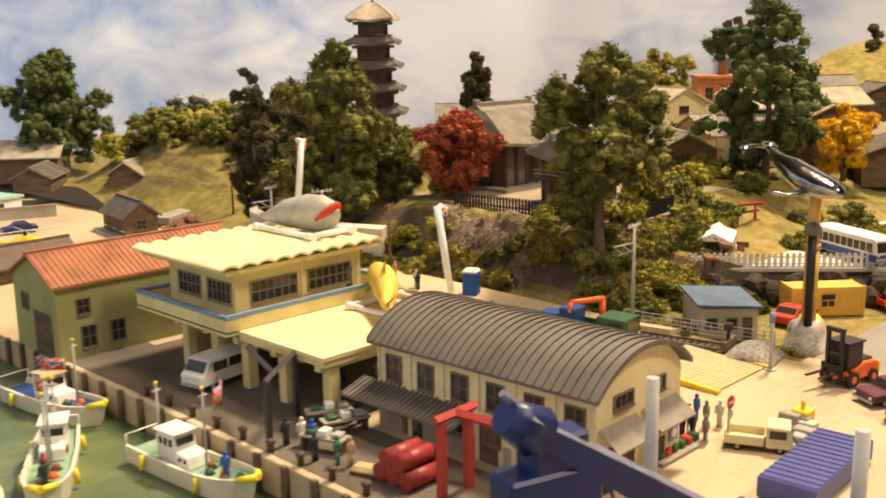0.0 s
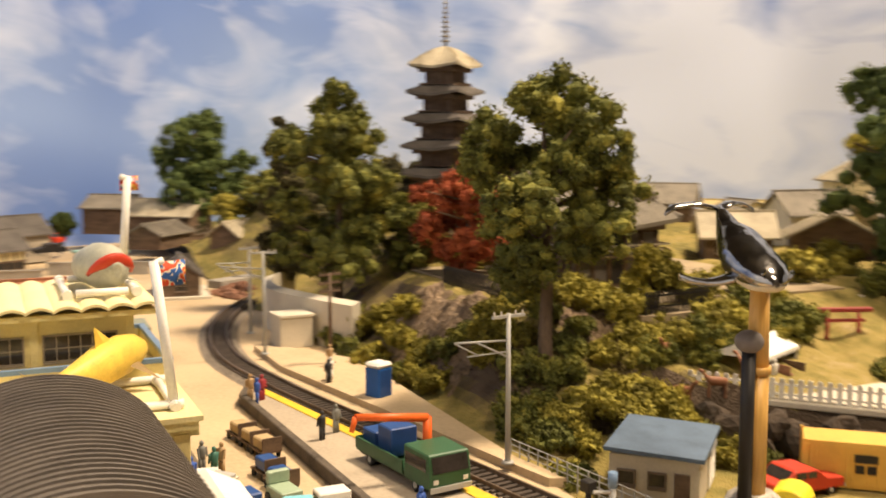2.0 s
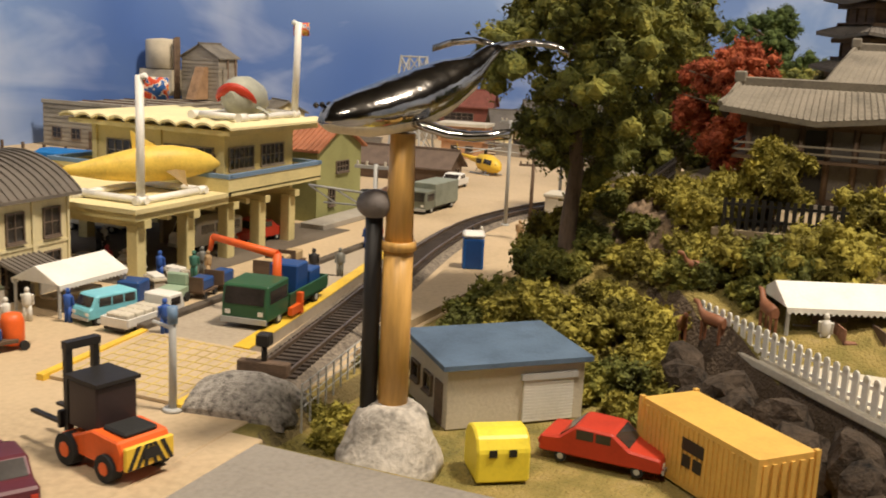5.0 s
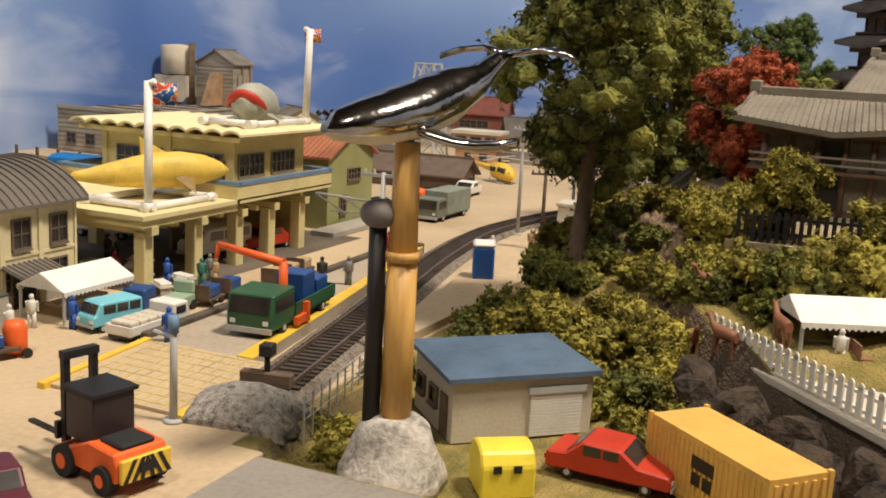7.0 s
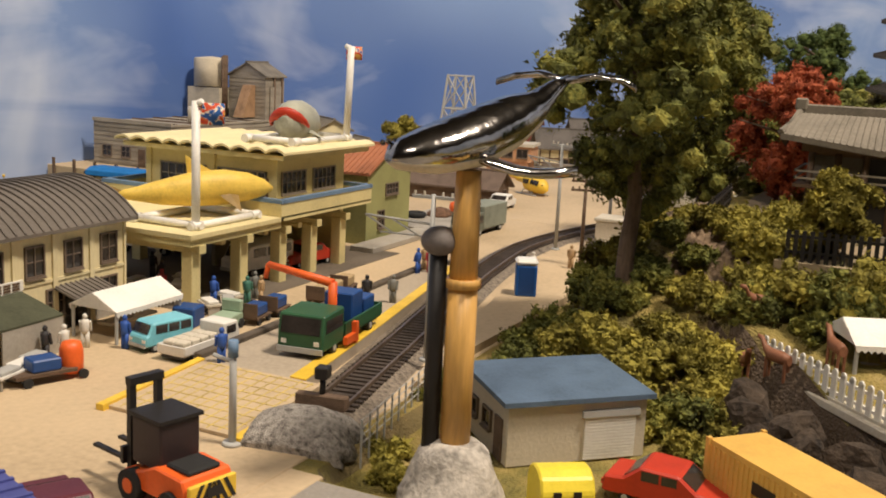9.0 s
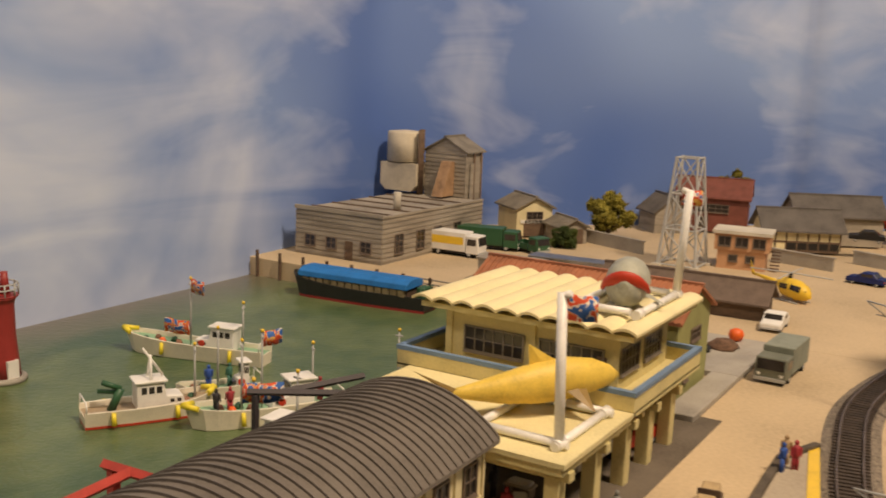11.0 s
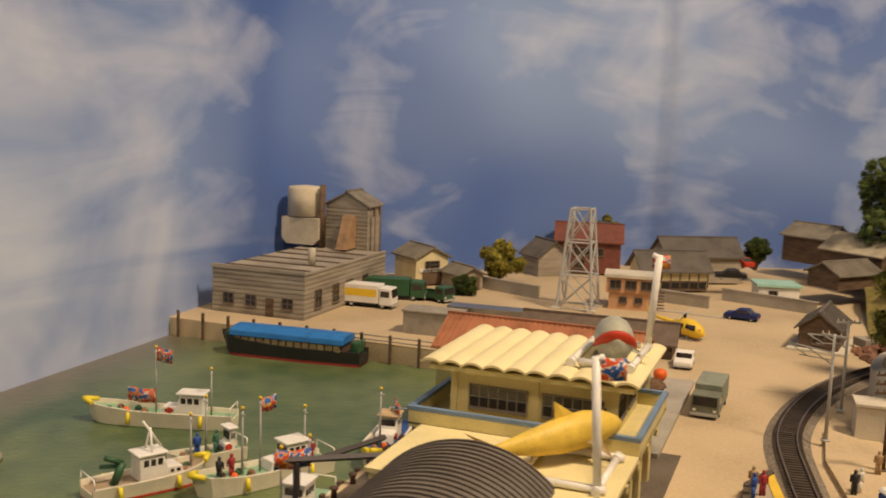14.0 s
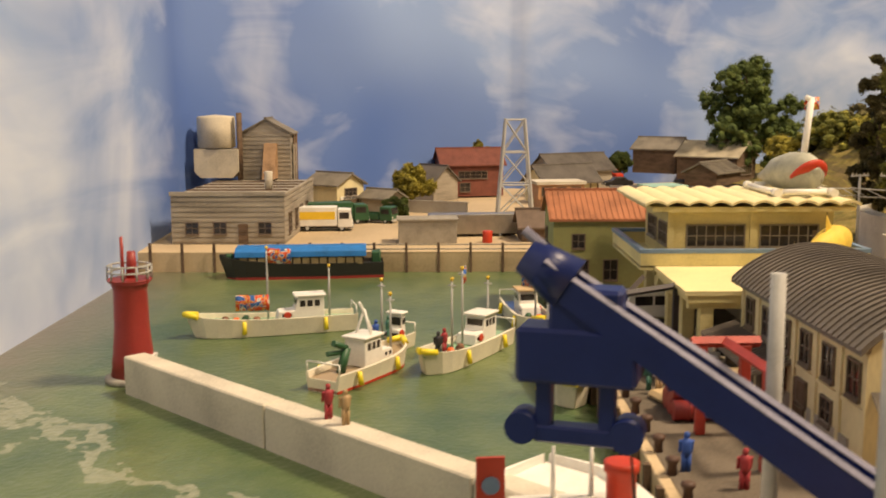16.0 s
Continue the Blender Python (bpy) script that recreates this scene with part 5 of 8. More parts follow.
def fishing_boat(x, y, turn, L, W, label, cabin=-0.1, cabin_len=0.28, deck=None, flags=(), masts=(), roof=None, band=None, fenders=True):
    b = thing("fishing_boat", x, y, -1.6, turn, label, "boat", "fishing boats")
    H = 0.62 + 0.04 * L
    bm = bmesh.new()
    loft(bm, hull_rings(L, W, H), smooth=False)
    part("hull", bm, HULL, b, "cream-white painted hull")
    bm = bmesh.new()
    rings = hull_rings(L * 0.985, W, H)
    loft(bm, [[(r[7][0], r[7][1], r[7][2] + 0.01), (r[8][0], r[8][1], r[8][2] + 0.01), (r[8][0], r[8][1], r[8][2] - 0.05), (r[7][0], r[7][1], r[7][2] - 0.05)] for r in rings], smooth=False)
    part("deck", bm, deck or MINT, b, "mint green deck")
    if band:
        bm = bmesh.new()
        loft(bm, [[(r[1][0], r[1][1] * 1.02, 0.03), (r[1][0], r[1][1] * 1.03, 0.16), (r[4][0], r[4][1] * 1.03, 0.16), (r[4][0], r[4][1] * 1.02, 0.03)] for r in hull_rings(L, W, H)], smooth=False)
        part("water_line", bm, band, b, "red painted water line")
    c0, cl, cw, d = cabin * L, cabin_len * L, W * 0.52, H - 0.25
    bm = bmesh.new()
    prism(bm, [(c0 - cl / 2, d), (c0 + cl / 2 + 0.25, d), (c0 + cl / 2 + 0.1, d + 0.55), (c0 + cl * 0.18, d + 0.6), (c0 + cl * 0.1, d + 1.35), (c0 - cl / 2, d + 1.35)], "y", -cw / 2, cw / 2)
    cab = part("wheelhouse", bm, WHITE, b, "white wheelhouse", bevel=0.04)
    part("wheelhouse_roof", B((c0 - cl / 2 - 0.12, c0 + cl * 0.1 + 0.2, -cw / 2 - 0.1, cw / 2 + 0.1, d + 1.36, d + 1.48)), roof or WHITE, cab, bevel=0.03)
    for k in range(3):
        u = c0 - cl * 0.4 + cl * 0.17 * k
        part("side_window", B((u, u + cl * 0.12, -cw / 2 - 0.012, cw / 2 + 0.012, d + 0.8, d + 1.15)), GLASS, cab)
    part("front_window", B((c0 + cl * 0.13, c0 + cl * 0.13 + 0.05, -cw * 0.4, cw * 0.4, d + 0.75, d + 1.18)), GLASS, cab)
    for k in range(2):
        part("port_light", B((c0 + cl * 0.25 + 0.35 * k, c0 + cl * 0.25 + 0.2 + 0.35 * k, -cw / 2 - 0.012, cw / 2 + 0.012, d + 0.25, d + 0.42)), GLASS, cab)
    part("life_ring", R(((c0 + cl * 0.35, cw / 2 + 0.02, d + 0.35), (c0 + cl * 0.35, cw / 2 + 0.1, d + 0.35), 0.2, 0.2, 12)), RED, cab, "red life ring")
    for mx, mh in masts:
        m = part("mast", R(((mx * L, 0, H - 0.25), (mx * L, 0, mh), 0.07, 0.05, 8), ((mx * L, -0.22, mh - 0.25), (mx * L, 0.22, mh - 0.25), 0.05, 0.05, 6)), GALV, b)
        part("mast_light", R(((mx * L, 0, mh), (mx * L, 0, mh + 0.16), 0.09, 0.09, 8)), YELLOW, m)
    for fx, fz, fw, fh, heading in flags:
        banner(b, fx * L, 0, fz, fw, fh, heading)
    if fenders:
        part("bow_fender", R(((L * 0.44, -W * 0.25, H * 1.25), (L * 0.52, 0, H * 1.38), 0.15, 0.17, 8), ((L * 0.52, 0, H * 1.38), (L * 0.44, W * 0.25, H * 1.25), 0.17, 0.15, 8)), YBRIGHT, b, "yellow foam bow fender")
        for k, u in enumerate((-0.3, 0.18)):
            for s in (-1, 1):
                part("fender", R(((u * L, s * W * 0.5, H * 0.95), (u * L, s * W * 0.54, H * 0.25), 0.11, 0.14, 8)), YBRIGHT, b, "hanging yellow fender")
    for k in range(5):
        u = 0.1 + 0.06 * k
        part("coiled_net", R(((u * L, 0.25 * (-1) ** k, H - 0.25), (u * L, 0.25 * (-1) ** k, H + 0.05), 0.3, 0.14, 7)), (MATS["brown_rubble"], GREEN, ORANGE)[k % 3], b)
    part("rail", R(((-L * 0.49, -W * 0.4, H), (-L * 0.49, -W * 0.4, H + 0.5), 0.04), ((-L * 0.49, W * 0.4, H), (-L * 0.49, W * 0.4, H + 0.5), 0.04), ((-L * 0.49, -W * 0.4, H + 0.5), (-L * 0.49, W * 0.4, H + 0.5), 0.04)), WHITE, b)
    return b


fishing_boat(26.95, 28.8, 106, 9.6, 2.1, "long white fishing boat with two banners", -0.17, 0.26, flags=[(0.03, 4.1, 1.45, 0.85, 150), (0.22, 1.4, 1.9, 0.9, 170)], masts=[(0.03, 4.9), (-0.34, 3.7)])
b2 = fishing_boat(17.6, 22.8, -30, 6.6, 2.3, "white fishing boat with a green net winch", 0.06, 0.34, deck=paint("tan_deck", (0.35, 0.26, 0.16)), masts=[(0.36, 3.6)], band=RED, fenders=True)
part("net_winch", R(((-1.9, 0, 0.6), (-1.4, 0, 1.7), 0.22), ((-1.4, 0, 1.7), (-2.3, 0.1, 2.1), 0.15), ((-1.5, 0.1, 1.5), (-2.5, 0.3, 1.6), 0.12)), GREEN, b2, "dark green net winch")
part("frame_mast", R(((0.0, -0.5, 1.9), (0.1, 0, 3.3), 0.07), ((0.0, 0.5, 1.9), (0.1, 0, 3.3), 0.07), ((-0.3, 0, 3.7), (0.7, 0, 2.2), 0.07)), WHITE, b2)
fishing_boat(20.9, 17.9, 150, 8.2, 2.2, "white fishing boat with a mint deck and a red banner", -0.18, 0.26, flags=[(0.02, 3.9, 1.35, 0.8, 200)], masts=[(0.02, 4.7), (-0.32, 3.8), (0.15, 4.3)])
fishing_boat(22.0, 22.2, 150, 4.6, 1.6, "small open white boat", -0.3, 0.12, masts=[(0.0, 3.9)], fenders=False)
fishing_boat(15.9, 13.6, 185, 8.2, 2.2, "white fishing boat with a mint deck moored at the quay", -0.12, 0.26, flags=[(0.2, 3.6, 1.8, 0.9, 130)], masts=[(0.1, 4.4), (-0.32, 3.9)])
fishing_boat(28.9, 14.0, 189, 8.0, 2.2, "white fishing boat with a blue deck moored at the quay", -0.02, 0.24, deck=BLUE, flags=[(-0.2, 2.1, 1.8, 0.7, 20)], masts=[(0.24, 4.2)], roof=mat("tan_roof", (0.5, 0.36, 0.2), 0.7))


def barge():
    b = thing("cargo_barge", 46.0, 29.9, -1.6, 95, "black cargo barge under a blue tarpaulin", "barge")
    bm = bmesh.new()
    loft(bm, hull_rings(12.4, 3.0, 1.2, 0.16, 0.5, 0.75), smooth=False)
    part("hull", bm, paint("black_hull", (0.03, 0.028, 0.026)), b, "black hull")
    bm = bmesh.new()
    loft(bm, [[(r[1][0], r[1][1] * 1.02, -0.05), (r[1][0], r[1][1] * 1.03, 0.2), (r[4][0], r[4][1] * 1.03, 0.2), (r[4][0], r[4][1] * 1.02, -0.05)] for r in hull_rings(12.4, 3.0, 1.2, 0.16, 0.5, 0.75)], smooth=False)
    part("water_line", bm, DARKRED, b, "dark red water line")
    for i in range(14):
        u = -4.6 + 0.66 * i
        for s in (-1, 1):
            part("cargo_bale", B((u, u + 0.56, s * 1.15 - 0.15, s * 1.15 + 0.15, 1.1, 1.85)), mat("straw_bale", (0.34, 0.26, 0.14), 0.9, var=0.2), b, bevel=0.04)
    part("hold", B((-4.7, 4.7, -1.0, 1.0, 0.9, 1.85)), WOOD, b)
    bm = bmesh.new()
    prism(bm, [(-1.45, 1.7), (1.45, 1.7), (1.4, 2.15), (0.7, 2.4), (-0.7, 2.4), (-1.4, 2.15)], "x", -4.9, 4.9)
    part("tarpaulin", bm, TARP, b, "bright blue tarpaulin", bevel=0.05)
    part("anchor_winch", B((-6.0, -5.3, -0.6, 0.6, 1.0, 1.9)), GREEN, b, bevel=0.08)
    part("hatch_box", B((5.2, 5.7, -0.4, 0.4, 1.3, 1.8)), GREEN, b, bevel=0.08)
    part("rail", R(*[((-5.9 + 0.0, -1.0 + k * 0.5, 1.1), (-5.9, -1.0 + k * 0.5, 1.9), 0.04) for k in range(5)], ((-5.9, -1.0, 1.9), (-5.9, 1.0, 1.9), 0.04)), GREEN, b)
    for i in range(5):
        u = -4.5 + 2.2 * i
        part("tyre_fender", R(((u, -1.52, 0.7), (u, -1.66, 0.7), 0.3, 0.3, 12)), RUBBER, b)


barge()


def lighthouse():
    t = thing("lighthouse", 16.9, 33.75, -1.6, 0, "red round harbour lighthouse on the end of the breakwater", "lighthouse")
    bm = bmesh.new()
    lathe(bm, [(1.35, 0), (1.35, 0.25), (1.1, 0.3)], 20)
    part("base", bm, GREYCON, t)
    bm = bmesh.new()
    lathe(bm, [(1.05, 0.3), (0.95, 1.2), (0.82, 2.6), (0.78, 4.4), (0.85, 4.7), (1.0, 4.85)], 20)
    part("tower", bm, DARKRED, t, "glossy dark red tower")
    part("door", B((-0.35, 0.35, -1.06, -0.7, 0.3, 1.3)), WHITE, t)
    bm = bmesh.new()
    lathe(bm, [(1.0, 4.85), (1.05, 4.95)], 20)
    g_ = part("gallery", bm, DARKRED, t)
    for k in range(10):
        a = 2 * math.pi * k / 10
        part("baluster", R(((math.cos(a), math.sin(a), 4.95), (math.cos(a), math.sin(a), 5.6), 0.05)), GALV, g_)
    for z in (5.3, 5.6):
        part("rail", R(*[((math.cos(a), math.sin(a), z), (math.cos(b), math.sin(b), z), 0.045) for a, b in ((2 * math.pi * k / 10, 2 * math.pi * (k + 1) / 10) for k in range(10))]), GALV, g_)
    part("lantern", R(((0.35, 0, 4.95), (0.35, 0, 6.2), 0.3, 0.2, 10), ((-0.35, 0.2, 4.95), (-0.35, 0.2, 7.0), 0.1, 0.08, 8)), DARKRED, t)


lighthouse()


def breakwater():
    """A straight concrete wall in three cast lengths."""
    p, q = Vector((15.1, 33.15, 0)), Vector((-7.5, 9.8, 0))
    d = (q - p)
    turn = math.degrees(math.atan2(d.y, d.x))
    w = thing("breakwater", p.x, p.y, -1.6, turn, "pale grey concrete breakwater wall cast in lengths", "breakwater")
    L = d.length / 3
    for k in range(3):
        part("wall_length", B((k * L + 0.04, (k + 1) * L - 0.04, -0.55, 0.55, -0.4, 1.75)), PALECON, w, bevel=0.06)


breakwater()


# ---- railway: track, platforms, yard step ----
def smooth_line(pts, n=12):
    """A Catmull-Rom line through plan points."""
    out = []
    p = [pts[0]] + list(pts) + [pts[-1]]
    for a, b, c, d in zip(p, p[1:], p[2:], p[3:]):
        for k in range(n):
            t = k / n
            out.append(tuple(0.5 * (2 * b[i] + (c[i] - a[i]) * t + (2 * a[i] - 5 * b[i] + 4 * c[i] - d[i]) * t * t + (3 * b[i] - a[i] - 3 * c[i] + d[i]) * t ** 3) for i in (0, 1)))
    return out + [tuple(pts[-1])]


def along(line, spacing):
    """Points at even spacing along a line, with the heading in degrees."""
    out, left = [], 0.0
    for (x0, y0), (x1, y1) in zip(line, line[1:]):
        seg = math.hypot(x1 - x0, y1 - y0)
        while left < seg:
            t = left / seg
            out.append((x0 + (x1 - x0) * t, y0 + (y1 - y0) * t, math.degrees(math.atan2(y1 - y0, x1 - x0))))
            left += spacing
        left -= seg
    return out


def ribbon(bm, line, profile):
    """Draws a cross section of (offset to the left, z) along a plan line."""
    rings = []
    for i, (x, y) in enumerate(line):
        a, b = line[max(0, i - 1)], line[min(len(line) - 1, i + 1)]
        d = Vector((b[0] - a[0], b[1] - a[1])).normalized()
        rings.append([(x - d.y * o, y + d.x * o, z) for o, z in profile])
    loft(bm, rings, smooth=False)


TRACK = smooth_line([(5.0, -14.0), (9.6, -13.1), (14.4, -12.15), (22, -10.6), (29.2, -9.3), (38, -8.5), (48, -10.2), (57, -14.0), (64, -19.5), (69, -27), (71, -36)])
track = thing("railway_track", 0, 0, 0, 0, "single curved railway track on grey ballast", "track")
bm = bmesh.new()
ribbon(bm, TRACK, [(-1.35, 0.0), (1.35, 0.0), (0.85, 0.17), (-0.85, 0.17)])
part("ballast_bed", bm, BALLAST, track, "grey ballast shoulder")
for off in (-0.55, 0.55):
    bm = bmesh.new()
    ribbon(bm, TRACK, [(off - 0.05, 0.25), (off + 0.05, 0.25), (off + 0.045, 0.40), (off - 0.045, 0.40)])
    part("rail", bm, RAIL, track, "worn steel rail")
sleeper = mesh_of(B((-0.11, 0.11, -0.85, 0.85, 0.15, 0.26)), "sleeper", SLEEPER)
for x, y, a in along(TRACK, 0.42)[2:290]:
    s = new("sleeper", sleeper)
    s.parent = track
    s.matrix_local = place(x, y, 0, a)
buf = thing("buffer_stop", 5.2, -13.95, 0.17, 11, "dark timber buffer stop at the end of the track", "buffer stop")
part("beam", B((-0.2, 0.15, -0.85, 0.85, 0.25, 0.7)), WOOD, buf, bevel=0.04)
part("post", R(((0.0, 0.0, 0.6), (0.0, 0.0, 1.3), 0.1)), BLACK, buf)
part("lamp_box", B((-0.22, 0.22, -0.22, 0.22, 1.2, 1.6)), BLACK, buf, bevel=0.04)
bm = bmesh.new()
rings = []
for i in range(9):
    u = -2.9 + 2.9 * i / 8
    k = math.sin(math.pi * min(1, (i + 0.6) / 9))
    rings.append([(u, -1.9 + 0.12 * math.sin(i * 2.0), -0.2), (u, -1.2, 0.75 * k), (u, -0.4, 0.95 * k), (u, 0.5, 0.9 * k), (u, 1.3, 0.6 * k), (u, 1.7, -0.2)])
loft(bm, rings)
solo("gravel_mound", bm, mat("loose_grey_gravel", (0.36, 0.33, 0.29), 0.95, var=0.4, scale=5, fine=18, bump=0.9), 5.2, -13.9, 0.0, 10, "heap of loose grey gravel at the end of the track", "gravel heap")

# the raised loading platform between the yard step and the track
bm = bmesh.new()
prism(bm, [(7.1, -7.7), (26.5, -7.0), (29.0, -8.0), (15.2, -10.65), (7.1, -12.1)], "z", 0, 0.42)
structure("pavement_platform", bm, mat("platform_concrete", (0.40, 0.335, 0.25), 0.85, var=0.13, scale=0.2, fine=5, bump=0.15), "grey-brown raised loading platform")
curb = thing("platform_kerb", 0, 0, 0, 0, "dark stained concrete kerb along the loading platform", "kerb")
line = [(7.1, -7.55), (26.5, -6.85), (29.1, -7.9)]
for p, q in zip(line, line[1:]):
    d = Vector((q[0] - p[0], q[1] - p[1]))
    k = part("kerb_length", B((0, d.length, -0.16, 0.22, 0, 0.62)), mat("dark_kerb", (0.10, 0.08, 0.06), 0.85, var=0.25), curb, bevel=0.04)
    k.matrix_local = place(p[0], p[1], 0, math.degrees(math.atan2(d.y, d.x)))
bm = bmesh.new()
prism(bm, [(7.1, -11.45), (15.2, -10.1), (28.8, -7.55), (29.0, -8.0), (15.2, -10.65), (7.1, -12.1)], "z", 0.424, 0.47)
solo("safety_line", bm, YELLOW, 0, 0, 0, 0, "yellow painted safety line along the platform edge", "safety line")
ramp = thing("loading_ramp", 2.4, -10.35, 0, 0, "gridded concrete loading ramp with yellow edges", "ramp")
bm = bmesh.new()
prism(bm, [(0, 0.02), (4.7, 0.0), (4.7, 0.42), (0, 0.12)], "y", -2.4, 2.5)
deck = part("ramp_deck", bm, CONCRETE, ramp)
GROOVE = mat("yellow_grid_line", (0.55, 0.42, 0.12), 0.8, var=0.2)
for i in range(9):
    u = 0.3 + 0.52 * i
    z = 0.125 + 0.3 * u / 4.7
    part("grid_line", B((u, u + 0.05, -2.2, 2.2, z - 0.02, z + 0.012)), GROOVE, deck)
for j in range(11):
    v = -2.1 + 0.42 * j
    bm = bmesh.new()
    prism(bm, [(0.1, 0.12), (4.6, 0.40), (4.6, 0.428), (0.1, 0.140)], "y", v, v + 0.045)
    part("grid_line", bm, GROOVE, deck)
for ya, yb in ((-2.75, -2.4), (2.5, 2.8)):
    bm = bmesh.new()
    x1 = 4.7 if ya > 0 else 2.2
    prism(bm, [(-0.25, 0.0), (x1, 0.0), (x1, 0.16 + 0.32 * x1 / 4.7), (-0.25, 0.2)], "y", ya, yb)
    part("yellow_edge", bm, YELLOW, ramp, "yellow painted ramp edge")

# the far platform with its rail, poles and cabin
bm = bmesh.new()
prism(bm, [(9.2, -15.6), (12.5, -15.0), (33, -15.4), (38, -12.5), (39.5, -10.6), (33, -10.6), (22, -12.6), (12, -14.4), (9.5, -14.9)], "z", -1.0, 0.34)
structure("pavement_far_platform", bm, CONCRETE, "sand-coloured platform on the hill side of the track")
rail_fence = thing("wire_fence", 0, 0, 0, 0, "thin grey wire railing along the platform", "fence")
for i in range(16):
    x = 3.6 + i * 0.62
    y = -16.3 + 0.085 * i
    part("post", R(((x, y, -0.7), (x, y, 1.0), 0.035, 0.035, 5)), GALV, rail_fence)
for z in (0.25, 0.5, 0.75, 0.98):
    part("wire", R(((3.6, -16.3, z), (12.9, -15.03, z), 0.022, 0.022, 4)), GALV, rail_fence)


def utility_pole(x, y, z, turn, H, label, arms=1, material=None, gantry=False):
    p = thing("utility_pole", x, y, z, turn, label, "pole")
    m = material or WOODGREY
    part("pole", R(((0, 0, 0), (0, 0, H), 0.12, 0.085, 8)), m, p)
    part("base", R(((0, 0, 0), (0, 0, 0.1), 0.28, 0.24, 10)), m, p)
    for k in range(arms):
        z1 = H - 0.1 - 0.5 * k
        arm = part("cross_arm", B((-0.06, 0.06, -0.8, 0.8, z1 - 0.07, z1 + 0.05)), m, p)
        for y1 in (-0.7, -0.35, 0.35, 0.7):
            part("insulator", R(((0, y1, z1 + 0.05), (0, y1, z1 + 0.2), 0.05, 0.04, 6)), PALECON if arms == 1 else m, arm)
    if gantry:
        part("bracket", R(((0, 0, H - 1.1), (0, 2.6, H - 0.95), 0.045), ((0, 0, H - 1.8), (0, 1.6, H - 1.0), 0.04), ((0, 2.6, H - 0.95), (0, 1.5, H - 1.55), 0.035), ((0, 0.0, H - 1.55), (0, 2.0, H - 1.55), 0.035)), m, p)
    return p


utility_pole(11.8, -14.3, 0.34, 8, 6.2, "grey catenary pole with a bracket over the track", 1, GALV, True)
utility_pole(36.7, -10.6, 0.34, -20, 6.4, "grey catenary pole beside the curve", 1, GALV, True)
utility_pole(32.6, -13.5, 0.34, 20, 5.4, "dark timber power pole with three cross arms", 3, WOOD)
utility_pole(60.5, -18.5, 0.2, 20, 6.0, "brown timber power pole beside the curve", 1, WOOD)
utility_pole(44.5, -11.6, 0.2, 20, 6.0, "grey catenary pole on the curve", 1, GALV, True)
lamp = thing("yard_post", 2.1, -12.85, 0, 0, "slim grey yard post with a blue collar", "post")
part("pole", R(((0, 0, 0), (0, 0, 3.1), 0.12, 0.1, 8)), GALV, lamp)
part("foot", R(((0, 0, 0), (0, 0, 0.1), 0.32, 0.28, 12)), GALV, lamp)
part("collar", R(((0, 0, 2.65), (0, 0, 3.15), 0.15, 0.15, 10)), BLUETRIM, lamp)
part("arm", R(((0, 0, 2.5), (0, 0.7, 2.6), 0.06, 0.06, 6)), GALV, lamp)
wc = thing("portable_toilet", 24.3, -13.4, 0.34, 25, "blue portable toilet with a white roof", "toilet")
part("cabin", B((-0.5, 0.5, -0.5, 0.5, 0, 1.5)), paint("toilet_blue", (0.02, 0.12, 0.42)), wc, bevel=0.05)
part("roof", B((-0.54, 0.54, -0.54, 0.54, 1.5, 1.78)), WHITE, wc, bevel=0.12)
part("door", B((-0.52, -0.503, -0.38, 0.38, 0.1, 1.4)), BLUE, wc)
# the concrete retaining wall and box beyond the curve
bm = bmesh.new()
ribbon(bm, smooth_line([(36.5, -16.5), (41, -14.8), (46, -13.6), (51.5, -14.8), (55, -17.5)]), [(-0.35, -0.3), (0.35, -0.3), (0.35, 3.0), (-0.35, 3.2)])
solo("retaining_wall", bm, PALECON, 0, 0, 0, 0, "curved pale concrete retaining wall behind the track", "retaining wall")
solo("relay_box", B((-1.0, 1.0, -1.1, 1.1, 0, 2.0), (-1.1, 1.1, -1.2, 1.2, 2.0, 2.2)), PALECON, 40.2, -13.3, 0.0, 4, "pale concrete relay box beside the track", "box", bevel=0.03)
bm = bmesh.new()
random.seed(11)
for k in range(90):
    a, r = random.uniform(0, 6.28), random.uniform(0, 1) ** 0.6
    c = Vector((3.6 * r * math.cos(a), 2.2 * r * math.sin(a), 0.9 * (1 - r)))
    bmesh.ops.create_icosphere(bm, subdivisions=1, radius=random.uniform(0.3, 0.7), matrix=Matrix.Translation(c) @ Matrix.Rotation(random.uniform(0, 3), 4, (1, 0.4, 0.2)) @ Matrix.Diagonal((1, 0.7, 0.6, 1)))
tagged(solo("rubble_heap", bm, BROWN, 63.5, -15.3, 0, 0, "heap of red-brown rubble beside the curve", "rubble"), kind="stuff")
solo("station_platform", B((-9, 9, -0.9, 0.9, 0, 0.7)), GREYCON, 70, -21.0, 0.4, -58, "low grey station platform below the wooded hill", "platform", bevel=0.04)


# ---- trees and shrubs ----
def clump_templates(count=5):
    out = []
    for k in range(count):
        bm = bmesh.new()
        bmesh.ops.create_icosphere(bm, subdivisions=1, radius=1.0)
        for v in bm.verts:
            p = v.co.copy()
            d = 0.30 * noise.noise(p * 1.7 + Vector((k * 7.3, 0, 0))) + 0.22 * noise.noise(p * 4.2 + Vector((0, k * 3.1, 0))) + 0.17 * noise.noise(p * 9.5 + Vector((0, 0, k * 5.7)))
            v.co = p * (1 + d)
        verts = np.array([v.co[:] for v in bm.verts])
        bm.verts.ensure_lookup_table()
        faces = np.array([[v.index for v in f.verts] for f in bm.faces])
        bm.free()
        out.append((verts, faces))
    return out


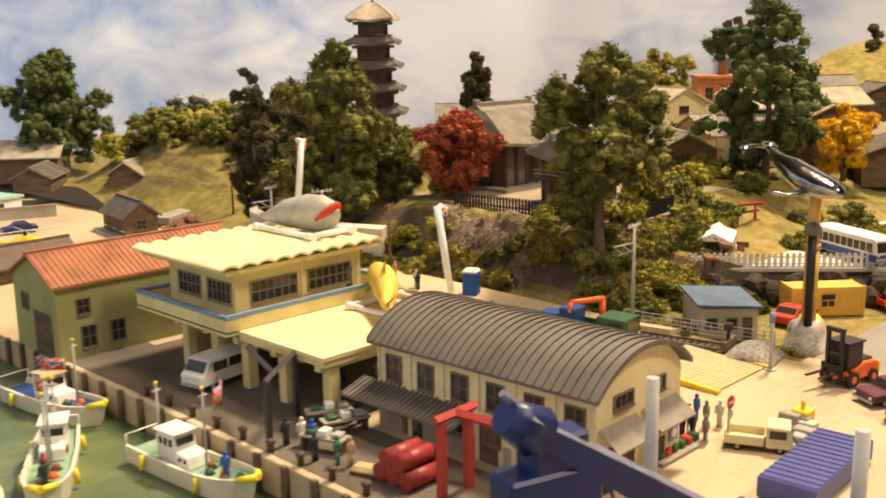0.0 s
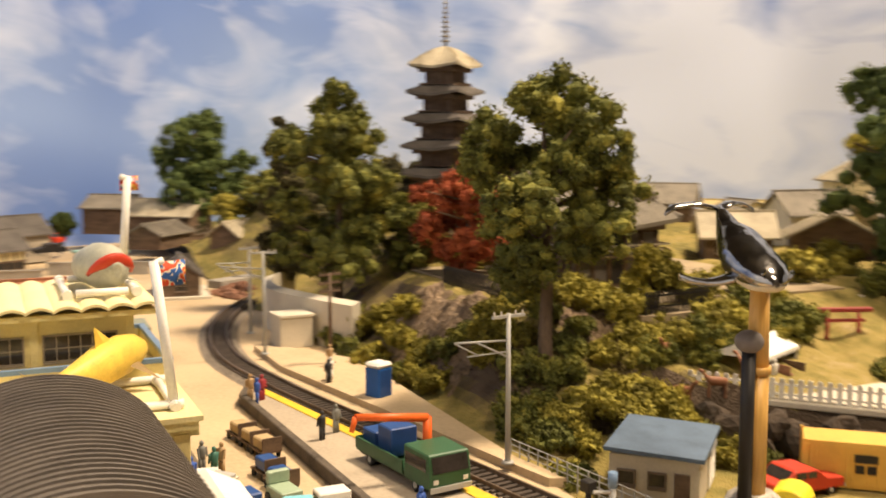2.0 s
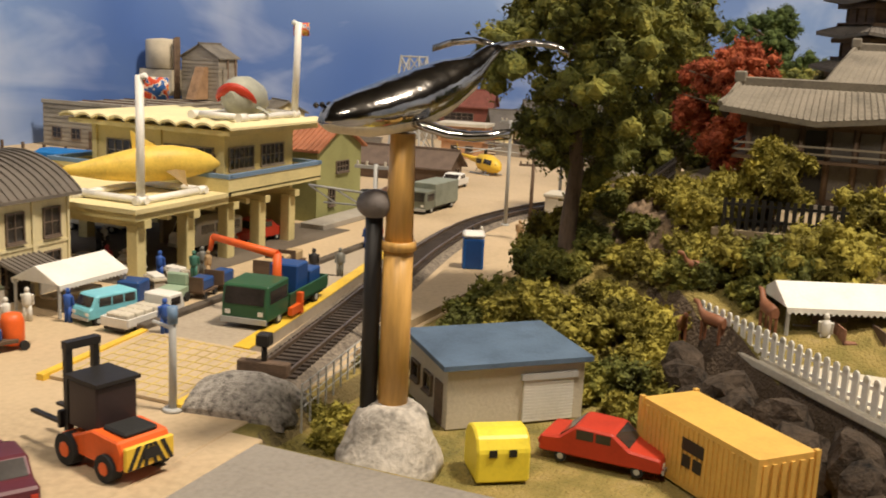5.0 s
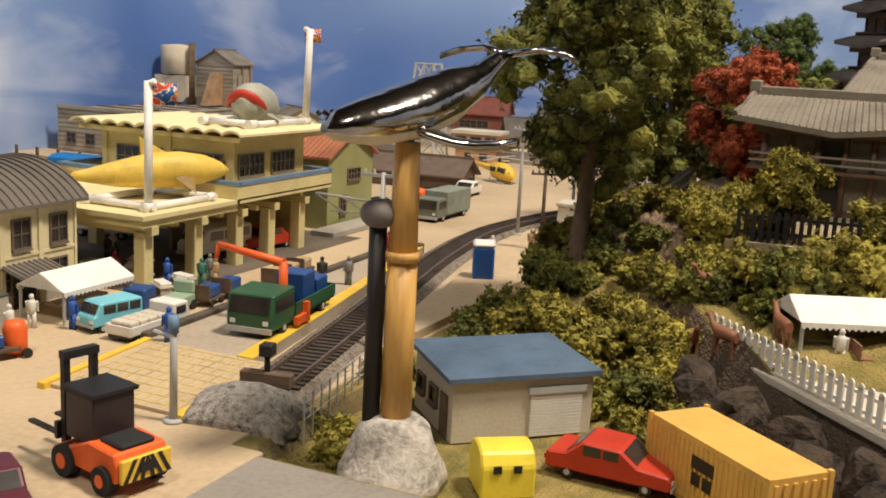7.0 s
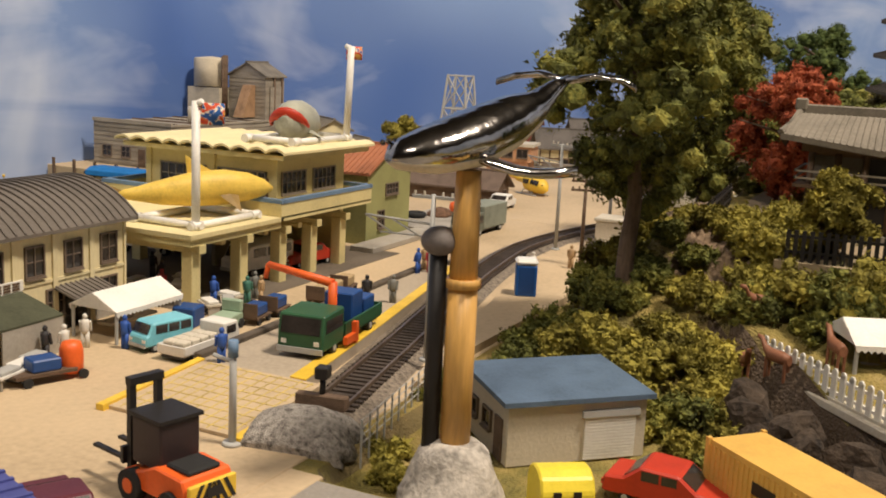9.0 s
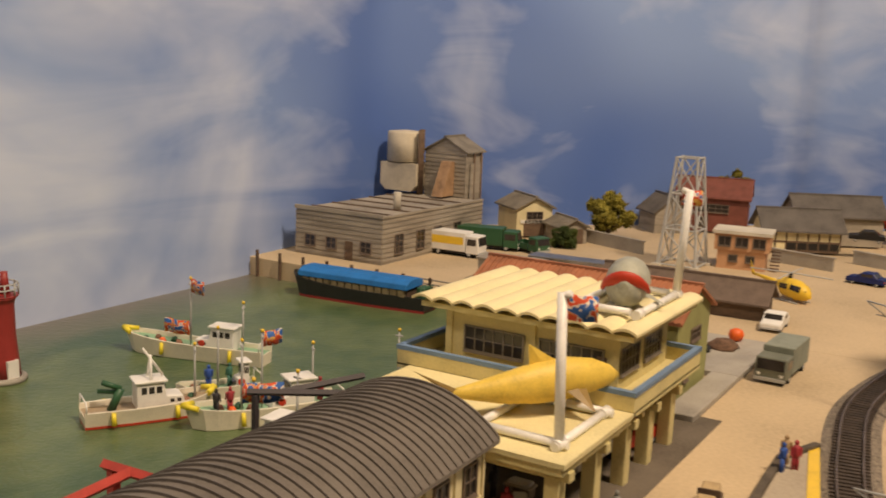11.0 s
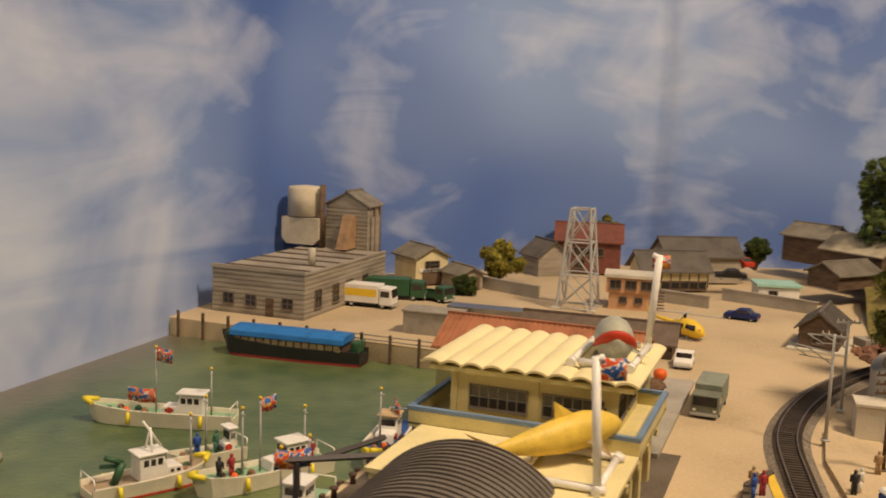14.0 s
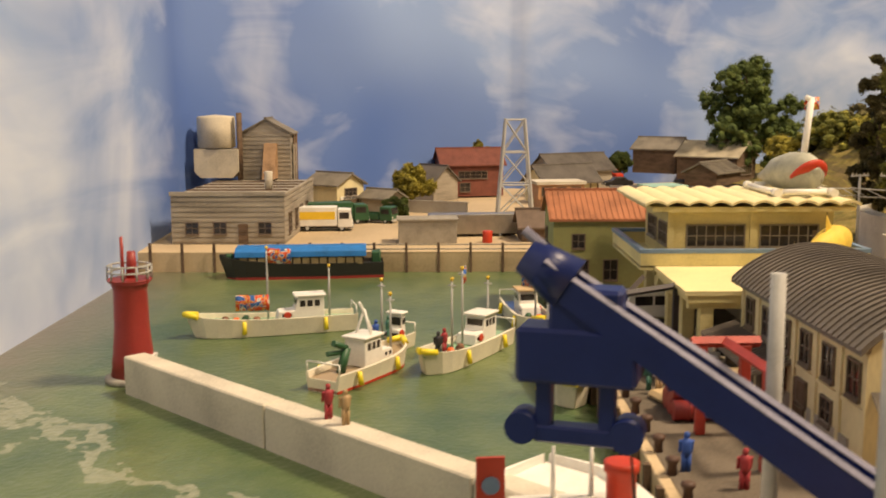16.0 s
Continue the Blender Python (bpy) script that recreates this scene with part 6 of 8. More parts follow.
CLUMPS = clump_templates()


def leaf_tufts(rng, centre, radius, count):
    """Small leaf flakes scattered over and through a clump's skin."""
    d = rng.normal(size=(count, 3))
    d /= np.linalg.norm(d, axis=1)[:, None]
    base = centre + d * radius * rng.uniform(0.72, 1.3, (count, 1))
    s = rng.uniform(0.045, 0.10, (count, 1))
    tri = base[:, None, :] + rng.normal(size=(count, 3, 3)) * s[:, None, :]
    return tri.reshape(-1, 3), np.arange(count * 3).reshape(-1, 3)


def crown_mesh(name, clumps, material, seed, squash=0.85, tufts=80):
    """clumps: (x, y, z, radius). Each has a small rough core and a coat of leaf flakes."""
    rng = np.random.default_rng(seed)
    vs, fs, n = [], [], 0
    for x, y, z, r in clumps:
        tv, tf = CLUMPS[rng.integers(len(CLUMPS))]
        a = rng.uniform(0, 6.28)
        rot = np.array([[math.cos(a), -math.sin(a), 0], [math.sin(a), math.cos(a), 0], [0, 0, 1]])
        v = (tv @ rot.T) * r * 0.86 * np.array([1, 1, squash]) * rng.uniform(0.8, 1.15, 3) + np.array([x, y, z])
        vs.append(v)
        fs.append(tf + n)
        n += len(v)
        lv, lf = leaf_tufts(rng, np.array([x, y, z]), r, tufts)
        vs.append(lv)
        fs.append(lf + n)
        n += len(lv)
    me = bpy.data.meshes.new(name)
    me.from_pydata((np.concatenate(vs) * U).tolist(), [], np.concatenate(fs).tolist())
    me.materials.append(material)
    return me


def tree(x, y, z, H, spread, material, label, seed, low=0.25, count=46, shape="round", lean=0.0, trunk=0.3, category="tree"):
    t = thing("tree", x, y, z, 0, label, category)
    rng = random.Random(seed)
    bm = bmesh.new()
    pts = [Vector((lean * k / 6 + 0.15 * rng.uniform(-1, 1), 0.15 * rng.uniform(-1, 1), H * 0.9 * k / 6 - 0.4 * (k == 0))) for k in range(7)]
    for k in range(6):
        rod(bm, pts[k], pts[k + 1], trunk * (1 - k / 7), trunk * (1 - (k + 1) / 7), 8, False)
    limbs = []
    for k in range(9):
        h = H * rng.uniform(max(0.18, low - 0.05), 0.75)
        a = rng.uniform(0, 6.28)
        r = spread * 0.42
        p = Vector((lean * h / H, 0, h))
        q = p + Vector((r * math.cos(a), r * math.sin(a), H * 0.10))
        rod(bm, p, q, trunk * 0.38, trunk * 0.12, 6, False)
        limbs.append(q)
    part("trunk", bm, BARK, t)
    clumps = []
    centres = []
    for k in range(max(9, count // 5)):
        f = (k + rng.random()) / max(9, count // 5)
        h = low + (1 - low) * f
        if shape == "round":
            env = math.sin(math.pi * min(1, 0.16 + 0.80 * f)) ** 0.7
        elif shape == "column":
            env = 0.72 + 0.28 * math.sin(math.pi * f) - 0.5 * max(0, f - 0.75) / 0.25
        else:
            env = (1 - f) ** 0.75 + 0.12
        a = k * 2.4 + rng.uniform(-0.5, 0.5)
        rr = spread / 2 * env * rng.uniform(0.3, 0.86)
        centres.append((lean * h + rr * math.cos(a), rr * math.sin(a), H * h - 0.05 * H, spread * rng.uniform(0.14, 0.25) * (0.6 + 0.5 * env)))
    for q in limbs[:5]:
        centres.append((q.x, q.y, max(q.z, H * low), spread * 0.15))
    # every bough carries many small tufts of foliage over its own rounded skin
    for cx, cy, cz, cr in centres:
        for k in range(26):
            v = Vector((rng.gauss(0, 1), rng.gauss(0, 1), rng.gauss(0.25, 0.9))).normalized()
            r = cr * rng.uniform(0.55, 1.0)
            clumps.append((cx + v.x * r, cy + v.y * r, cz + v.z * r * 0.85, cr * rng.uniform(0.22, 0.38)))
    ob = new("crown", crown_mesh("crown", clumps, material, seed))
    ob.parent = t
    return t


tree(18.3, -19.8, 1.7, 15.4, 7.7, LEAF, "tall dark green tree with a forked brown trunk", 3, 0.36, 84, "column", 0.2, 0.42)
tree(43.6, -17.8, 1.2, 16.3, 8.8, LEAF, "tall broad dark green tree beside the track", 5, 0.24, 90, "column", 0.0, 0.42)
tree(54.4, -17.0, 0.6, 15.2, 4.2, LEAFBROWN, "slim dark conifer beside the curve", 8, 0.12, 100, "column")
tree(46.8, -38.5, 8.0, 8.2, 2.9, LEAFBROWN, "slim dark conifer behind the temple", 9, 0.08, 110, "column")
tree(21.2, -48.6, 2.0, 19.6, 10.6, LEAFDARK, "tall open deep-green pine on the terrace", 12, 0.24, 64, "round", -0.3, 0.45)
tree(98.5, -19.0, 2.0, 14.8, 11.6, LEAFDARK, "broad deep-green tree behind the farmhouses", 14, 0.14, 110, "cone", 0.0, 0.5)
tree(54.0, -82.0, 6.0, 9.5, 9.0, LEAFYEL, "olive round tree in front of the town", 15, 0.2, 40)
tree(35.0, -23.6, 4.6, 6.8, 6.4, LEAFRED, "red maple in the temple yard", 17, 0.22, 44)
tree(20.0, -27.2, 4.5, 3.2, 3.0, LEAFYEL, "small clipped green tree in front of the gate", 18, 0.2, 26)
tree(80.5, 23.0, 0, 4.8, 5.0, LEAFYEL, "olive round tree behind the yard wall", 19, 0.25, 30)
tree(98.5, 15.0, 0, 6.6, 4.0, LEAFYEL, "olive tree behind the red house", 20, 0.3, 24)
tree(72.0, 24.2, 0, 1.9, 2.2, LEAFDARK, "small dark shrub beside the garage", 21, 0.1, 14, category="shrub")
tree(17.1, -56, 4.5, 6.6, 5.0, LEAFGOLD, "golden yellow tree in the town", 22, 0.2, 26)
tree(99, -3.0, 1.8, 3.4, 3.0, LEAFDARK, "small green tree beside the farmhouse", 23, 0.15, 18)
tree(42.0, -22.5, 4.2, 5.5, 5.0, LEAF, "dark green tree on the temple slope", 24, 0.1, 30)
tree(63, -30, 6.0, 5.6, 8.0, LEAFBROWN, "dark round tree on the wooded hill", 25, 0.05, 40)
tree(62, -118, 9.0, 12.0, 5.0, LEAFBROWN, "brown-green conifer on the far hill", 27, 0.1, 26, "cone")
tree(40, -118, 9.0, 10.0, 5.0, LEAFBROWN, "brown-green conifer on the far hill", 28, 0.1, 26, "cone")


def shrub(x, y, size, material, seed, label, height=0.75):
    rng = random.Random(seed)
    cl = []
    for k in range(5):
        a, r = rng.uniform(0, 6.28), size * 0.5 * rng.random() ** 0.5
        cx, cy, cz, cr = r * math.cos(a), r * math.sin(a), size * height * (0.6 - 0.4 * r / size) * rng.uniform(0.6, 1.2), size * rng.uniform(0.42, 0.6)
        for q in range(16):
            v = Vector((rng.gauss(0, 1), rng.gauss(0, 1), rng.gauss(0.3, 0.8))).normalized()
            rr = cr * rng.uniform(0.6, 1.0)
            cl.append((cx + v.x * rr, cy + v.y * rr, cz + v.z * rr * 0.85, cr * rng.uniform(0.2, 0.34)))
    ob = new("shrub", crown_mesh("shrub", cl, material, seed, 0.85, 46))
    ob.matrix_world = place(x, y, land(x, y) - 0.1)
    return tagged(ob, label, "shrub", "shrubs on the hillside")


random.seed(31)
spots = []
for k in range(900):
    x, y = random.uniform(3.5, 45), random.uniform(-27.5, -15.8)
    zone = (8.5 < x < 14 and y > -19.5 and y < -15.9) or (10.2 < x < 17.5 and -25.5 < y < -17) or (14 < x < 24 and -25.5 < y < -16.6 and not (17 < x < 22 and y > -18.4)) or (3.2 < x < 6 and -17.6 < y < -16.4) \
        or (30 < x < 42 and y > -18.5) or (24 < x < 32 and -18.2 < y < -16.2)
    if not zone or (5.4 < x < 13.2 and -23.6 < y < -16.8 and abs((x - 9.2) * 0.76 + (y + 20.0) * 0.65) < 2.9 and abs((x - 9.2) * 0.65 - (y + 20.0) * 0.76) < 2.9):
        continue
    if any(math.hypot(x - a, y - b) < 1.35 for a, b in spots):
        continue
    spots.append((x, y))
for k, (x, y) in enumerate(spots[:85]):
    big = random.uniform(1.0, 1.9)
    shrub(x, y, big if x > 8 else 0.9, (LEAFYEL, LEAFYEL, LEAF)[k % 3], 100 + k, ("olive clump of flock foliage on the slope", "olive clump of flock foliage on the slope", "dark green clump of flock foliage on the slope")[k % 3])
for k, (x, y, s) in enumerate([(56, -24, 2.6), (60, -24.5, 2.8), (66, -26, 3.0), (70, -29, 2.8), (76, -28, 2.8), (55, -29, 2.8), (72, -33, 3), (82, -30, 3), (86, -26, 2.6), (66, -35, 3), (58, -36, 3), (78, -38, 3), (52, -24, 2.2), (90, -30, 3), (84, -22, 2),
                               (44, -24, 2.0), (45, -27, 2.0), (43, -30, 1.6), (38, -24.5, 1.8)]):
    shrub(x, y, s, (LEAFYEL, LEAF, LEAFBROWN)[k % 3], 300 + k, "clump of flock foliage on the wooded hill")
for k, (x, y) in enumerate([(27, -38), (22, -36), (24, -41), (19, -33), (21, -31), (12, -46), (9, -45), (20, -44), (26, -45), (30, -44), (5, -47), (17.5, -34.5), (16, -32.5), (14.5, -44), (0, -46), (12, -36.5)]):
    shrub(x, y, 1.5 + 0.6 * (k % 3), (LEAFYEL, LEAF)[k % 2], 340 + k, "clump of flock foliage behind the terrace")

for k, (x, y, s) in enumerate([(62, -28, 4.2), (66, -31, 4.6), (70, -33, 4.4), (58, -31, 4.0), (74, -31, 4.2), (60, -35, 4.4), (68, -27, 3.6), (78, -34, 4.6), (55, -26, 3.4), (82, -27, 5.0), (80, -23.5, 4.6), (78, -27.5, 5.0), (76, -31, 5.0), (74, -25, 3.6), (84, -20.5, 3.8), (72, -28.5, 4.6), (86, -25, 4.6)]):
    shrub(x, y, s, (LEAFBROWN, LEAF, LEAFYEL)[k % 3], 380 + k, "large dark clump of flock foliage on the wooded hill")
for k, (x, y, s) in enumerate([(17.3, -26.4, 2.1), (16.9, -27.9, 2.0), (17.4, -29.4, 2.2), (17.6, -31.0, 1.8), (17.2, -33.0, 1.8), (17.6, -24.9, 1.2), (18.8, -34.0, 1.8), (15.6, -27.4, 1.0), (15.2, -24.2, 1.6), (13.0, -24.6, 1.5), (24.5, -18.6, 1.3), (27.5, -17.4, 1.4), (30.2, -17.6, 1.3), (26.2, -16.6, 1.0), (32.4, -18.8, 1.5), (22.6, -19.0, 1.4), (9.6, -25.6, 1.0)]):
    shrub(x, y, s, (LEAFYEL, LEAF, LEAFYEL)[k % 3], 420 + k, "leafy olive clump of flock foliage by the fence")


def earth_bank(x0, x1, y0, y1, seed):
    """Broken brown earth lying on the slope, sunk at its edges."""
    bm = bmesh.new()
    nx, ny = int((x1 - x0) / 0.2), int((y1 - y0) / 0.2)
    grid = []
    for i in range(nx + 1):
        row = []
        for j in range(ny + 1):
            x, y = x0 + (x1 - x0) * i / nx, y0 + (y1 - y0) * j / ny
            edge = min(i, nx - i, j, ny - j) / 5 + 0.5 * noise.noise(Vector((x, y, seed)))
            lump = 0.55 * abs(noise.noise(Vector((x * 1.1, y * 1.1, seed)))) + 0.35 * abs(noise.noise(Vector((x * 2.6, y * 2.6, seed + 5)))) + 0.14 * noise.noise(Vector((x * 6, y * 6, seed)))
            row.append(bm.verts.new((x, y, land(x, y) - 0.3 + 0.36 * min(1, max(0, edge)) + lump)))
        grid.append(row)
    for i in range(nx):
        for j in range(ny):
            bm.faces.new((grid[i][j], grid[i + 1][j], grid[i + 1][j + 1], grid[i][j + 1]))
    structure("ground_bank", bm, EARTH, "broken dark brown earth on the temple slope")


EARTH = mat("broken_earth", (0.22, 0.155, 0.10), 0.95, var=0.42, scale=0.9, fine=6, bump=0.9, second=(0.40, 0.29, 0.18))
earth_bank(18.2, 24.0, -25.3, -20.9, 1.0)
earth_bank(22.5, 34.0, -20.6, -16.6, 4.0)
rocks = []
for k in range(3):
    bm = bmesh.new()
    bmesh.ops.create_icosphere(bm, subdivisions=2, radius=1.0)
    for v in bm.verts:
        p = v.co.copy()
        v.co = p * (1 + 0.4 * noise.noise(p * 1.4 + Vector((k * 5.0, 0, 0))) + 0.2 * noise.noise(p * 3.4 + Vector((0, k * 5.0, 0))))
    rocks.append(mesh_of(bm, "rock", SOIL))
random.seed(9)
for k in range(26):
    f = k / 25
    x, y = 13.2 - 17.5 * f, -26.0 - 15.6 * f
    off = 0.5 + 0.35 * (k % 3)
    ob = new("rock", rocks[k % 3])
    ob.matrix_world = place(x - 0.667 * off, y + 0.745 * off, 0.55 - 0.42 * (k % 3), random.uniform(0, 360)) @ Matrix.Diagonal((0.95, 0.7, 0.75 + 0.2 * random.random(), 1))
    tagged(ob, "dark brown rock in the face under the terrace", "rock", "rocks under the terrace")


# ---- pagoda and temple ----
def hip_roof(bm, hx, hy, eave, top, tx=0.15, ty=0.15, lift=0.3, thick=0.16, ribs=0):
    """A concave tiled roof over a rectangle, its corners turned up."""
    n = 8
    for sgn in (0, 1):
        rings = []
        for i in range(n + 1):
            t = i / n
            k = (1 - t) ** 1.5
            z = eave + (top - eave) * (1 - k) - thick * sgn * (1 - 0.6 * t)
            x, y = tx + (hx - tx) * (1 - t), ty + (hy - ty) * (1 - t)
            up = lift * (1 - t) ** 2
            ring = []
            for cx, cy in ((-1, -1), (0, -1), (1, -1), (1, 0), (1, 1), (0, 1), (-1, 1), (-1, 0)):
                ring.append((cx * x, cy * y, z + (up if cx and cy else 0)))
            rings.append(ring)
        vs = [[bm.verts.new(p) for p in r] for r in rings]
        for a, b in zip(vs, vs[1:]):
            for i in range(8):
                bm.faces.new((a[i], a[(i + 1) % 8], b[(i + 1) % 8], b[i]))
        if sgn == 0:
            first = vs
        else:
            for i in range(8):
                bm.faces.new((first[0][i], first[0][(i + 1) % 8], vs[0][(i + 1) % 8], vs[0][i]))
    if ribs:
        def at(u, t, face):
            k = (1 - t) ** 1.5
            z = eave + (top - eave) * (1 - k)
            x, y = tx + (hx - tx) * (1 - t), ty + (hy - ty) * (1 - t)
            up = lift * (1 - t) ** 2 * abs(u)
            return {0: (u * x, -y, z + up), 1: (x, u * y, z + up), 2: (u * x, y, z + up), 3: (-x, u * y, z + up)}[face]
        for face in range(4):
            for i in range(ribs + 1):
                u = -1 + 2 * i / ribs
                for t0, t1 in ((0, 0.25), (0.25, 0.5), (0.5, 0.75), (0.75, 1.0)):
                    rod(bm, at(u, t0, face), at(u, t1, face), 0.055, 0.05, 4, False)


PAG = (52.4, -30.0, 8.1)
pag = thing("pagoda", *PAG, 38, "five-storey dark timber pagoda with tiled roofs", "pagoda")
part("plinth", B((-2.4, 2.4, -2.4, 2.4, -1.0, 0.5)), GREYCON, pag)
for k in range(5):
    z0 = 0.5 + 2.2 * k
    w = 1.65 - 0.13 * k
    e = 2.9 - 0.17 * k
    st = part("storey", B((-w, w, -w, w, z0, z0 + 2.15)), WOOD, pag)
    for s in (-1, 1):
        for u in (-w, -w / 3, w / 3, w):
            part("post", R(((u, s * (w + 0.03), z0), (u, s * (w + 0.03), z0 + 1.7), 0.09, 0.09, 6)), WOOD, st)
            part("post", R(((s * (w + 0.03), u, z0), (s * (w + 0.03), u, z0 + 1.7), 0.09, 0.09, 6)), WOOD, st)
    if k:
        part("balustrade", B((-w - 0.45, w + 0.45, -w - 0.45, -w - 0.37, z0 + 0.55, z0 + 0.65), (-w - 0.45, w + 0.45, w + 0.37, w + 0.45, z0 + 0.55, z0 + 0.65), (-w - 0.45, -w - 0.37, -w - 0.45, w + 0.45, z0 + 0.4, z0 + 0.65), (w + 0.37, w + 0.45, -w - 0.45, w + 0.45, z0 + 0.4, z0 + 0.65)), WOOD, st)
    part("bracket_tier", B((-w - 0.5, w + 0.5, -w - 0.5, w + 0.5, z0 + 1.55, z0 + 1.85)), WOOD, st)
    bm = bmesh.new()
    top = z0 + 3.6 if k == 4 else z0 + 2.75
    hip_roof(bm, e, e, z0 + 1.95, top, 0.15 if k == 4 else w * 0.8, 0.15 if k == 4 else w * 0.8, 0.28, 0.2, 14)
    # lit copy of the tile on the top roof, dark copy on those below
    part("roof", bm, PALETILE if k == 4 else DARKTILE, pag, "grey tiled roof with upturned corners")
bm = bmesh.new()
rod(bm, (0, 0, 12.7), (0, 0, 17.5), 0.12, 0.05, 8)
for i in range(9):
    rod(bm, (0, 0, 13.3 + 0.38 * i), (0, 0, 13.4 + 0.38 * i), 0.34 - 0.02 * i, 0.34 - 0.02 * i, 10)
part("finial", bm, mat("bronze_finial", (0.20, 0.17, 0.11), 0.5, metal=0.6), pag, "ringed bronze finial")


def hall(x, y, z, turn, hx, hy, wall_h, eave, ridge, label, ridge_half, storeys=1):
    """A timber hall with a hip-and-gable roof, its ridge along its own x."""
    h = thing("temple_hall", x, y, z, turn, label, "temple")
    part("plinth", B((-hx * 0.9, hx * 0.9, -hy * 0.9, hy * 0.9, -1.0, 0.35)), GREYCON, h)
    bx_, by_ = hx * 0.68, hy * 0.66
    part("wall", B((-bx_, bx_, -by_, by_, 0.35, wall_h)), WOOD, h)
    for i in range(6):
        u = -bx_ + 2 * bx_ * i / 5
        for s in (-1, 1):
            part("post", R(((u, s * (by_ + 0.06), 0.35), (u, s * (by_ + 0.06), wall_h), 0.13, 0.13, 8)), WOOD, h)
    for s in (-1, 1):
        for i in range(1, 4):
            v = -by_ + 2 * by_ * i / 4
            part("post", R(((s * (bx_ + 0.06), v, 0.35), (s * (bx_ + 0.06), v, wall_h), 0.13, 0.13, 8)), WOOD, h)
    for i in range(5):
        u = -bx_ + 2 * bx_ * (i + 0.5) / 5
        part("lattice_panel", B((u - 0.4, u + 0.4, -by_ - 0.05, -by_ - 0.01, 0.6, wall_h - 0.6)), BLACK if i == 2 else DARKTILE, h)
        part("lattice_panel", B((u - 0.4, u + 0.4, by_ + 0.01, by_ + 0.05, 0.6, wall_h - 0.6)), BLACK if i == 2 else DARKTILE, h)
    if storeys == 2:
        zz = wall_h * 0.52
        for a in ((-bx_ - 0.6, bx_ + 0.6, -by_ - 0.6, by_ + 0.6, zz, zz + 0.14), ):
            part("gallery_floor", B(a), WOOD, h)
        for r0 in (0.35, 0.65):
            part("gallery_rail", B((-bx_ - 0.6, bx_ + 0.6, -by_ - 0.6, -by_ - 0.52, zz + r0, zz + r0 + 0.08), (-bx_ - 0.6, bx_ + 0.6, by_ + 0.52, by_ + 0.6, zz + r0, zz + r0 + 0.08), (-bx_ - 0.6, -bx_ - 0.52, -by_ - 0.6, by_ + 0.6, zz + r0, zz + r0 + 0.08), (bx_ + 0.52, bx_ + 0.6, -by_ - 0.6, by_ + 0.6, zz + r0, zz + r0 + 0.08)), WOODGREY, h)
    part("bracket_tier", B((-bx_ - 0.4, bx_ + 0.4, -by_ - 0.4, by_ + 0.4, wall_h - 0.45, wall_h - 0.05)), WOOD, h)
    bm = bmesh.new()
    hip_roof(bm, hx, hy, eave, ridge, ridge_half, 0.12, 0.45, 0.24, 30)
    roof = part("roof", bm, TILE, h, "grey tiled roof with upturned corners")
    part("ridge_cap", B((-ridge_half - 0.15, ridge_half + 0.15, -0.2, 0.2, ridge - 0.05, ridge + 0.38)), TILE, roof, bevel=0.05)
    for s in (-1, 1):
        part("ridge_end", B((s * ridge_half - 0.25, s * ridge_half + 0.25, -0.26, 0.26, ridge + 0.1, ridge + 0.62)), TILE, roof, bevel=0.06)
        for q in (-1, 1):
            part("hip_cap", R(((s * ridge_half, 0, ridge + 0.12), (s * (ridge_half + (hx - ridge_half) * 0.5), q * hy * 0.5, eave + (ridge - eave) * 0.62), 0.16, 0.15, 6), ((s * (ridge_half + (hx - ridge_half) * 0.5), q * hy * 0.5, eave + (ridge - eave) * 0.62), (s * hx, q * hy, eave + 0.5), 0.15, 0.14, 6)), TILE, roof)
    return h


hall(38.3, -32.7, 4.6, 90, 5.2, 5.0, 4.3, 3.9, 7.1, "large dark timber temple hall with a sweeping tiled roof", 3.5)
hall(26.5, -28.4, 4.6, 90, 4.0, 2.2, 4.1, 3.9, 5.2, "two-storey dark timber temple gate with a tiled roof", 3.5, 2)


def picket_fence(x0, y0, x1, y1, z, H, gap, material, label, round_top=False):
    d = Vector((x1 - x0, y1 - y0))
    f = thing("picket_fence", x0, y0, z, math.degrees(math.atan2(d.y, d.x)), label, "fence")
    L = d.length
    for r in (0.3, 0.75):
        part("rail", B((0, L, -0.04, 0.04, H * r - 0.05, H * r + 0.05)), material, f)
    bm = B((-gap * 0.28, gap * 0.28, -0.09, -0.03, 0, H * 0.93))
    if round_top:
        rod(bm, (0, -0.09, H * 0.93), (0, -0.03, H * 0.93), gap * 0.28, gap * 0.28, 10)
    me = mesh_of(bm, "picket", material)
    for i in range(int(L / gap) + 1):
        p = new("picket", me)
        p.parent = f
        p.matrix_local = place(i * gap, 0)
    return f


picket_fence(33.2, -21.2, 22.0, -21.9, 4.55, 1.25, 0.3, BLACK, "black timber picket fence round the temple yard")
picket_fence(18.5, -25.8, 19.0, -30.2, 4.53, 1.3, 0.28, BLACK, "black timber picket fence beside the gate")
picket_fence(14.9, -25.9, 4.8, -34.6, 1.4, 1.05, 0.42, WHITE, "white round-topped picket fence on the terrace edge", True)
picket_fence(4.6, -34.8, -6.0, -44.0, 1.4, 1.05, 0.42, WHITE, "white round-topped picket fence on the terrace edge", True)
solo("terrace_kerb", B((0, 25, -0.3, 0.3, -0.25, 0.06)), PALECON, 15.2, -25.65, 1.4, -139.3, "pale concrete kerb under the picket fence", "kerb", bevel=0.05)
torii = thing("torii_gate", 17.0, -37.8, 1.6, 70, "small red torii gate", "gate")
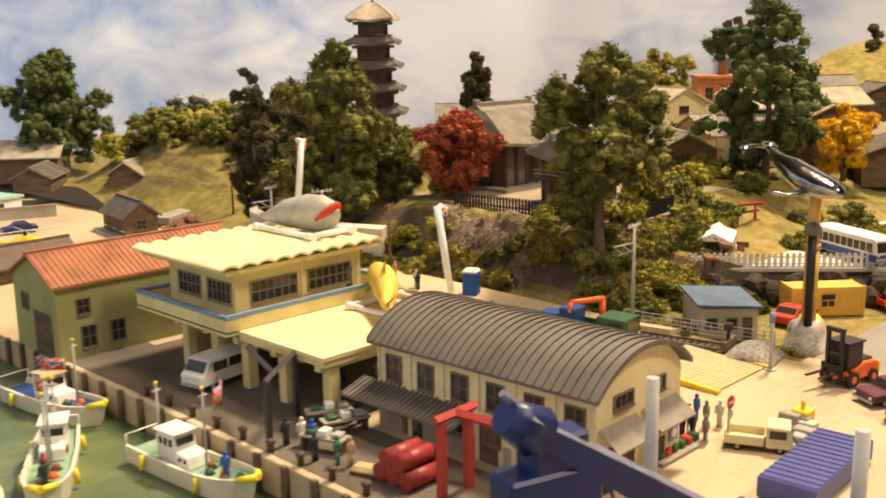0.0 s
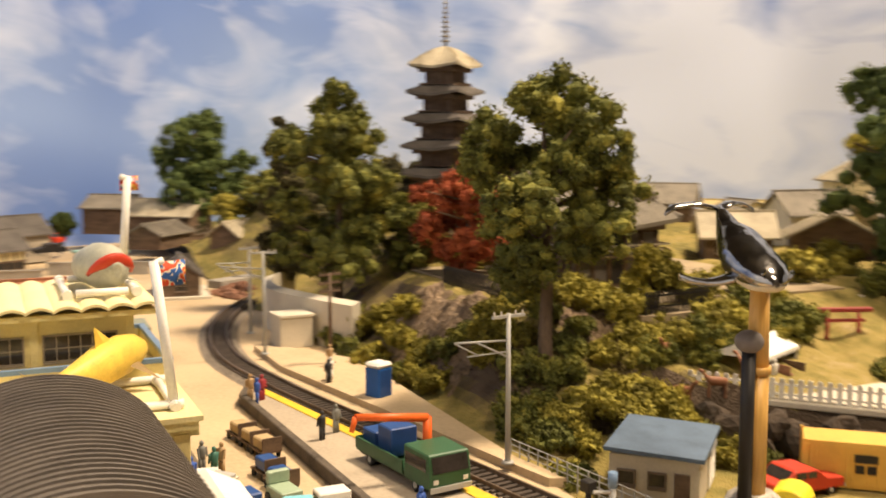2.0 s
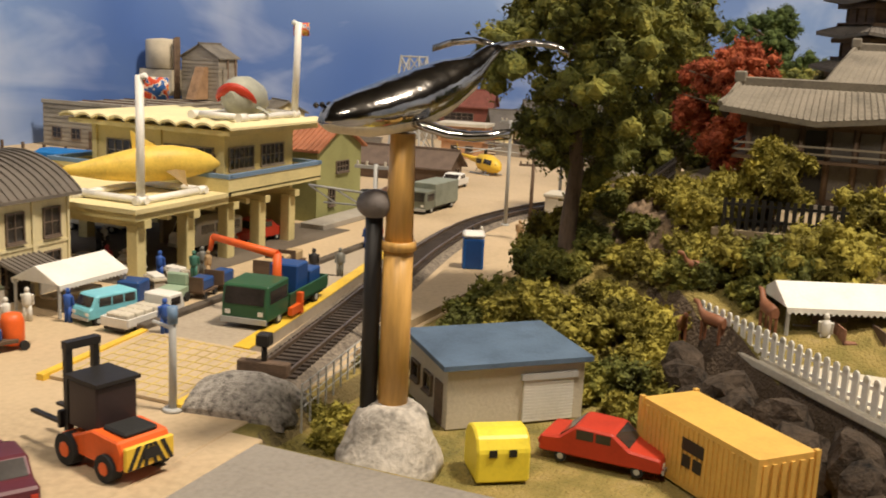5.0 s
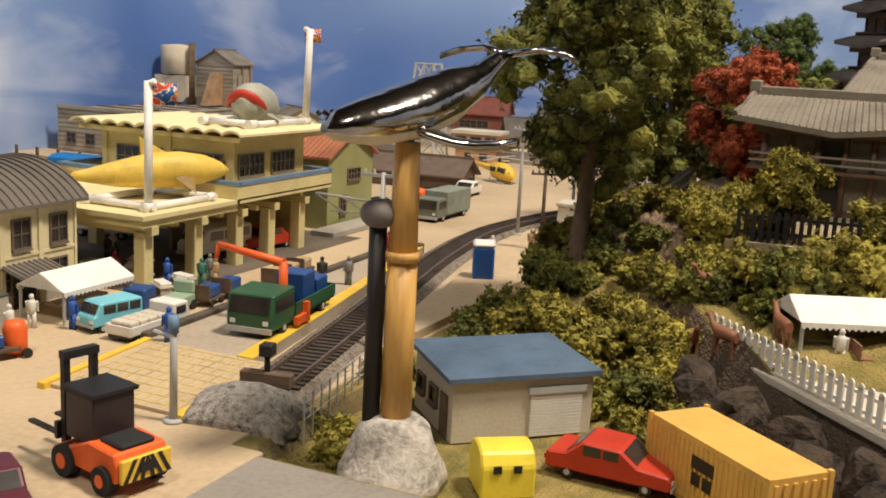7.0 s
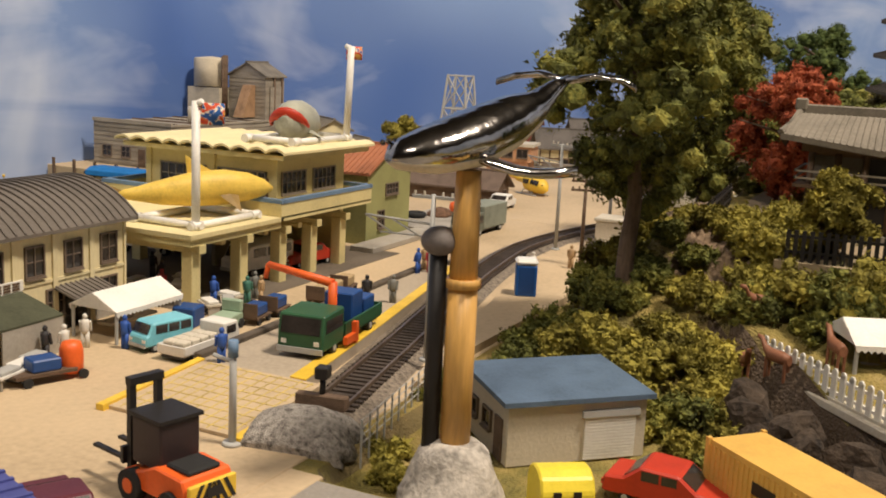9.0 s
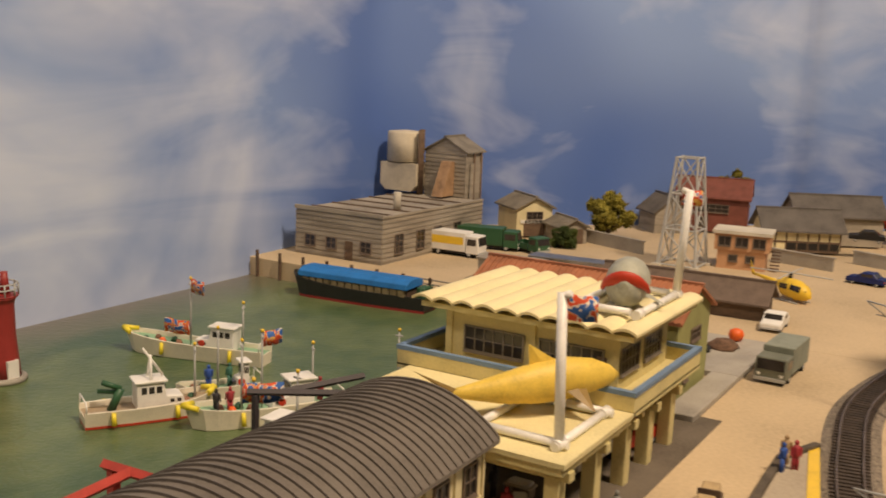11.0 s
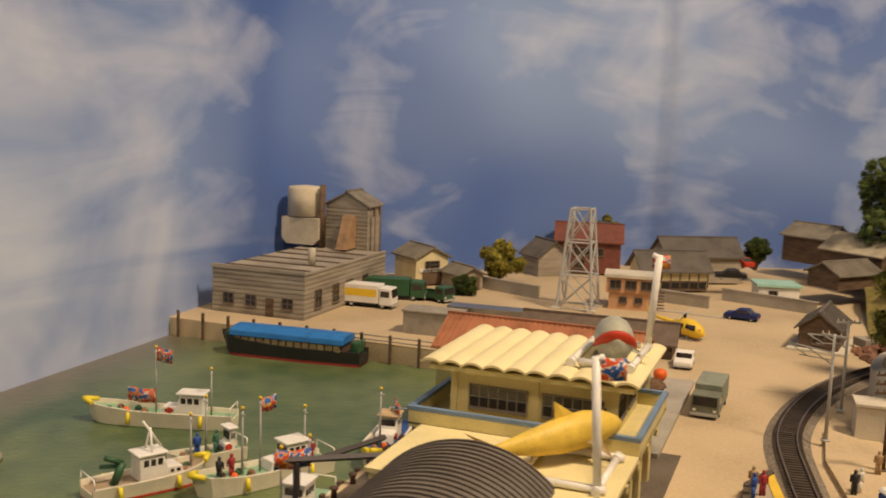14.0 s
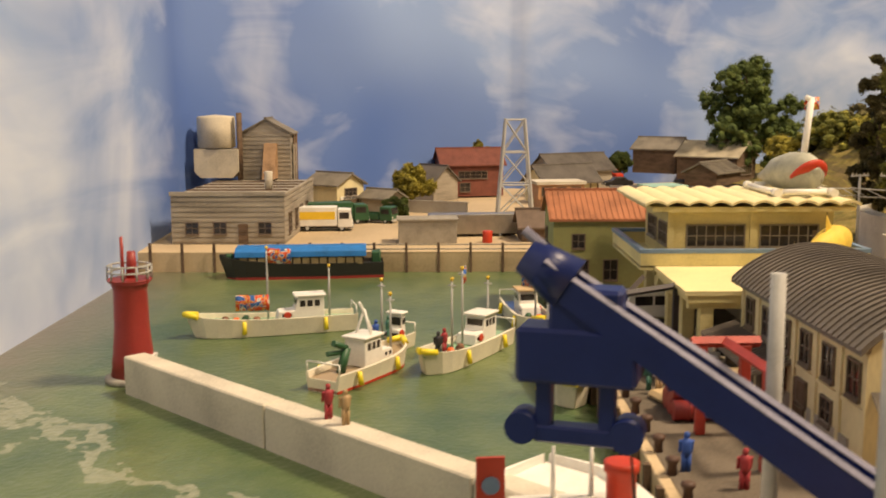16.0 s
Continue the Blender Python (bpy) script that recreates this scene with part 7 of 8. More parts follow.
for s in (-1, 1):
    part("post", R(((s * 0.95, 0, 0), (s * 0.85, 0, 2.6), 0.13, 0.11, 8)), DARKRED, torii)
part("lintel", B((-1.6, 1.6, -0.15, 0.15, 2.5, 2.75)), DARKRED, torii, bevel=0.04)
part("tie_beam", B((-1.2, 1.2, -0.09, 0.09, 1.95, 2.12)), DARKRED, torii)


def event_tent(x, y, z, turn, L, W, H, label):
    t = thing("event_tent", x, y, z, turn, label, "tent")
    bm = bmesh.new()
    prism(bm, [(-W / 2, H), (0, H + 0.62), (W / 2, H), (W / 2, H - 0.03), (0, H + 0.56), (-W / 2, H - 0.03)], "x", -L / 2, L / 2)
    roof = part("canopy", bm, mat("white_tent_cloth", (0.82, 0.80, 0.74), 0.8, var=0.05), t, "white cloth canopy")
    bm = bmesh.new()
    n = int(L / 0.2)
    for s in (-1, 1):
        prism(bm, [(-L / 2, H)] + [p for i in range(n) for p in ((-L / 2 + L * (i + 0.1) / n, H - 0.16), (-L / 2 + L * (i + 0.5) / n, H - 0.24), (-L / 2 + L * (i + 0.9) / n, H - 0.16))] + [(L / 2, H)], "y", s * W / 2 - 0.015, s * W / 2 + 0.015)
    part("valance", bm, MATS["white_tent_cloth"], roof, "scalloped valance")
    for s in (-1, 1):
        bm = bmesh.new()
        prism(bm, [(-W / 2, H), (W / 2, H), (0, H + 0.58)], "x", s * L / 2 - 0.015, s * L / 2 + 0.015)
        part("gable_cloth", bm, MATS["white_tent_cloth"], roof)
    for sx in (-1, 1):
        for sy in (-1, 1):
            part("leg", R(((sx * (L / 2 - 0.1), sy * (W / 2 - 0.1), 0), (sx * (L / 2 - 0.1), sy * (W / 2 - 0.1), H), 0.07, 0.07, 6)), GALV, t)
    part("table", B((-L * 0.35, L * 0.35, -0.35, 0.35, 0.5, 0.6)), WOODGREY, t)
    return t


event_tent(9.6, -2.0, 0, 0, 3.8, 2.4, 1.3, "white event tent with a scalloped edge beside the hall")
event_tent(15.4, -30.3, 1.55, -65, 4.6, 2.6, 1.45, "white event tent with a scalloped edge on the terrace")
for k, (x, y, a) in enumerate([(13.9, -30.6, 20), (14.2, -31.8, 20), (15.2, -30.0, 110)]):
    b = thing("bench", x, y, 1.56, a, "small brown wooden bench under the tent", "bench", "benches under the tent")
    part("seat", B((-0.6, 0.6, -0.22, 0.22, 0.42, 0.52)), WOOD if k else BROWN, b)
    part("back", B((-0.6, 0.6, 0.16, 0.22, 0.52, 0.95)), WOOD if k else BROWN, b)
    for u in (-0.5, 0.5):
        part("leg", B((u - 0.05, u + 0.05, -0.18, 0.18, 0, 0.42)), WOOD, b)
house(21.5, -41.5, 1.6, 20, 3.0, 2.4, 2.2, 2.5, PALECON, PALECON, "pale square terrace lavatory block", [("-x", 0, 0.9, 0.5, 0.7, 0), ("+y", 0.4, 0.9, 0.5, 0.7, 0)], rib=0)
vehicle("bus", 7.7, -36.0, 1.56, 153, 7.0, 1.9, 1.95, WHITE, "white and blue touring bus on the terrace", stripe=BLUE, category="bus")
vehicle("bus", 3.4, -39.6, 1.56, 153, 7.0, 1.9, 1.95, CREAM, "cream touring bus parked beside the blue one", stripe=RED, category="bus")

# ---- the lower yard beside the whale ----
shed = thing("store_shed", 9.3, -20.2, -0.72, -46, "pale grey store shed with a blue flat roof", "shed")
part("wall", B((-2.35, 2.35, -1.75, 1.75, 0, 1.95)), mat("pale_shed_panel", (0.55, 0.49, 0.38), 0.8, var=0.08, scale=0.4), shed, bevel=0.02)
bm = bmesh.new()
prism(bm, [(-1.95, 1.95), (1.95, 2.08), (1.95, 2.24), (-1.95, 2.11)], "x", -2.55, 2.55)
part("roof", bm, mat("blue_grey_roof", (0.10, 0.15, 0.22), 0.55, var=0.12), shed, "blue painted flat roof")
sh = part("roller_shutter", B((0.2, 1.95, -1.81, -1.755, 0.05, 1.45)), WHITE, shed, "white slatted roller shutter")
for i in range(14):
    part("slat", B((0.2, 1.95, -1.84, -1.81, 0.08 + 0.1 * i, 0.14 + 0.1 * i)), WHITE, sh)
part("shutter_box", B((0.1, 2.05, -1.89, -1.76, 1.45, 1.65)), GALV, shed)
for u in (-0.4, 0.35):
    window(shed, -2.35, u * 1.6 + 0.5, 0.8, 0.6, 0.5, "-x", 0, 0)
part("door", B((-2.41, -2.355, -1.4, -0.8, 0.05, 1.4)), WOOD, shed)
cont = thing("shipping_container", 6.15, -27.95, -0.7, 48, "yellow corrugated steel shipping container", "container")
YC = paint("container_yellow", (0.72, 0.44, 0.10), 0.5)
body = part("body", B((-2.4, 2.4, -0.95, 0.95, 0.05, 1.95)), YC, cont)
for i in range(24):
    u = -2.3 + 0.2 * i
    for s in (-1, 1):
        lo, hi = sorted((s * 0.951, s * 0.99))
        part("corrugation", B((u - 0.05, u + 0.05, lo, hi, 0.2, 1.8)), YC, body)
for sx in (-1, 1):
    for sy in (-1, 1):
        part("corner_post", B((sx * 2.4 - 0.07, sx * 2.4 + 0.07, sy * 0.95 - 0.07, sy * 0.95 + 0.07, 0.0, 2.0)), YC, body)
for i in range(6):
    v = -0.75 + 0.3 * i
    part("door_rib", B((-2.46, -2.41, v - 0.06, v + 0.06, 0.2, 1.8)), YC, body)
    part("end_rib", B((2.41, 2.46, v - 0.06, v + 0.06, 0.2, 1.8)), YC, body)
for s in (-1, 1):
    lo, hi = sorted((s * 0.992, s * 1.005))
    part("emblem", B((-0.45, 0.45, lo, hi, 1.15, 1.5), (-0.4, -0.05, lo, hi, 0.7, 1.05), (0.05, 0.4, lo, hi, 0.7, 1.05)), BLACK, body, "plain black emblem")
vehicle("car", 6.5, -24.7, -0.68, -92, 3.6, 1.5, 1.15, RED, "red parked taxi on the grass", category="car")
vehicle("pickup", 2.8, -31.4, -0.65, 140, 3.4, 1.4, 1.2, RED, "red parked pickup beside the container", 0.42)
bin_ = thing("recycling_bin", 4.2, -22.2, -0.68, 35, "yellow rounded recycling bin", "bin")
bm = bmesh.new()
prism(bm, [(-0.75, 0), (0.75, 0), (0.75, 0.9), (0.55, 1.25), (0.2, 1.4), (-0.2, 1.4), (-0.55, 1.25), (-0.75, 0.9)], "y", -0.75, 0.75)
part("body", bm, YBRIGHT, bin_, bevel=0.06)
for u in (-0.35, 0.2):
    part("slot", B((-0.79, -0.752, u, u + 0.22, 0.75, 0.95), (u, u + 0.25, -0.79, -0.752, 0.8, 1.0)), BLACK, bin_)


def silver_whale():
    """Chrome toy whale on a bamboo and black pole, set in a plaster rock."""
    bm = bmesh.new()
    rings = []
    for i in range(8):
        z = 1.95 * i / 7
        r = [1.55, 1.5, 1.4, 1.25, 1.15, 1.05, 0.95, 0.6][i]
        rings.append([((r + 0.22 * noise.noise(Vector((math.cos(t) * 1.5, math.sin(t) * 1.5, z * 1.2)))) * math.cos(t), (r + 0.22 * noise.noise(Vector((math.cos(t) * 1.5, math.sin(t) * 1.5, z * 1.2 + 4)))) * math.sin(t), z) for t in (2 * math.pi * k / 18 for k in range(18))])
    loft(bm, rings)
    s = thing("whale_monument", 3.15, -19.45, -0.75, 0, "silver toy whale on a bamboo pole in a plaster rock", "monument")
    part("rock_base", bm, ROCK, s, "lumpy grey plaster rock")
    part("pole", R(((0, 0, 1.7), (0, 0, 6.2), 0.42, 0.40, 14), ((0, 0, 6.2), (0, 0, 6.45), 0.47, 0.47, 14), ((0, 0, 6.45), (0, 0, 9.3), 0.38, 0.33, 14)), BAMBOO, s, "varnished bamboo pole")
    part("black_tube", R(((-0.25, 0.62, 1.7), (-0.25, 0.62, 7.2), 0.24, 0.24, 10)), BLACK, s)
    bm = bmesh.new()
    bmesh.ops.create_uvsphere(bm, u_segments=14, v_segments=10, radius=0.5, matrix=Matrix.Translation((-0.25, 0.62, 7.4)) @ Matrix.Diagonal((1, 1, 0.8, 1)))
    for f in bm.faces:
        f.smooth = True
    part("float_ball", bm, mat("grey_rubber", (0.16, 0.14, 0.13), 0.6), s)
    # body from nose to tail, in the monument's own frame
    spine = [(-2.4, 1.3, 9.75, 0.15, 0.12), (-2.0, 1.15, 9.85, 0.6, 0.42), (-1.0, 0.7, 10.0, 0.95, 0.68), (0.4, 0.2, 10.3, 1.05, 0.85), (1.6, -0.35, 10.75, 0.9, 0.8), (2.7, -0.75, 11.15, 0.55, 0.55), (3.5, -1.05, 11.75, 0.3, 0.32), (4.1, -1.3, 12.1, 0.16, 0.14)]
    bm = bmesh.new()
    fish_body(bm, spine, 18)
    part("body", bm, SILVER, s, "chrome-plated whale body")
    bm = bmesh.new()
    fish_body(bm, [(x, y, z - h * 0.55, wd * 0.82, h * 0.55) for x, y, z, wd, h in spine[:6]], 14)
    part("belly", bm, mat("cream_belly", (0.66, 0.58, 0.42), 0.4), s, "cream whale belly")
    for sgn, tip in ((1, (1.6, 2.4, 9.6)), (-1, (1.2, -2.7, 9.5))):
        bm = bmesh.new()
        a = Vector((0.0, 0.4 + sgn * 0.7, 9.75))
        b_ = Vector(tip)
        pts = [a.lerp(b_, i / 5) + Vector((0, 0, 0.25 * math.sin(math.pi * i / 5) * -1)) for i in range(6)]
        rings = []
        for i, p in enumerate(pts):
            k = [0.42, 0.5, 0.46, 0.38, 0.26, 0.08][i]
            rings.append([p + Vector((k * math.cos(t), 0, 0.16 * math.sin(t))) for t in (2 * math.pi * j / 8 for j in range(8))])
        loft(bm, rings)
        part("flipper", bm, SILVER, s)
    for sgn in (-1, 1):
        bm = bmesh.new()
        pts = [Vector((4.0, -1.25, 12.05)), Vector((4.5, -1.25 + sgn * 0.9, 12.25)), Vector((4.7, -1.2 + sgn * 1.7, 12.15)), Vector((4.4, -1.1 + sgn * 2.2, 11.9))]
        rings = [[p + Vector((k * math.cos(t), 0, 0.12 * math.sin(t))) for t in (2 * math.pi * j / 8 for j in range(8))] for p, k in zip(pts, (0.3, 0.45, 0.34, 0.06))]
        loft(bm, rings)
        part("fluke", bm, SILVER, s)
    bm = bmesh.new()
    for k in range(16):
        a = radians(-60 + 15 * (k % 9))
        bmesh.ops.create_uvsphere(bm, u_segments=6, v_segments=5, radius=0.09, matrix=Matrix.Translation((-2.1 + 0.12 * k, 1.2 - 0.5 * math.sin(a) - 0.04 * k, 10.15 + 0.02 * k)))
    part("knobs", bm, SILVER, s)

    # the whale itself sits a little lower and shorter on the pole
    for ob in s.children:
        if ob.name.split(".")[0] in ("body", "belly", "flipper", "fluke", "knobs"):
            ob.matrix_local = Matrix.Translation((0.05 * U, 0, 1.15 * U)) @ Matrix.Diagonal((0.9, 0.95, 0.87, 1))


silver_whale()


# ---- vehicles and goods on the yard and platform ----
vehicle("van", 8.6, -4.6, 0, 168, 2.2, 1.05, 1.15, SKYBLUE, "light blue minibus parked by the tent", category="van", stripe=None)
wt = vehicle("pickup", 8.9, -6.2, 0, 0, 3.3, 1.2, 1.05, WHITE, "white flatbed truck loaded with grey boxes", 0.30)
for i in range(4):
    for j in range(2):
        part("load_box", B((-1.55 + 0.5 * i, -1.1 + 0.5 * i, -0.5 + 0.5 * j, -0.02 + 0.5 * j, 0.34, 0.75)), PALECON, wt, bevel=0.04)
gt = vehicle("truck", 12.0, -10.1, 0.42, 188, 5.8, 1.8, 1.65, GREEN, "dark green lorry with an orange loader crane", 0.33)
part("loader_crane", R(((0.75, 0.3, 0.4), (0.75, 0.3, 2.45), 0.2, 0.18, 8), ((0.75, 0.3, 2.4), (0.35, -2.6, 2.75), 0.18, 0.14, 8), ((0.35, -2.6, 2.75), (0.3, -2.75, 2.2), 0.12, 0.1, 8)), ORANGE, gt, "orange loader crane arm")
part("outrigger", B((0.2, 1.2, 0.97, 1.15, 0.2, 0.5), (0.1, 0.35, 0.95, 1.15, 0.1, 0.9)), ORANGE, gt, "orange outrigger")
part("cargo_crate", B((-1.6, -0.5, -0.6, 0.6, 0.6, 1.75)), BLUE, gt, "blue crate", bevel=0.05)
part("cargo_crate", B((-2.9, -1.8, -0.6, 0.6, 0.6, 1.3)), BLUE, gt, "blue crate", bevel=0.05)


def hand_cart(x, y, z, turn, material, label):
    c = thing("goods_cart", x, y, z, turn, label, "cart", "goods carts on the yard")
    part("tray", B((-0.7, 0.7, -0.45, 0.45, 0.25, 0.34)), WOOD, c)
    part("end_board", B((-0.76, -0.68, -0.45, 0.45, 0.34, 0.95)), WOOD, c)
    part("load", B((-0.55, 0.5, -0.36, 0.36, 0.34, 0.82)), material, c, bevel=0.06)
    for sx in (-0.45, 0.45):
        for s in (-1, 1):
            part("wheel", R(((sx, s * 0.36, 0.15), (sx, s * 0.46, 0.15), 0.15, 0.15, 10)), RUBBER, c)


TAN = mat("tan_sack", (0.45, 0.33, 0.18), 0.9, var=0.15)
for x, y in ((18.0, -6.0), (19.3, -5.8), (20.7, -5.6)):
    hand_cart(x, y + 0.2, 0, 10, TAN, "dark goods cart with a tan sack")
for x, y in ((13.6, -5.3), (15.2, -5.2)):
    hand_cart(x, y, 0, 10, BLUE, "small wagon carrying a blue crate")
tractor = thing("tow_tractor", 12.0, -5.0, 0, 190, "pale green electric tow tractor", "tractor")
part("body", B((-0.7, 0.7, -0.45, 0.45, 0.2, 0.65), (-0.7, -0.45, -0.45, 0.45, 0.65, 1.15)), paint("pale_green_paint", (0.32, 0.42, 0.30)), tractor, bevel=0.05)
for sx in (-0.45, 0.45):
    for s in (-1, 1):
        part("wheel", R(((sx, s * 0.4, 0.2), (sx, s * 0.52, 0.2), 0.2, 0.2, 10)), RUBBER, tractor)
vehicle("van", 21.7, 0.4, 0.03, 175, 4.0, 1.5, 1.6, WHITE, "white minivan parked under the fish market", category="van")
vehicle("car", 24.9, -0.3, 0.03, 170, 3.6, 1.5, 1.2, RED, "red car parked under the fish market", category="car")
vehicle("van", 22.3, 8.0, 0.03, 100, 4.0, 1.6, 1.7, WHITE, "white van under the harbour side of the market", category="van")
solo("fish_crate", B((-0.5, 0.5, -0.5, 0.5, 0, 0.85)), BLUE, 11.6, -3.4, 0, 12, "blue plastic fish crate beside the tent", "crate", "crates on the yard", 0.06)
solo("fish_crate", B((-0.6, 0.6, -0.4, 0.4, 0, 0.5)), paint("navy_crate", (0.03, 0.07, 0.15)), 16.2, 5.2, 0.03, 40, "navy plastic fish crate on the wharf", "crate", "crates on the yard", 0.06)
for k, (x, y, a) in enumerate([(2.2, -3.6, 8), (3.1, -3.3, 12), (3.9, -3.0, 10), (13.6, -2.9, 60), (14.5, -3.2, 40), (15.2, -2.7, 80), (14.4, -1.0, 0), (15.6, 0.5, 30), (15.0, 2.5, 10), (17.0, 1.2, 90)]):
    t = thing("fish_table", x, y, 0.03 if x > 13 else 0, a, "low pale table laid with boxes of fish", "table", "fish tables")
    part("tabletop", B((-0.6, 0.6, -0.32, 0.32, 0.4, 0.48)), WHITE if k < 3 else PALECON, t)
    for u in (-0.5, 0.5):
        part("leg", B((u - 0.05, u + 0.05, -0.25, 0.25, 0, 0.4)), GREYCON, t)
    part("fish_box", B((-0.5, 0.45, -0.25, 0.25, 0.48, 0.62)), WHITE if k % 2 else GALV, t, bevel=0.03)
kart = thing("fish_turret_truck", 4.0, -4.4, 0, -20, "orange round-nosed market truck with a blue box", "truck")
bm = bmesh.new()
lathe(bm, [(0.36, 0.15), (0.4, 0.3), (0.4, 0.95), (0.32, 1.2), (0.12, 1.26)], 14, (0.2, 0))
part("engine_drum", bm, ORANGE, kart)
part("deck", B((-1.9, 0.2, -0.5, 0.5, 0.3, 0.42)), WOOD, kart)
part("load_box", B((-1.3, -0.3, -0.4, 0.4, 0.42, 0.85)), BLUE, kart, bevel=0.05)
for u in (-1.5, 0.4):
    for s in (-1, 1):
        part("wheel", R(((u, s * 0.42, 0.17), (u, s * 0.55, 0.17), 0.17, 0.17, 10)), RUBBER, kart)


def forklift(x, y, turn):
    f = thing("forklift", x, y, 0, turn, "red forklift with yellow hazard stripes and black mast", "forklift")
    bm = bmesh.new()
    prism(bm, [(-1.5, 0.35), (0.9, 0.35), (0.9, 0.75), (0.3, 0.85), (-0.4, 1.15), (-1.45, 1.1), (-1.6, 0.8)], "y", -0.75, 0.75)
    body = part("body", bm, ORANGE, f, "orange-red body", bevel=0.05)
    part("seat_pad", B((-1.4, -0.5, -0.5, 0.5, 1.1, 1.24)), RUBBER, body, "worn black seat pad", 0.05)
    part("counterweight", B((-1.74, -1.605, -0.72, 0.72, 0.4, 1.0)), YELLOW, f, "hazard-striped counterweight", bevel=0.03)
    for s in (-1, 1):
        for i in range(3):
            bm = bmesh.new()
            v = 0.1 + 0.24 * i
            prism(bm, [(s * v, 0.42), (s * (v + 0.11), 0.42), (s * max(0.02, v - 0.18), 0.98), (s * max(0.0, v - 0.29), 0.98)], "x", -1.765, -1.742)
            part("hazard_stripe", bm, BLACK, f)
    part("louvre", B((-1.785, -1.766, -0.22, 0.22, 0.6, 0.86)), BLACK, f)
    part("cab", B((-0.45, 0.75, -0.6, 0.6, 0.95, 2.2)), paint("dark_cab", (0.035, 0.022, 0.022)), f, "dark closed cab", bevel=0.05)
    part("cab_roof", B((-0.52, 0.82, -0.66, 0.66, 2.2, 2.3)), BLACK, f)
    for s in (-0.4, 0.4):
        part("mast_rail", B((0.95, 1.12, s - 0.09, s + 0.09, 0.2, 3.0)), BLACK, f)
    part("mast_head", B((0.9, 1.15, -0.5, 0.5, 2.85, 3.05), (0.95, 1.1, -0.45, 0.45, 1.6, 1.75)), BLACK, f)
    part("carriage", B((1.13, 1.25, -0.6, 0.6, 0.75, 1.2)), BLACK, f)
    for s in (-0.38, 0.38):
        part("fork", B((1.2, 2.7, s - 0.08, s + 0.08, 0.75, 0.83)), BLACK, f)
    for u, r in ((0.55, 0.42), (-1.05, 0.36)):
        for s in (-1, 1):
            w = part("wheel", R(((u, s * 0.55, r), (u, s * 0.88, r), r, r, 14)), RUBBER, f)
            part("rim", R(((u, s * 0.88, r), (u, s * 0.90, r), r * 0.5, r * 0.45, 10)), ORANGE, w)


forklift(-1.6, -13.7, 77)


# ---- little painted figures, each one plain shape ----
def figure_mesh(material, name):
    bm = bmesh.new()
    for s in (-1, 1):
        rod(bm, (0, s * 0.11, 0), (0, s * 0.09, 0.66), 0.10, 0.12, 8)
        rod(bm, (0.02, s * 0.24, 1.1), (0.14, s * 0.24, 0.68), 0.075, 0.06, 6)
    lathe(bm, [(0.17, 0.6), (0.2, 0.75), (0.22, 1.05), (0.16, 1.16), (0.07, 1.2)], 10)
    bmesh.ops.create_uvsphere(bm, u_segments=10, v_segments=7, radius=0.125, matrix=Matrix.Translation((0, 0, 1.3)))
    bm.transform(Matrix.Diagonal((0.78, 0.78, 0.93, 1)))
    return mesh_of(bm, name, material)


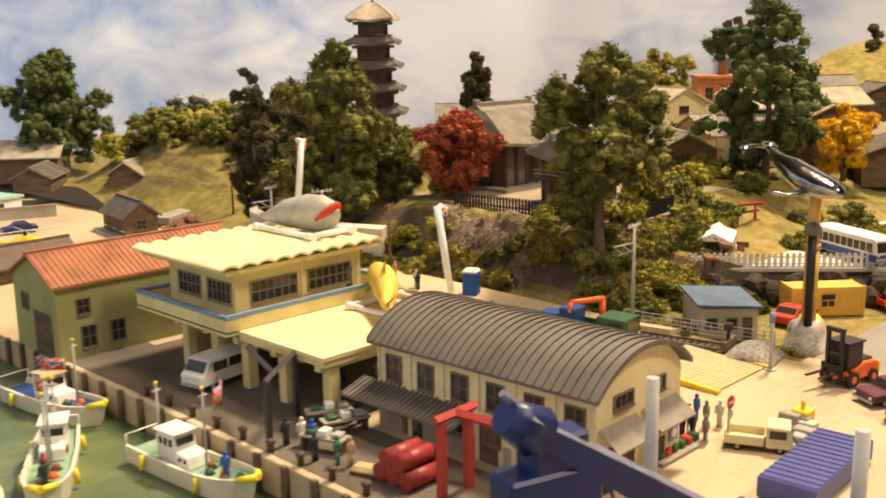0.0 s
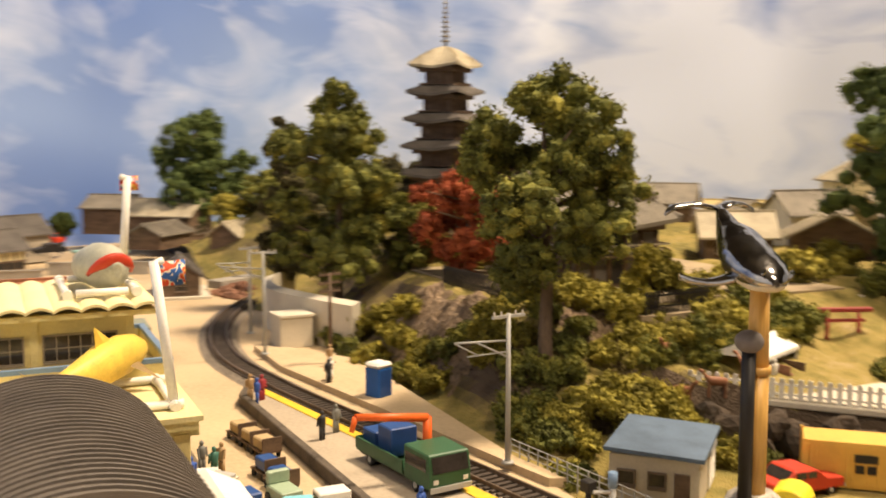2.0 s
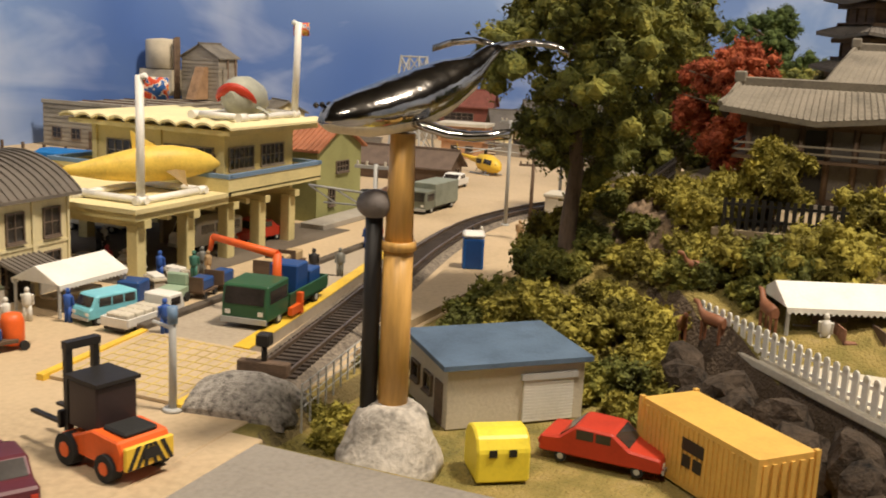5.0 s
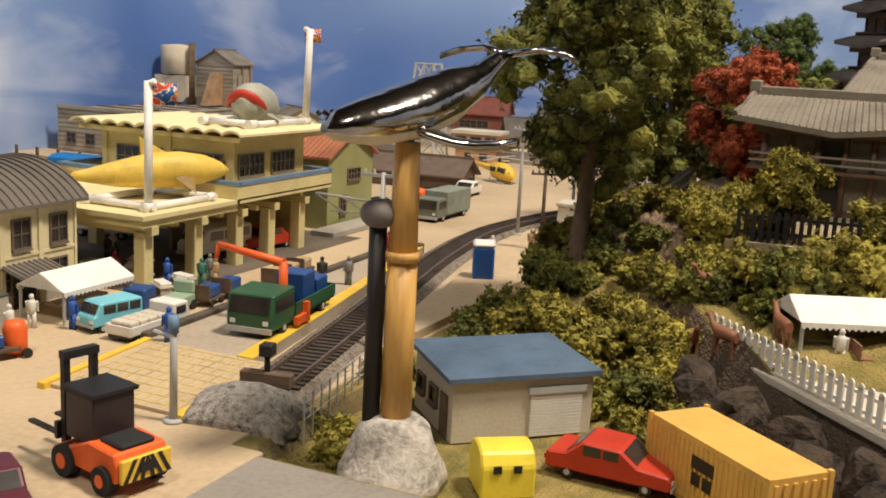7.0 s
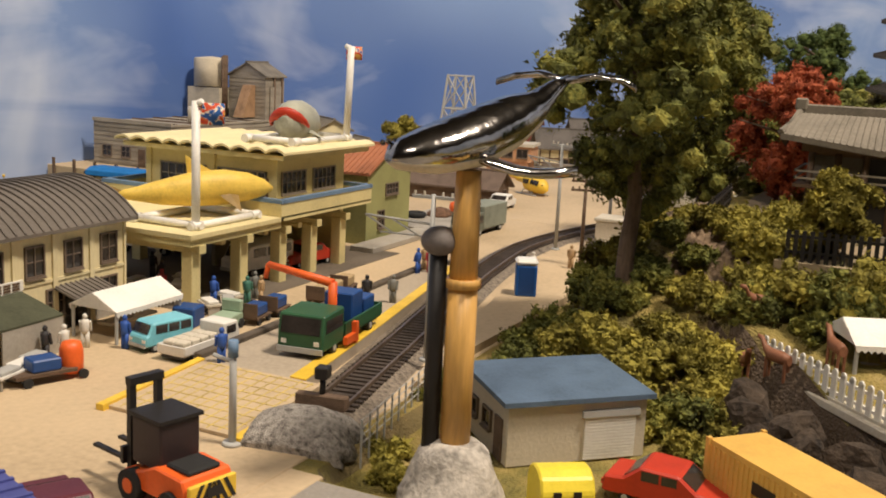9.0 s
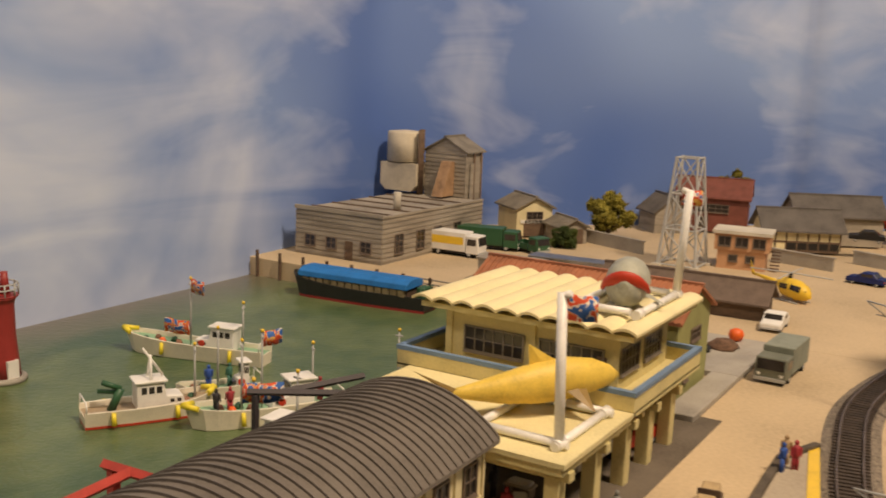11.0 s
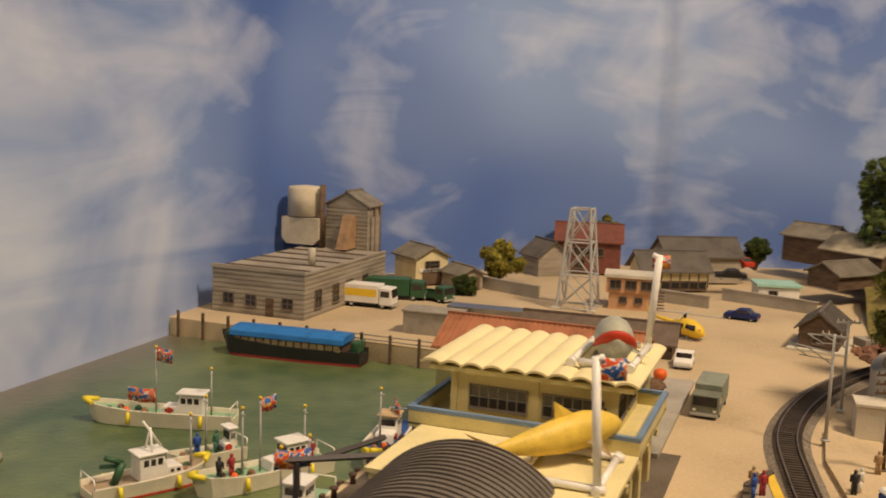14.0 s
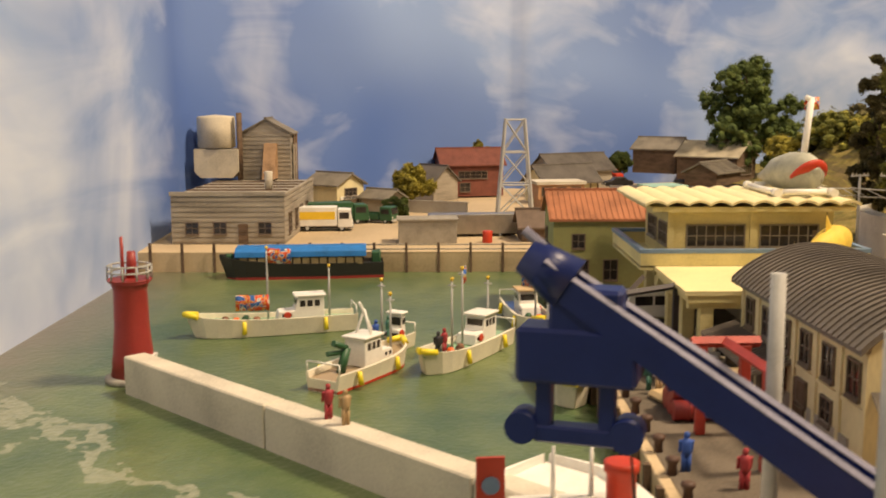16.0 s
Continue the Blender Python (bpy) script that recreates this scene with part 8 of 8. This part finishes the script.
CLOTH = {k: paint("figure_" + k, c, 0.6) for k, c in dict(blue=(0.03, 0.09, 0.36), dark=(0.03, 0.028, 0.03), white=(0.7, 0.67, 0.6), green=(0.05, 0.16, 0.12), red=(0.36, 0.04, 0.05), tan=(0.4, 0.27, 0.14), grey=(0.2, 0.2, 0.18)).items()}
FIG = {k: figure_mesh(m, "figurine") for k, m in CLOTH.items()}
for k, (x, y, z, a, c) in enumerate([
        (17.8, -8.3, 0.42, 30, "dark"), (18.6, -9.2, 0.42, 200, "grey"), (25.0, -7.2, 0.42, 80, "blue"), (25.6, -7.6, 0.42, 200, "red"), (26.0, -7.1, 0.42, 10, "tan"), (7.2, -8.5, 0.38, 60, "blue"),
        (6.9, -2.4, 0, 30, "white"), (4.9, -2.5, 0, 0, "dark"), (5.4, -2.9, 0, 90, "white"), (7.6, -3.7, 0, 0, "blue"), (15.9, -3.2, 0, 20, "green"), (16.4, -3.6, 0, 120, "tan"), (14.9, -2.1, 0.03, 0, "blue"), (16.9, -2.9, 0, 200, "grey"),
        (14.6, 0.6, 0.03, 10, "red"), (17.5, 3.7, 0.03, 0, "dark"), (18.2, 4.0, 0.03, 80, "white"), (16.2, 2.0, 0.03, 80, "dark"), (28.0, -11.9, 0.34, 10, "dark"), (28.5, -12.2, 0.34, 80, "white"), (31.8, -13.2, 0.34, 10, "tan"),
        (12.4, 10.3, 0.03, 0, "white"), (12.9, 10.8, 0.03, 0, "dark"), (11.9, 10.1, 0.03, 0, "blue"), (9.6, 10.6, 0.03, 60, "green"), (9.1, 10.3, 0.03, 200, "tan"), (12.5, 6.9, 0.03, 0, "dark"), (10.6, 11.0, 0.03, 0, "dark"), (8.0, 7.4, 0.03, 0, "dark"),
        (0.6, -1.7, 0, 0, "dark"), (0.2, -1.9, 0, 60, "dark"), (-0.5, -1.8, 0, 200, "grey"), (5.5, 23.05, 0.15, 30, "red"), (4.8, 22.35, 0.15, 30, "tan"), (0.5, 11.2, 0, 0, "blue"), (-1.0, 9.8, 0, 0, "red"), (22.0, -27.4, 4.66, 180, "tan"), (13.7, -30.0, 1.56, 0, "white"), (0.4, -3.4, 0, 40, "grey"), (1.2, -3.9, 0, 200, "blue"), (0.0, -3.9, 0, 90, "white"), (19.4, 18.9, -0.95, 60, "red"), (18.7, 19.2, -0.95, 10, "dark"), (23.6, 16.4, -0.95, 200, "red"), (21.6, 22.5, -1.0, 40, "blue"), (22.6, 21.9, -1.0, 90, "green"), (13.6, 13.5, -0.9, 120, "blue")]):
    ob = new("figurine", FIG[c])
    ob.matrix_world = place(x, y, z, a)
    tagged(ob, {"blue": "tiny painted figurine in blue overalls", "dark": "tiny painted figurine in dark clothes", "white": "tiny painted figurine in a white coat", "green": "tiny painted figurine in green oilskins", "red": "tiny painted figurine in a red jacket", "tan": "tiny painted figurine in tan clothes", "grey": "tiny painted figurine in grey clothes"}[c], "figurine", "figurines")


# ---- the wharf ----
def beam_frame(name, posts, beams, material, label, r=0.17):
    f = thing(name, posts[0][0], posts[0][1], 0.03, 0, label, "gantry")
    ox, oy = posts[0][0], posts[0][1]
    for x, y, h in posts:
        part("post", B((x - ox - r, x - ox + r, y - oy - r, y - oy + r, 0, h)), material, f, bevel=0.03)
    for p, q in beams:
        a, b = Vector((p[0] - ox, p[1] - oy, p[2])), Vector((q[0] - ox, q[1] - oy, q[2]))
        part("beam", R((a, b, r * 1.2, r * 1.2, 4)), material, f)
    return f


beam_frame("red_gantry", [(4.1, 9.9, 3.2), (4.1, 8.4, 3.2), (0.4, 8.75, 3.2)], [((4.05, 10.3, 3.3), (4.15, 7.9, 3.3)), ((4.1, 9.1, 3.3), (0.1, 8.75, 3.3))], mat("red_gantry_paint", (0.42, 0.05, 0.035), 0.5), "red steel hoist gantry on the wharf")
beam_frame("wharf_frame", [(13.0, 11.6, 3.1), (15.4, 8.3, 3.1)], [((12.8, 11.9, 3.2), (15.6, 8.0, 3.2)), ((13.6, 10.8, 3.2), (17.6, 9.4, 3.2))], mat("dark_steel", (0.05, 0.042, 0.045), 0.5), "dark steel hoist frame on the wharf", 0.13)
for i, (u, z) in enumerate([(0, 0), (0.75, 0), (1.5, 0), (0.38, 0.65), (1.12, 0.65)]):
    solo("oil_drum", R(((0, -0.9, 0.4), (0, 0.9, 0.4), 0.38, 0.38, 14), ((0, -0.93, 0.4), (0, -0.87, 0.4), 0.41, 0.41, 14), ((0, 0.3, 0.4), (0, 0.36, 0.4), 0.41, 0.41, 14)), DARKRED, 5.6 + u, 9.6, 0.03 + z, 0, "red steel drum stacked on the wharf", "drum", "red drums on the wharf")
solo("folded_net", B((-0.7, 0.7, -0.4, 0.4, 0, 0.35)), TAN, 8.0, 10.3, 0.03, 20, "tan heap of folded net", "net", bevel=0.15)
for k, (x, y, a) in enumerate([(12.2, 8.0, 70), (13.6, 7.8, 60), (11.2, 10.0, 20)]):
    t = thing("work_bench", x, y, 0.03, a, "rough grey work bench with fishing gear", "bench", "work benches on the wharf")
    part("tabletop", B((-1.1, 1.1, -0.4, 0.4, 0.6, 0.7)), WOODGREY, t)
    for u in (-0.95, 0.95):
        part("leg", B((u - 0.06, u + 0.06, -0.35, 0.35, 0, 0.6)), WOOD, t)
    for i in range(3):
        part("gear_box", B((-0.9 + 0.65 * i, -0.45 + 0.65 * i, -0.3, 0.25, 0.7, 0.9 + 0.1 * (i % 2))), (GALV, WHITE, GREEN)[i], t, bevel=0.04)
bm = bmesh.new()
lathe(bm, [(0.16, 0), (0.14, 0.35), (0.22, 0.45), (0.22, 0.55), (0.1, 0.6)], 10)
bollard = solo("bollard", bm, mat("brown_iron", (0.09, 0.05, 0.035), 0.6), -4.0, 11.7, 0.03, 0, "brown iron mooring bollard on the quay edge", "bollard", "bollards")
for i in range(1, 14):
    copy_thing(bollard, place(-4.0 + 2.1 * i, 11.7, 0.03))
pile = solo("fender_post", B((-0.16, 0.16, 0, 0.22, -1.7, 0.1)), WOOD, -3.0, 12.22, 0, 0, "dark timber fender pile on the quay wall", "fender pile", "fender piles")
for i in range(1, 26):
    copy_thing(pile, place(-3.0 + 2.0 * i, 12.22))
rail = thing("quay_railing", 47.85, 12.0, 0, 90, "low timber railing along the head of the harbour", "railing")
for i in range(13):
    part("post", B((2.5 * i - 0.1, 2.5 * i + 0.1, 0.02, 0.22, -1.7, 0.75)), WOOD, rail)
for z in (0.25, 0.6):
    part("bar", R(((0, 0.12, z), (15, 0.12, z), 0.06, 0.06, 6)), WOODGREY, rail)
sign = thing("road_sign", -1.2, -2.5, 0, 0, "round road sign on a slim grey post", "sign")
part("post", R(((0, 0, 0), (0, 0, 2.1), 0.06, 0.06, 6)), GALV, sign)
disc = part("disc", R(((-0.04, 0, 1.9), (-0.09, 0, 1.9), 0.3, 0.3, 16)), RED, sign, "red round plate")
part("white_bar", B((-0.105, -0.091, -0.2, 0.2, 1.85, 1.95)), WHITE, disc)
part("lower_disc", R(((-0.04, 0, 1.35), (-0.09, 0, 1.35), 0.2, 0.2, 14)), GALV, sign)
stall = thing("flower_stall", 0.9, -0.9, 0, 0, "low stall of potted plants at the gable end", "stall")
part("deck", B((-1.5, -0.2, -1.0, 2.6, 0, 0.16)), WOODGREY, stall)
for i in range(6):
    part("planter", B((-1.2, -0.7, -0.8 + 0.55 * i, -0.4 + 0.55 * i, 0.16, 0.5)), (GREEN, RED, GREEN)[i % 3], stall, bevel=0.06)


# ---- the foreground: blue crane, steel posts, boat and lorry ----
def blue_crane():
    c = thing("dock_crane", -7.6, 8.6, 0, 0, "navy blue dock crane with a lattice boom", "crane")
    P = Vector((0.0, 0.0, 2.2))
    T = Vector((2.4, 7.7, 7.5))
    d = (T - P).normalized()
    side = d.cross(Vector((0, 0, 1))).normalized() * 0.62
    up = side.cross(d).normalized() * 0.55
    part("pedestal", R(((0, 0, 0), (0, 0, 1.0), 0.9, 0.8, 16)), DEEPBLUE, c)
    part("machine_house", B((-1.2, 1.0, -2.0, 0.8, 0.9, 2.5)), DEEPBLUE, c, bevel=0.08)
    thin = side.normalized() * 0.09
    # paler grey-blue for the boom flanges and the head plate
    EDGE = mat("pale_blue_edge", (0.24, 0.24, 0.33), 0.5)
    for s in (-1, 1):
        bm = bmesh.new()
        loft(bm, [[p + side * s * k + thin + up * a, p + side * s * k - thin + up * a, p + side * s * k - thin - up * c0, p + side * s * k + thin - up * c0] for p, k, a, c0 in ((P, 1.0, 0.75, 1.0), (P.lerp(T, 0.55), 0.9, 0.65, 0.85), (T, 0.75, 0.45, 0.6))], smooth=False)
        girder = part("boom_girder", bm, DEEPBLUE, c)
        part("boom_edge", R((P + side * s + up * 0.78, P.lerp(T, 0.55) + side * s * 0.9 + up * 0.68, 0.12, 0.11, 4), (P.lerp(T, 0.55) + side * s * 0.9 + up * 0.68, T + side * s * 0.75 + up * 0.47, 0.11, 0.09, 4)), EDGE, girder, "pale flange")
    for i in range(9):
        a, b = i / 9, (i + 1) / 9
        pa, pb = P.lerp(T, a), P.lerp(T, b)
        part("boom_brace", R((pa + side * (1 - 0.4 * a), pb - side * (1 - 0.4 * b), 0.09, 0.09, 4)), DEEPBLUE, c)
        part("boom_brace", R((pa - up * 1.2, pb, 0.08, 0.08, 4)), DEEPBLUE, c)
    part("boom_head", R((T - d * 0.8, T + d * 0.5, 0.75, 0.5, 8)), DEEPBLUE, c)
    part("head_plate", R((T - d * 0.4 + up * 0.6, T + d * 0.9 + up * 0.9, 0.16, 0.12, 6)), mat("pale_blue_edge", (0.22, 0.22, 0.32), 0.5), c)
    h = T - d * 1.6
    turn = math.degrees(math.atan2(d.y, d.x))
    h = T - d * 1.0

    def hung(name, bm, bevel=0.0):
        ob = part(name, bm, DEEPBLUE, c, bevel=bevel)
        ob.matrix_local = place(h.x, h.y, h.z, turn)
        return ob
    hung("trolley", B((-1.6, 1.4, -0.6, 0.6, -2.3, -0.9), (-1.2, 0.6, -0.5, 0.5, -1.0, 0.1)), 0.1)
    for s in (-0.85, 0.75):
        hung("grab_leg", B((s - 0.2, s + 0.2, -0.25, 0.25, -3.6, -2.2)), 0.04)
    bar = hung("grab_bar", B((-1.1, 1.0, -0.3, 0.3, -3.9, -3.45)), 0.06)
    for s in (-1.35, 1.3):
        part("grab_drum", R(((s, -0.4, -3.55), (s, 0.4, -3.55), 0.42, 0.42, 14)), DEEPBLUE, bar)
    part("cable", R(((-1.4, 0, -3.6), (-2.0, 0.6, -8.9), 0.03, 0.03, 4)), BLACK, bar)


blue_crane()
for x, y, h in ((-5.7, 10.6, 7.4), (-12.0, 10.5, 7.4)):
    p = thing("steel_post", x, y, 0, 0, "plain grey steel post on the quay", "post", "steel posts on the quay")
    part("post", R(((0, 0, 0), (0, 0, h), 0.22, 0.2, 10)), GALV, p)
    part("foot", R(((0, 0, 0), (0, 0, 0.3), 0.4, 0.36, 10)), GALV, p)
boat = thing("ferry_boat", -4.9, 14.9, -1.6, 6, "white ferry with a red funnel moored at the quay", "boat")
bm = bmesh.new()
loft(bm, hull_rings(12, 5.4, 1.5), smooth=False)
part("hull", bm, WHITE, boat)
part("deck_house", B((-3.0, 2.5, -1.9, 1.9, 1.2, 2.1)), WHITE, boat, bevel=0.08)
bm = bmesh.new()
lathe(bm, [(0.42, 2.1), (0.42, 3.0), (0.5, 3.05), (0.5, 3.3), (0.4, 3.3)], 16, (1.6, -1.2))
part("funnel", bm, RED, boat, "red funnel")
for u in (-0.5, 0.6):
    part("mast", R(((2.2, u, 2.1), (2.2, u, 3.6), 0.08, 0.05, 8)), WHITE, boat)
fl = part("red_board", B((2.0, 2.12, 2.0, 2.8, 1.1, 3.4)), RED, boat, "red board with a round emblem")
part("emblem", R(((2.0, 2.4, 2.6), (1.95, 2.4, 2.6), 0.26, 0.26, 16)), BLUETRIM, fl)
lorry = thing("blue_container", -5.7, -1.2, 0, 4, "blue steel container lying on the quay", "container")
part("body", B((-1.15, 1.15, -3.4, 2.9, 0.1, 1.0)), paint("violet_blue_paint", (0.07, 0.08, 0.27), 0.45), lorry, bevel=0.06)
for i in range(14):
    part("roof_rib", B((-1.1, 1.1, -3.2 + 0.45 * i, -3.1 + 0.45 * i, 1.003, 1.04)), MATS["violet_blue_paint"], lorry)
van_body = thing("ribbed_container", -7.1, -12.6, 0, -20, "violet-blue ribbed steel container standing by the lot", "container")
part("body", B((-1.15, 1.15, -3.1, 3.1, 0.08, 2.15)), MATS["violet_blue_paint"], van_body, bevel=0.05)
for i in range(13):
    part("roof_rib", B((-1.12, 1.12, -2.95 + 0.48 * i, -2.83 + 0.48 * i, 2.152, 2.2)), MATS["violet_blue_paint"], van_body)
vehicle("pickup", -2.4, -3.0, 0, 205, 2.8, 1.3, 1.2, CREAM, "small cream three-wheeled truck with a loaded bed", 0.4)
junk = thing("scrap_pile", -3.1, -4.6, 0, 0, "pile of grey scrap and a yellow engine", "scrap pile")
for k in range(8):
    a = 0.8 * k
    part("scrap_piece", B((0.5 * math.cos(a) - 0.5, 0.5 * math.cos(a) + 0.4, 0.8 * math.sin(a) - 0.3, 0.8 * math.sin(a) + 0.3, 0.06 * k, 0.12 * k + 0.25)), (GALV, GREYCON, PALECON)[k % 3], junk, bevel=0.05)
part("engine", B((-0.4, 0.4, -1.4, -0.6, 0.2, 1.2), (-0.1, 0.1, -1.1, -0.9, 1.2, 1.6)), YELLOW, junk, "yellow engine block", 0.06)
vehicle("car", -4.4, -12.6, 0, 60, 3.5, 1.5, 1.1, paint("maroon_paint", (0.10, 0.02, 0.03)), "dark maroon car parked on the quay", category="car")

# ---- the town on the slope behind the terrace ----
random.seed(77)
town = [(32, -52, 6, 4.5, 10, WOOD), (27, -57, 6, 4, -20, CREAM), (22, -61, 7, 5, 15, WOOD), (34, -62, 6, 5, 30, mat("ochre_plaster", (0.55, 0.42, 0.2), 0.8)), (15, -63, 8, 5, 0, WOOD), (26, -70, 8, 5, 20, WOOD), (17, -74, 9, 5.5, 10, WOOD), (40, -57, 5, 4, 40, WHITE), (42, -66, 6, 5, 30, CREAM), (36, -74, 6, 5, 15, WHITE),
        (25, -82, 7, 5, 5, WOOD), (10, -82, 8, 5, 0, CREAM), (48, -74, 6, 5, 45, WHITE), (33, -86, 7, 5, 20, CREAM), (56, -92, 6, 6, 30, WHITE), (64, -84, 6, 5, 45, WHITE), (72, -78, 6, 5, 45, CREAM), (8, -70, 7, 5, 5, WOOD), (44, -88, 6, 5, 20, WHITE), (50, -64, 5, 4, 45, WOOD), (58, -72, 6, 4, 40, CREAM), (38, -48, 5, 4, 20, WOOD)]
for k, (x, y, w, d, a, wall) in enumerate(town):
    e = 2.2 + 0.9 * (k % 3)
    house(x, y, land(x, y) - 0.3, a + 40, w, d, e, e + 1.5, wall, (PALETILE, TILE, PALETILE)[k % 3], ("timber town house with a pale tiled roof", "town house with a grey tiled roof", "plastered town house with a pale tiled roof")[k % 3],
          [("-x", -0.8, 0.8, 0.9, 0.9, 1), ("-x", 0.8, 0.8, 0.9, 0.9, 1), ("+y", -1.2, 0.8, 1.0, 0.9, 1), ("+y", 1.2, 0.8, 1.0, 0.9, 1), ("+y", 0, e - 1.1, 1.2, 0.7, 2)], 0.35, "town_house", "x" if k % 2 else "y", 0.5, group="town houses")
BRICK = mat("orange_brick_plaster", (0.45, 0.16, 0.06), 0.8, var=0.15)
hall_ = thing("town_hall", 54, -99, land(54, -99), 40, "orange brick hall with a small clock turret", "building")
part("wall", B((-4, 4, -3, 3, 0, 6.5)), BRICK, hall_)
part("cornice", B((-4.2, 4.2, -3.2, 3.2, 6.5, 6.9)), BRICK, hall_)
bm = bmesh.new()
lathe(bm, [(0.8, 6.9), (0.8, 8.6), (1.0, 8.7), (0.7, 9.6), (0.1, 10.6)], 12)
part("turret", bm, TILE, hall_)
for u in (-2.4, 0, 2.4):
    window(hall_, u, 3, 3.6, 1.0, 1.6, "+y", 1, 1)
    window(hall_, -4, u * 0.8, 3.6, 1.0, 1.6, "-x", 1, 1)
house(91, -82, land(91, -82) - 0.3, 45, 6, 5, 3.2, 5.2, WOOD, TILE, "dark timber shrine hall on the skyline", [("-x", 0, 1.0, 2.0, 1.2, 2)], over=0.8)
house(80, -84, land(80, -84) - 0.3, 45, 7, 5, 2.2, 4.6, CREAM, mat("straw_roof", (0.52, 0.42, 0.2), 0.9), "cream house with a straw roof on the skyline", rib=0, over=0.7)
# a rusty red roller coaster frame behind the conifers
ride = thing("steel_frame_ride", 72, -40, land(72, -40), 30, "rusty red steel frame of a fairground ride", "ride")
for k in range(12):
    a0, a1 = 2 * math.pi * k / 12, 2 * math.pi * (k + 1) / 12
    part("rim_length", R(((3 * math.cos(a0), 0, 4 + 3 * math.sin(a0)), (3 * math.cos(a1), 0, 4 + 3 * math.sin(a1)), 0.14, 0.14, 5)), BROWN, ride)
    part("spoke", R(((0, 0, 4), (3 * math.cos(a0), 0, 4 + 3 * math.sin(a0)), 0.06, 0.06, 4)), BROWN, ride)
for s in (-1, 1):
    part("leg", R(((s * 2.2, 0, -0.6), (0, 0, 4), 0.18, 0.15, 6)), BROWN, ride)
# grazing animals on the slope, as plain shapes
bm = bmesh.new()
fish_body(bm, [(-0.5, 0, 0.75, 0.14, 0.18), (-0.2, 0, 0.78, 0.2, 0.22), (0.3, 0, 0.8, 0.2, 0.22), (0.5, 0, 0.95, 0.12, 0.16), (0.65, 0, 1.25, 0.1, 0.1), (0.85, 0, 1.3, 0.05, 0.07)], 10)
for u in (-0.4, 0.35):
    for s in (-0.1, 0.1):
        rod(bm, (u, s, 0.7), (u, s, 0), 0.06, 0.05, 6)
deer = solo("toy_deer", bm, mat("brown_toy_hide", (0.24, 0.10, 0.05), 0.6), 14.6, -25.2, land(14.6, -25.2), 200, "brown toy deer on the grassy slope", "toy deer", "toy deer")
for x, y, a in ((13.6, -26.4, 60), (16.2, -25.4, 120), (13.4, -28.2, 30)):
    copy_thing(deer, place(x, y, max(land(x, y), 1.55 if y < -28 else -9), a))
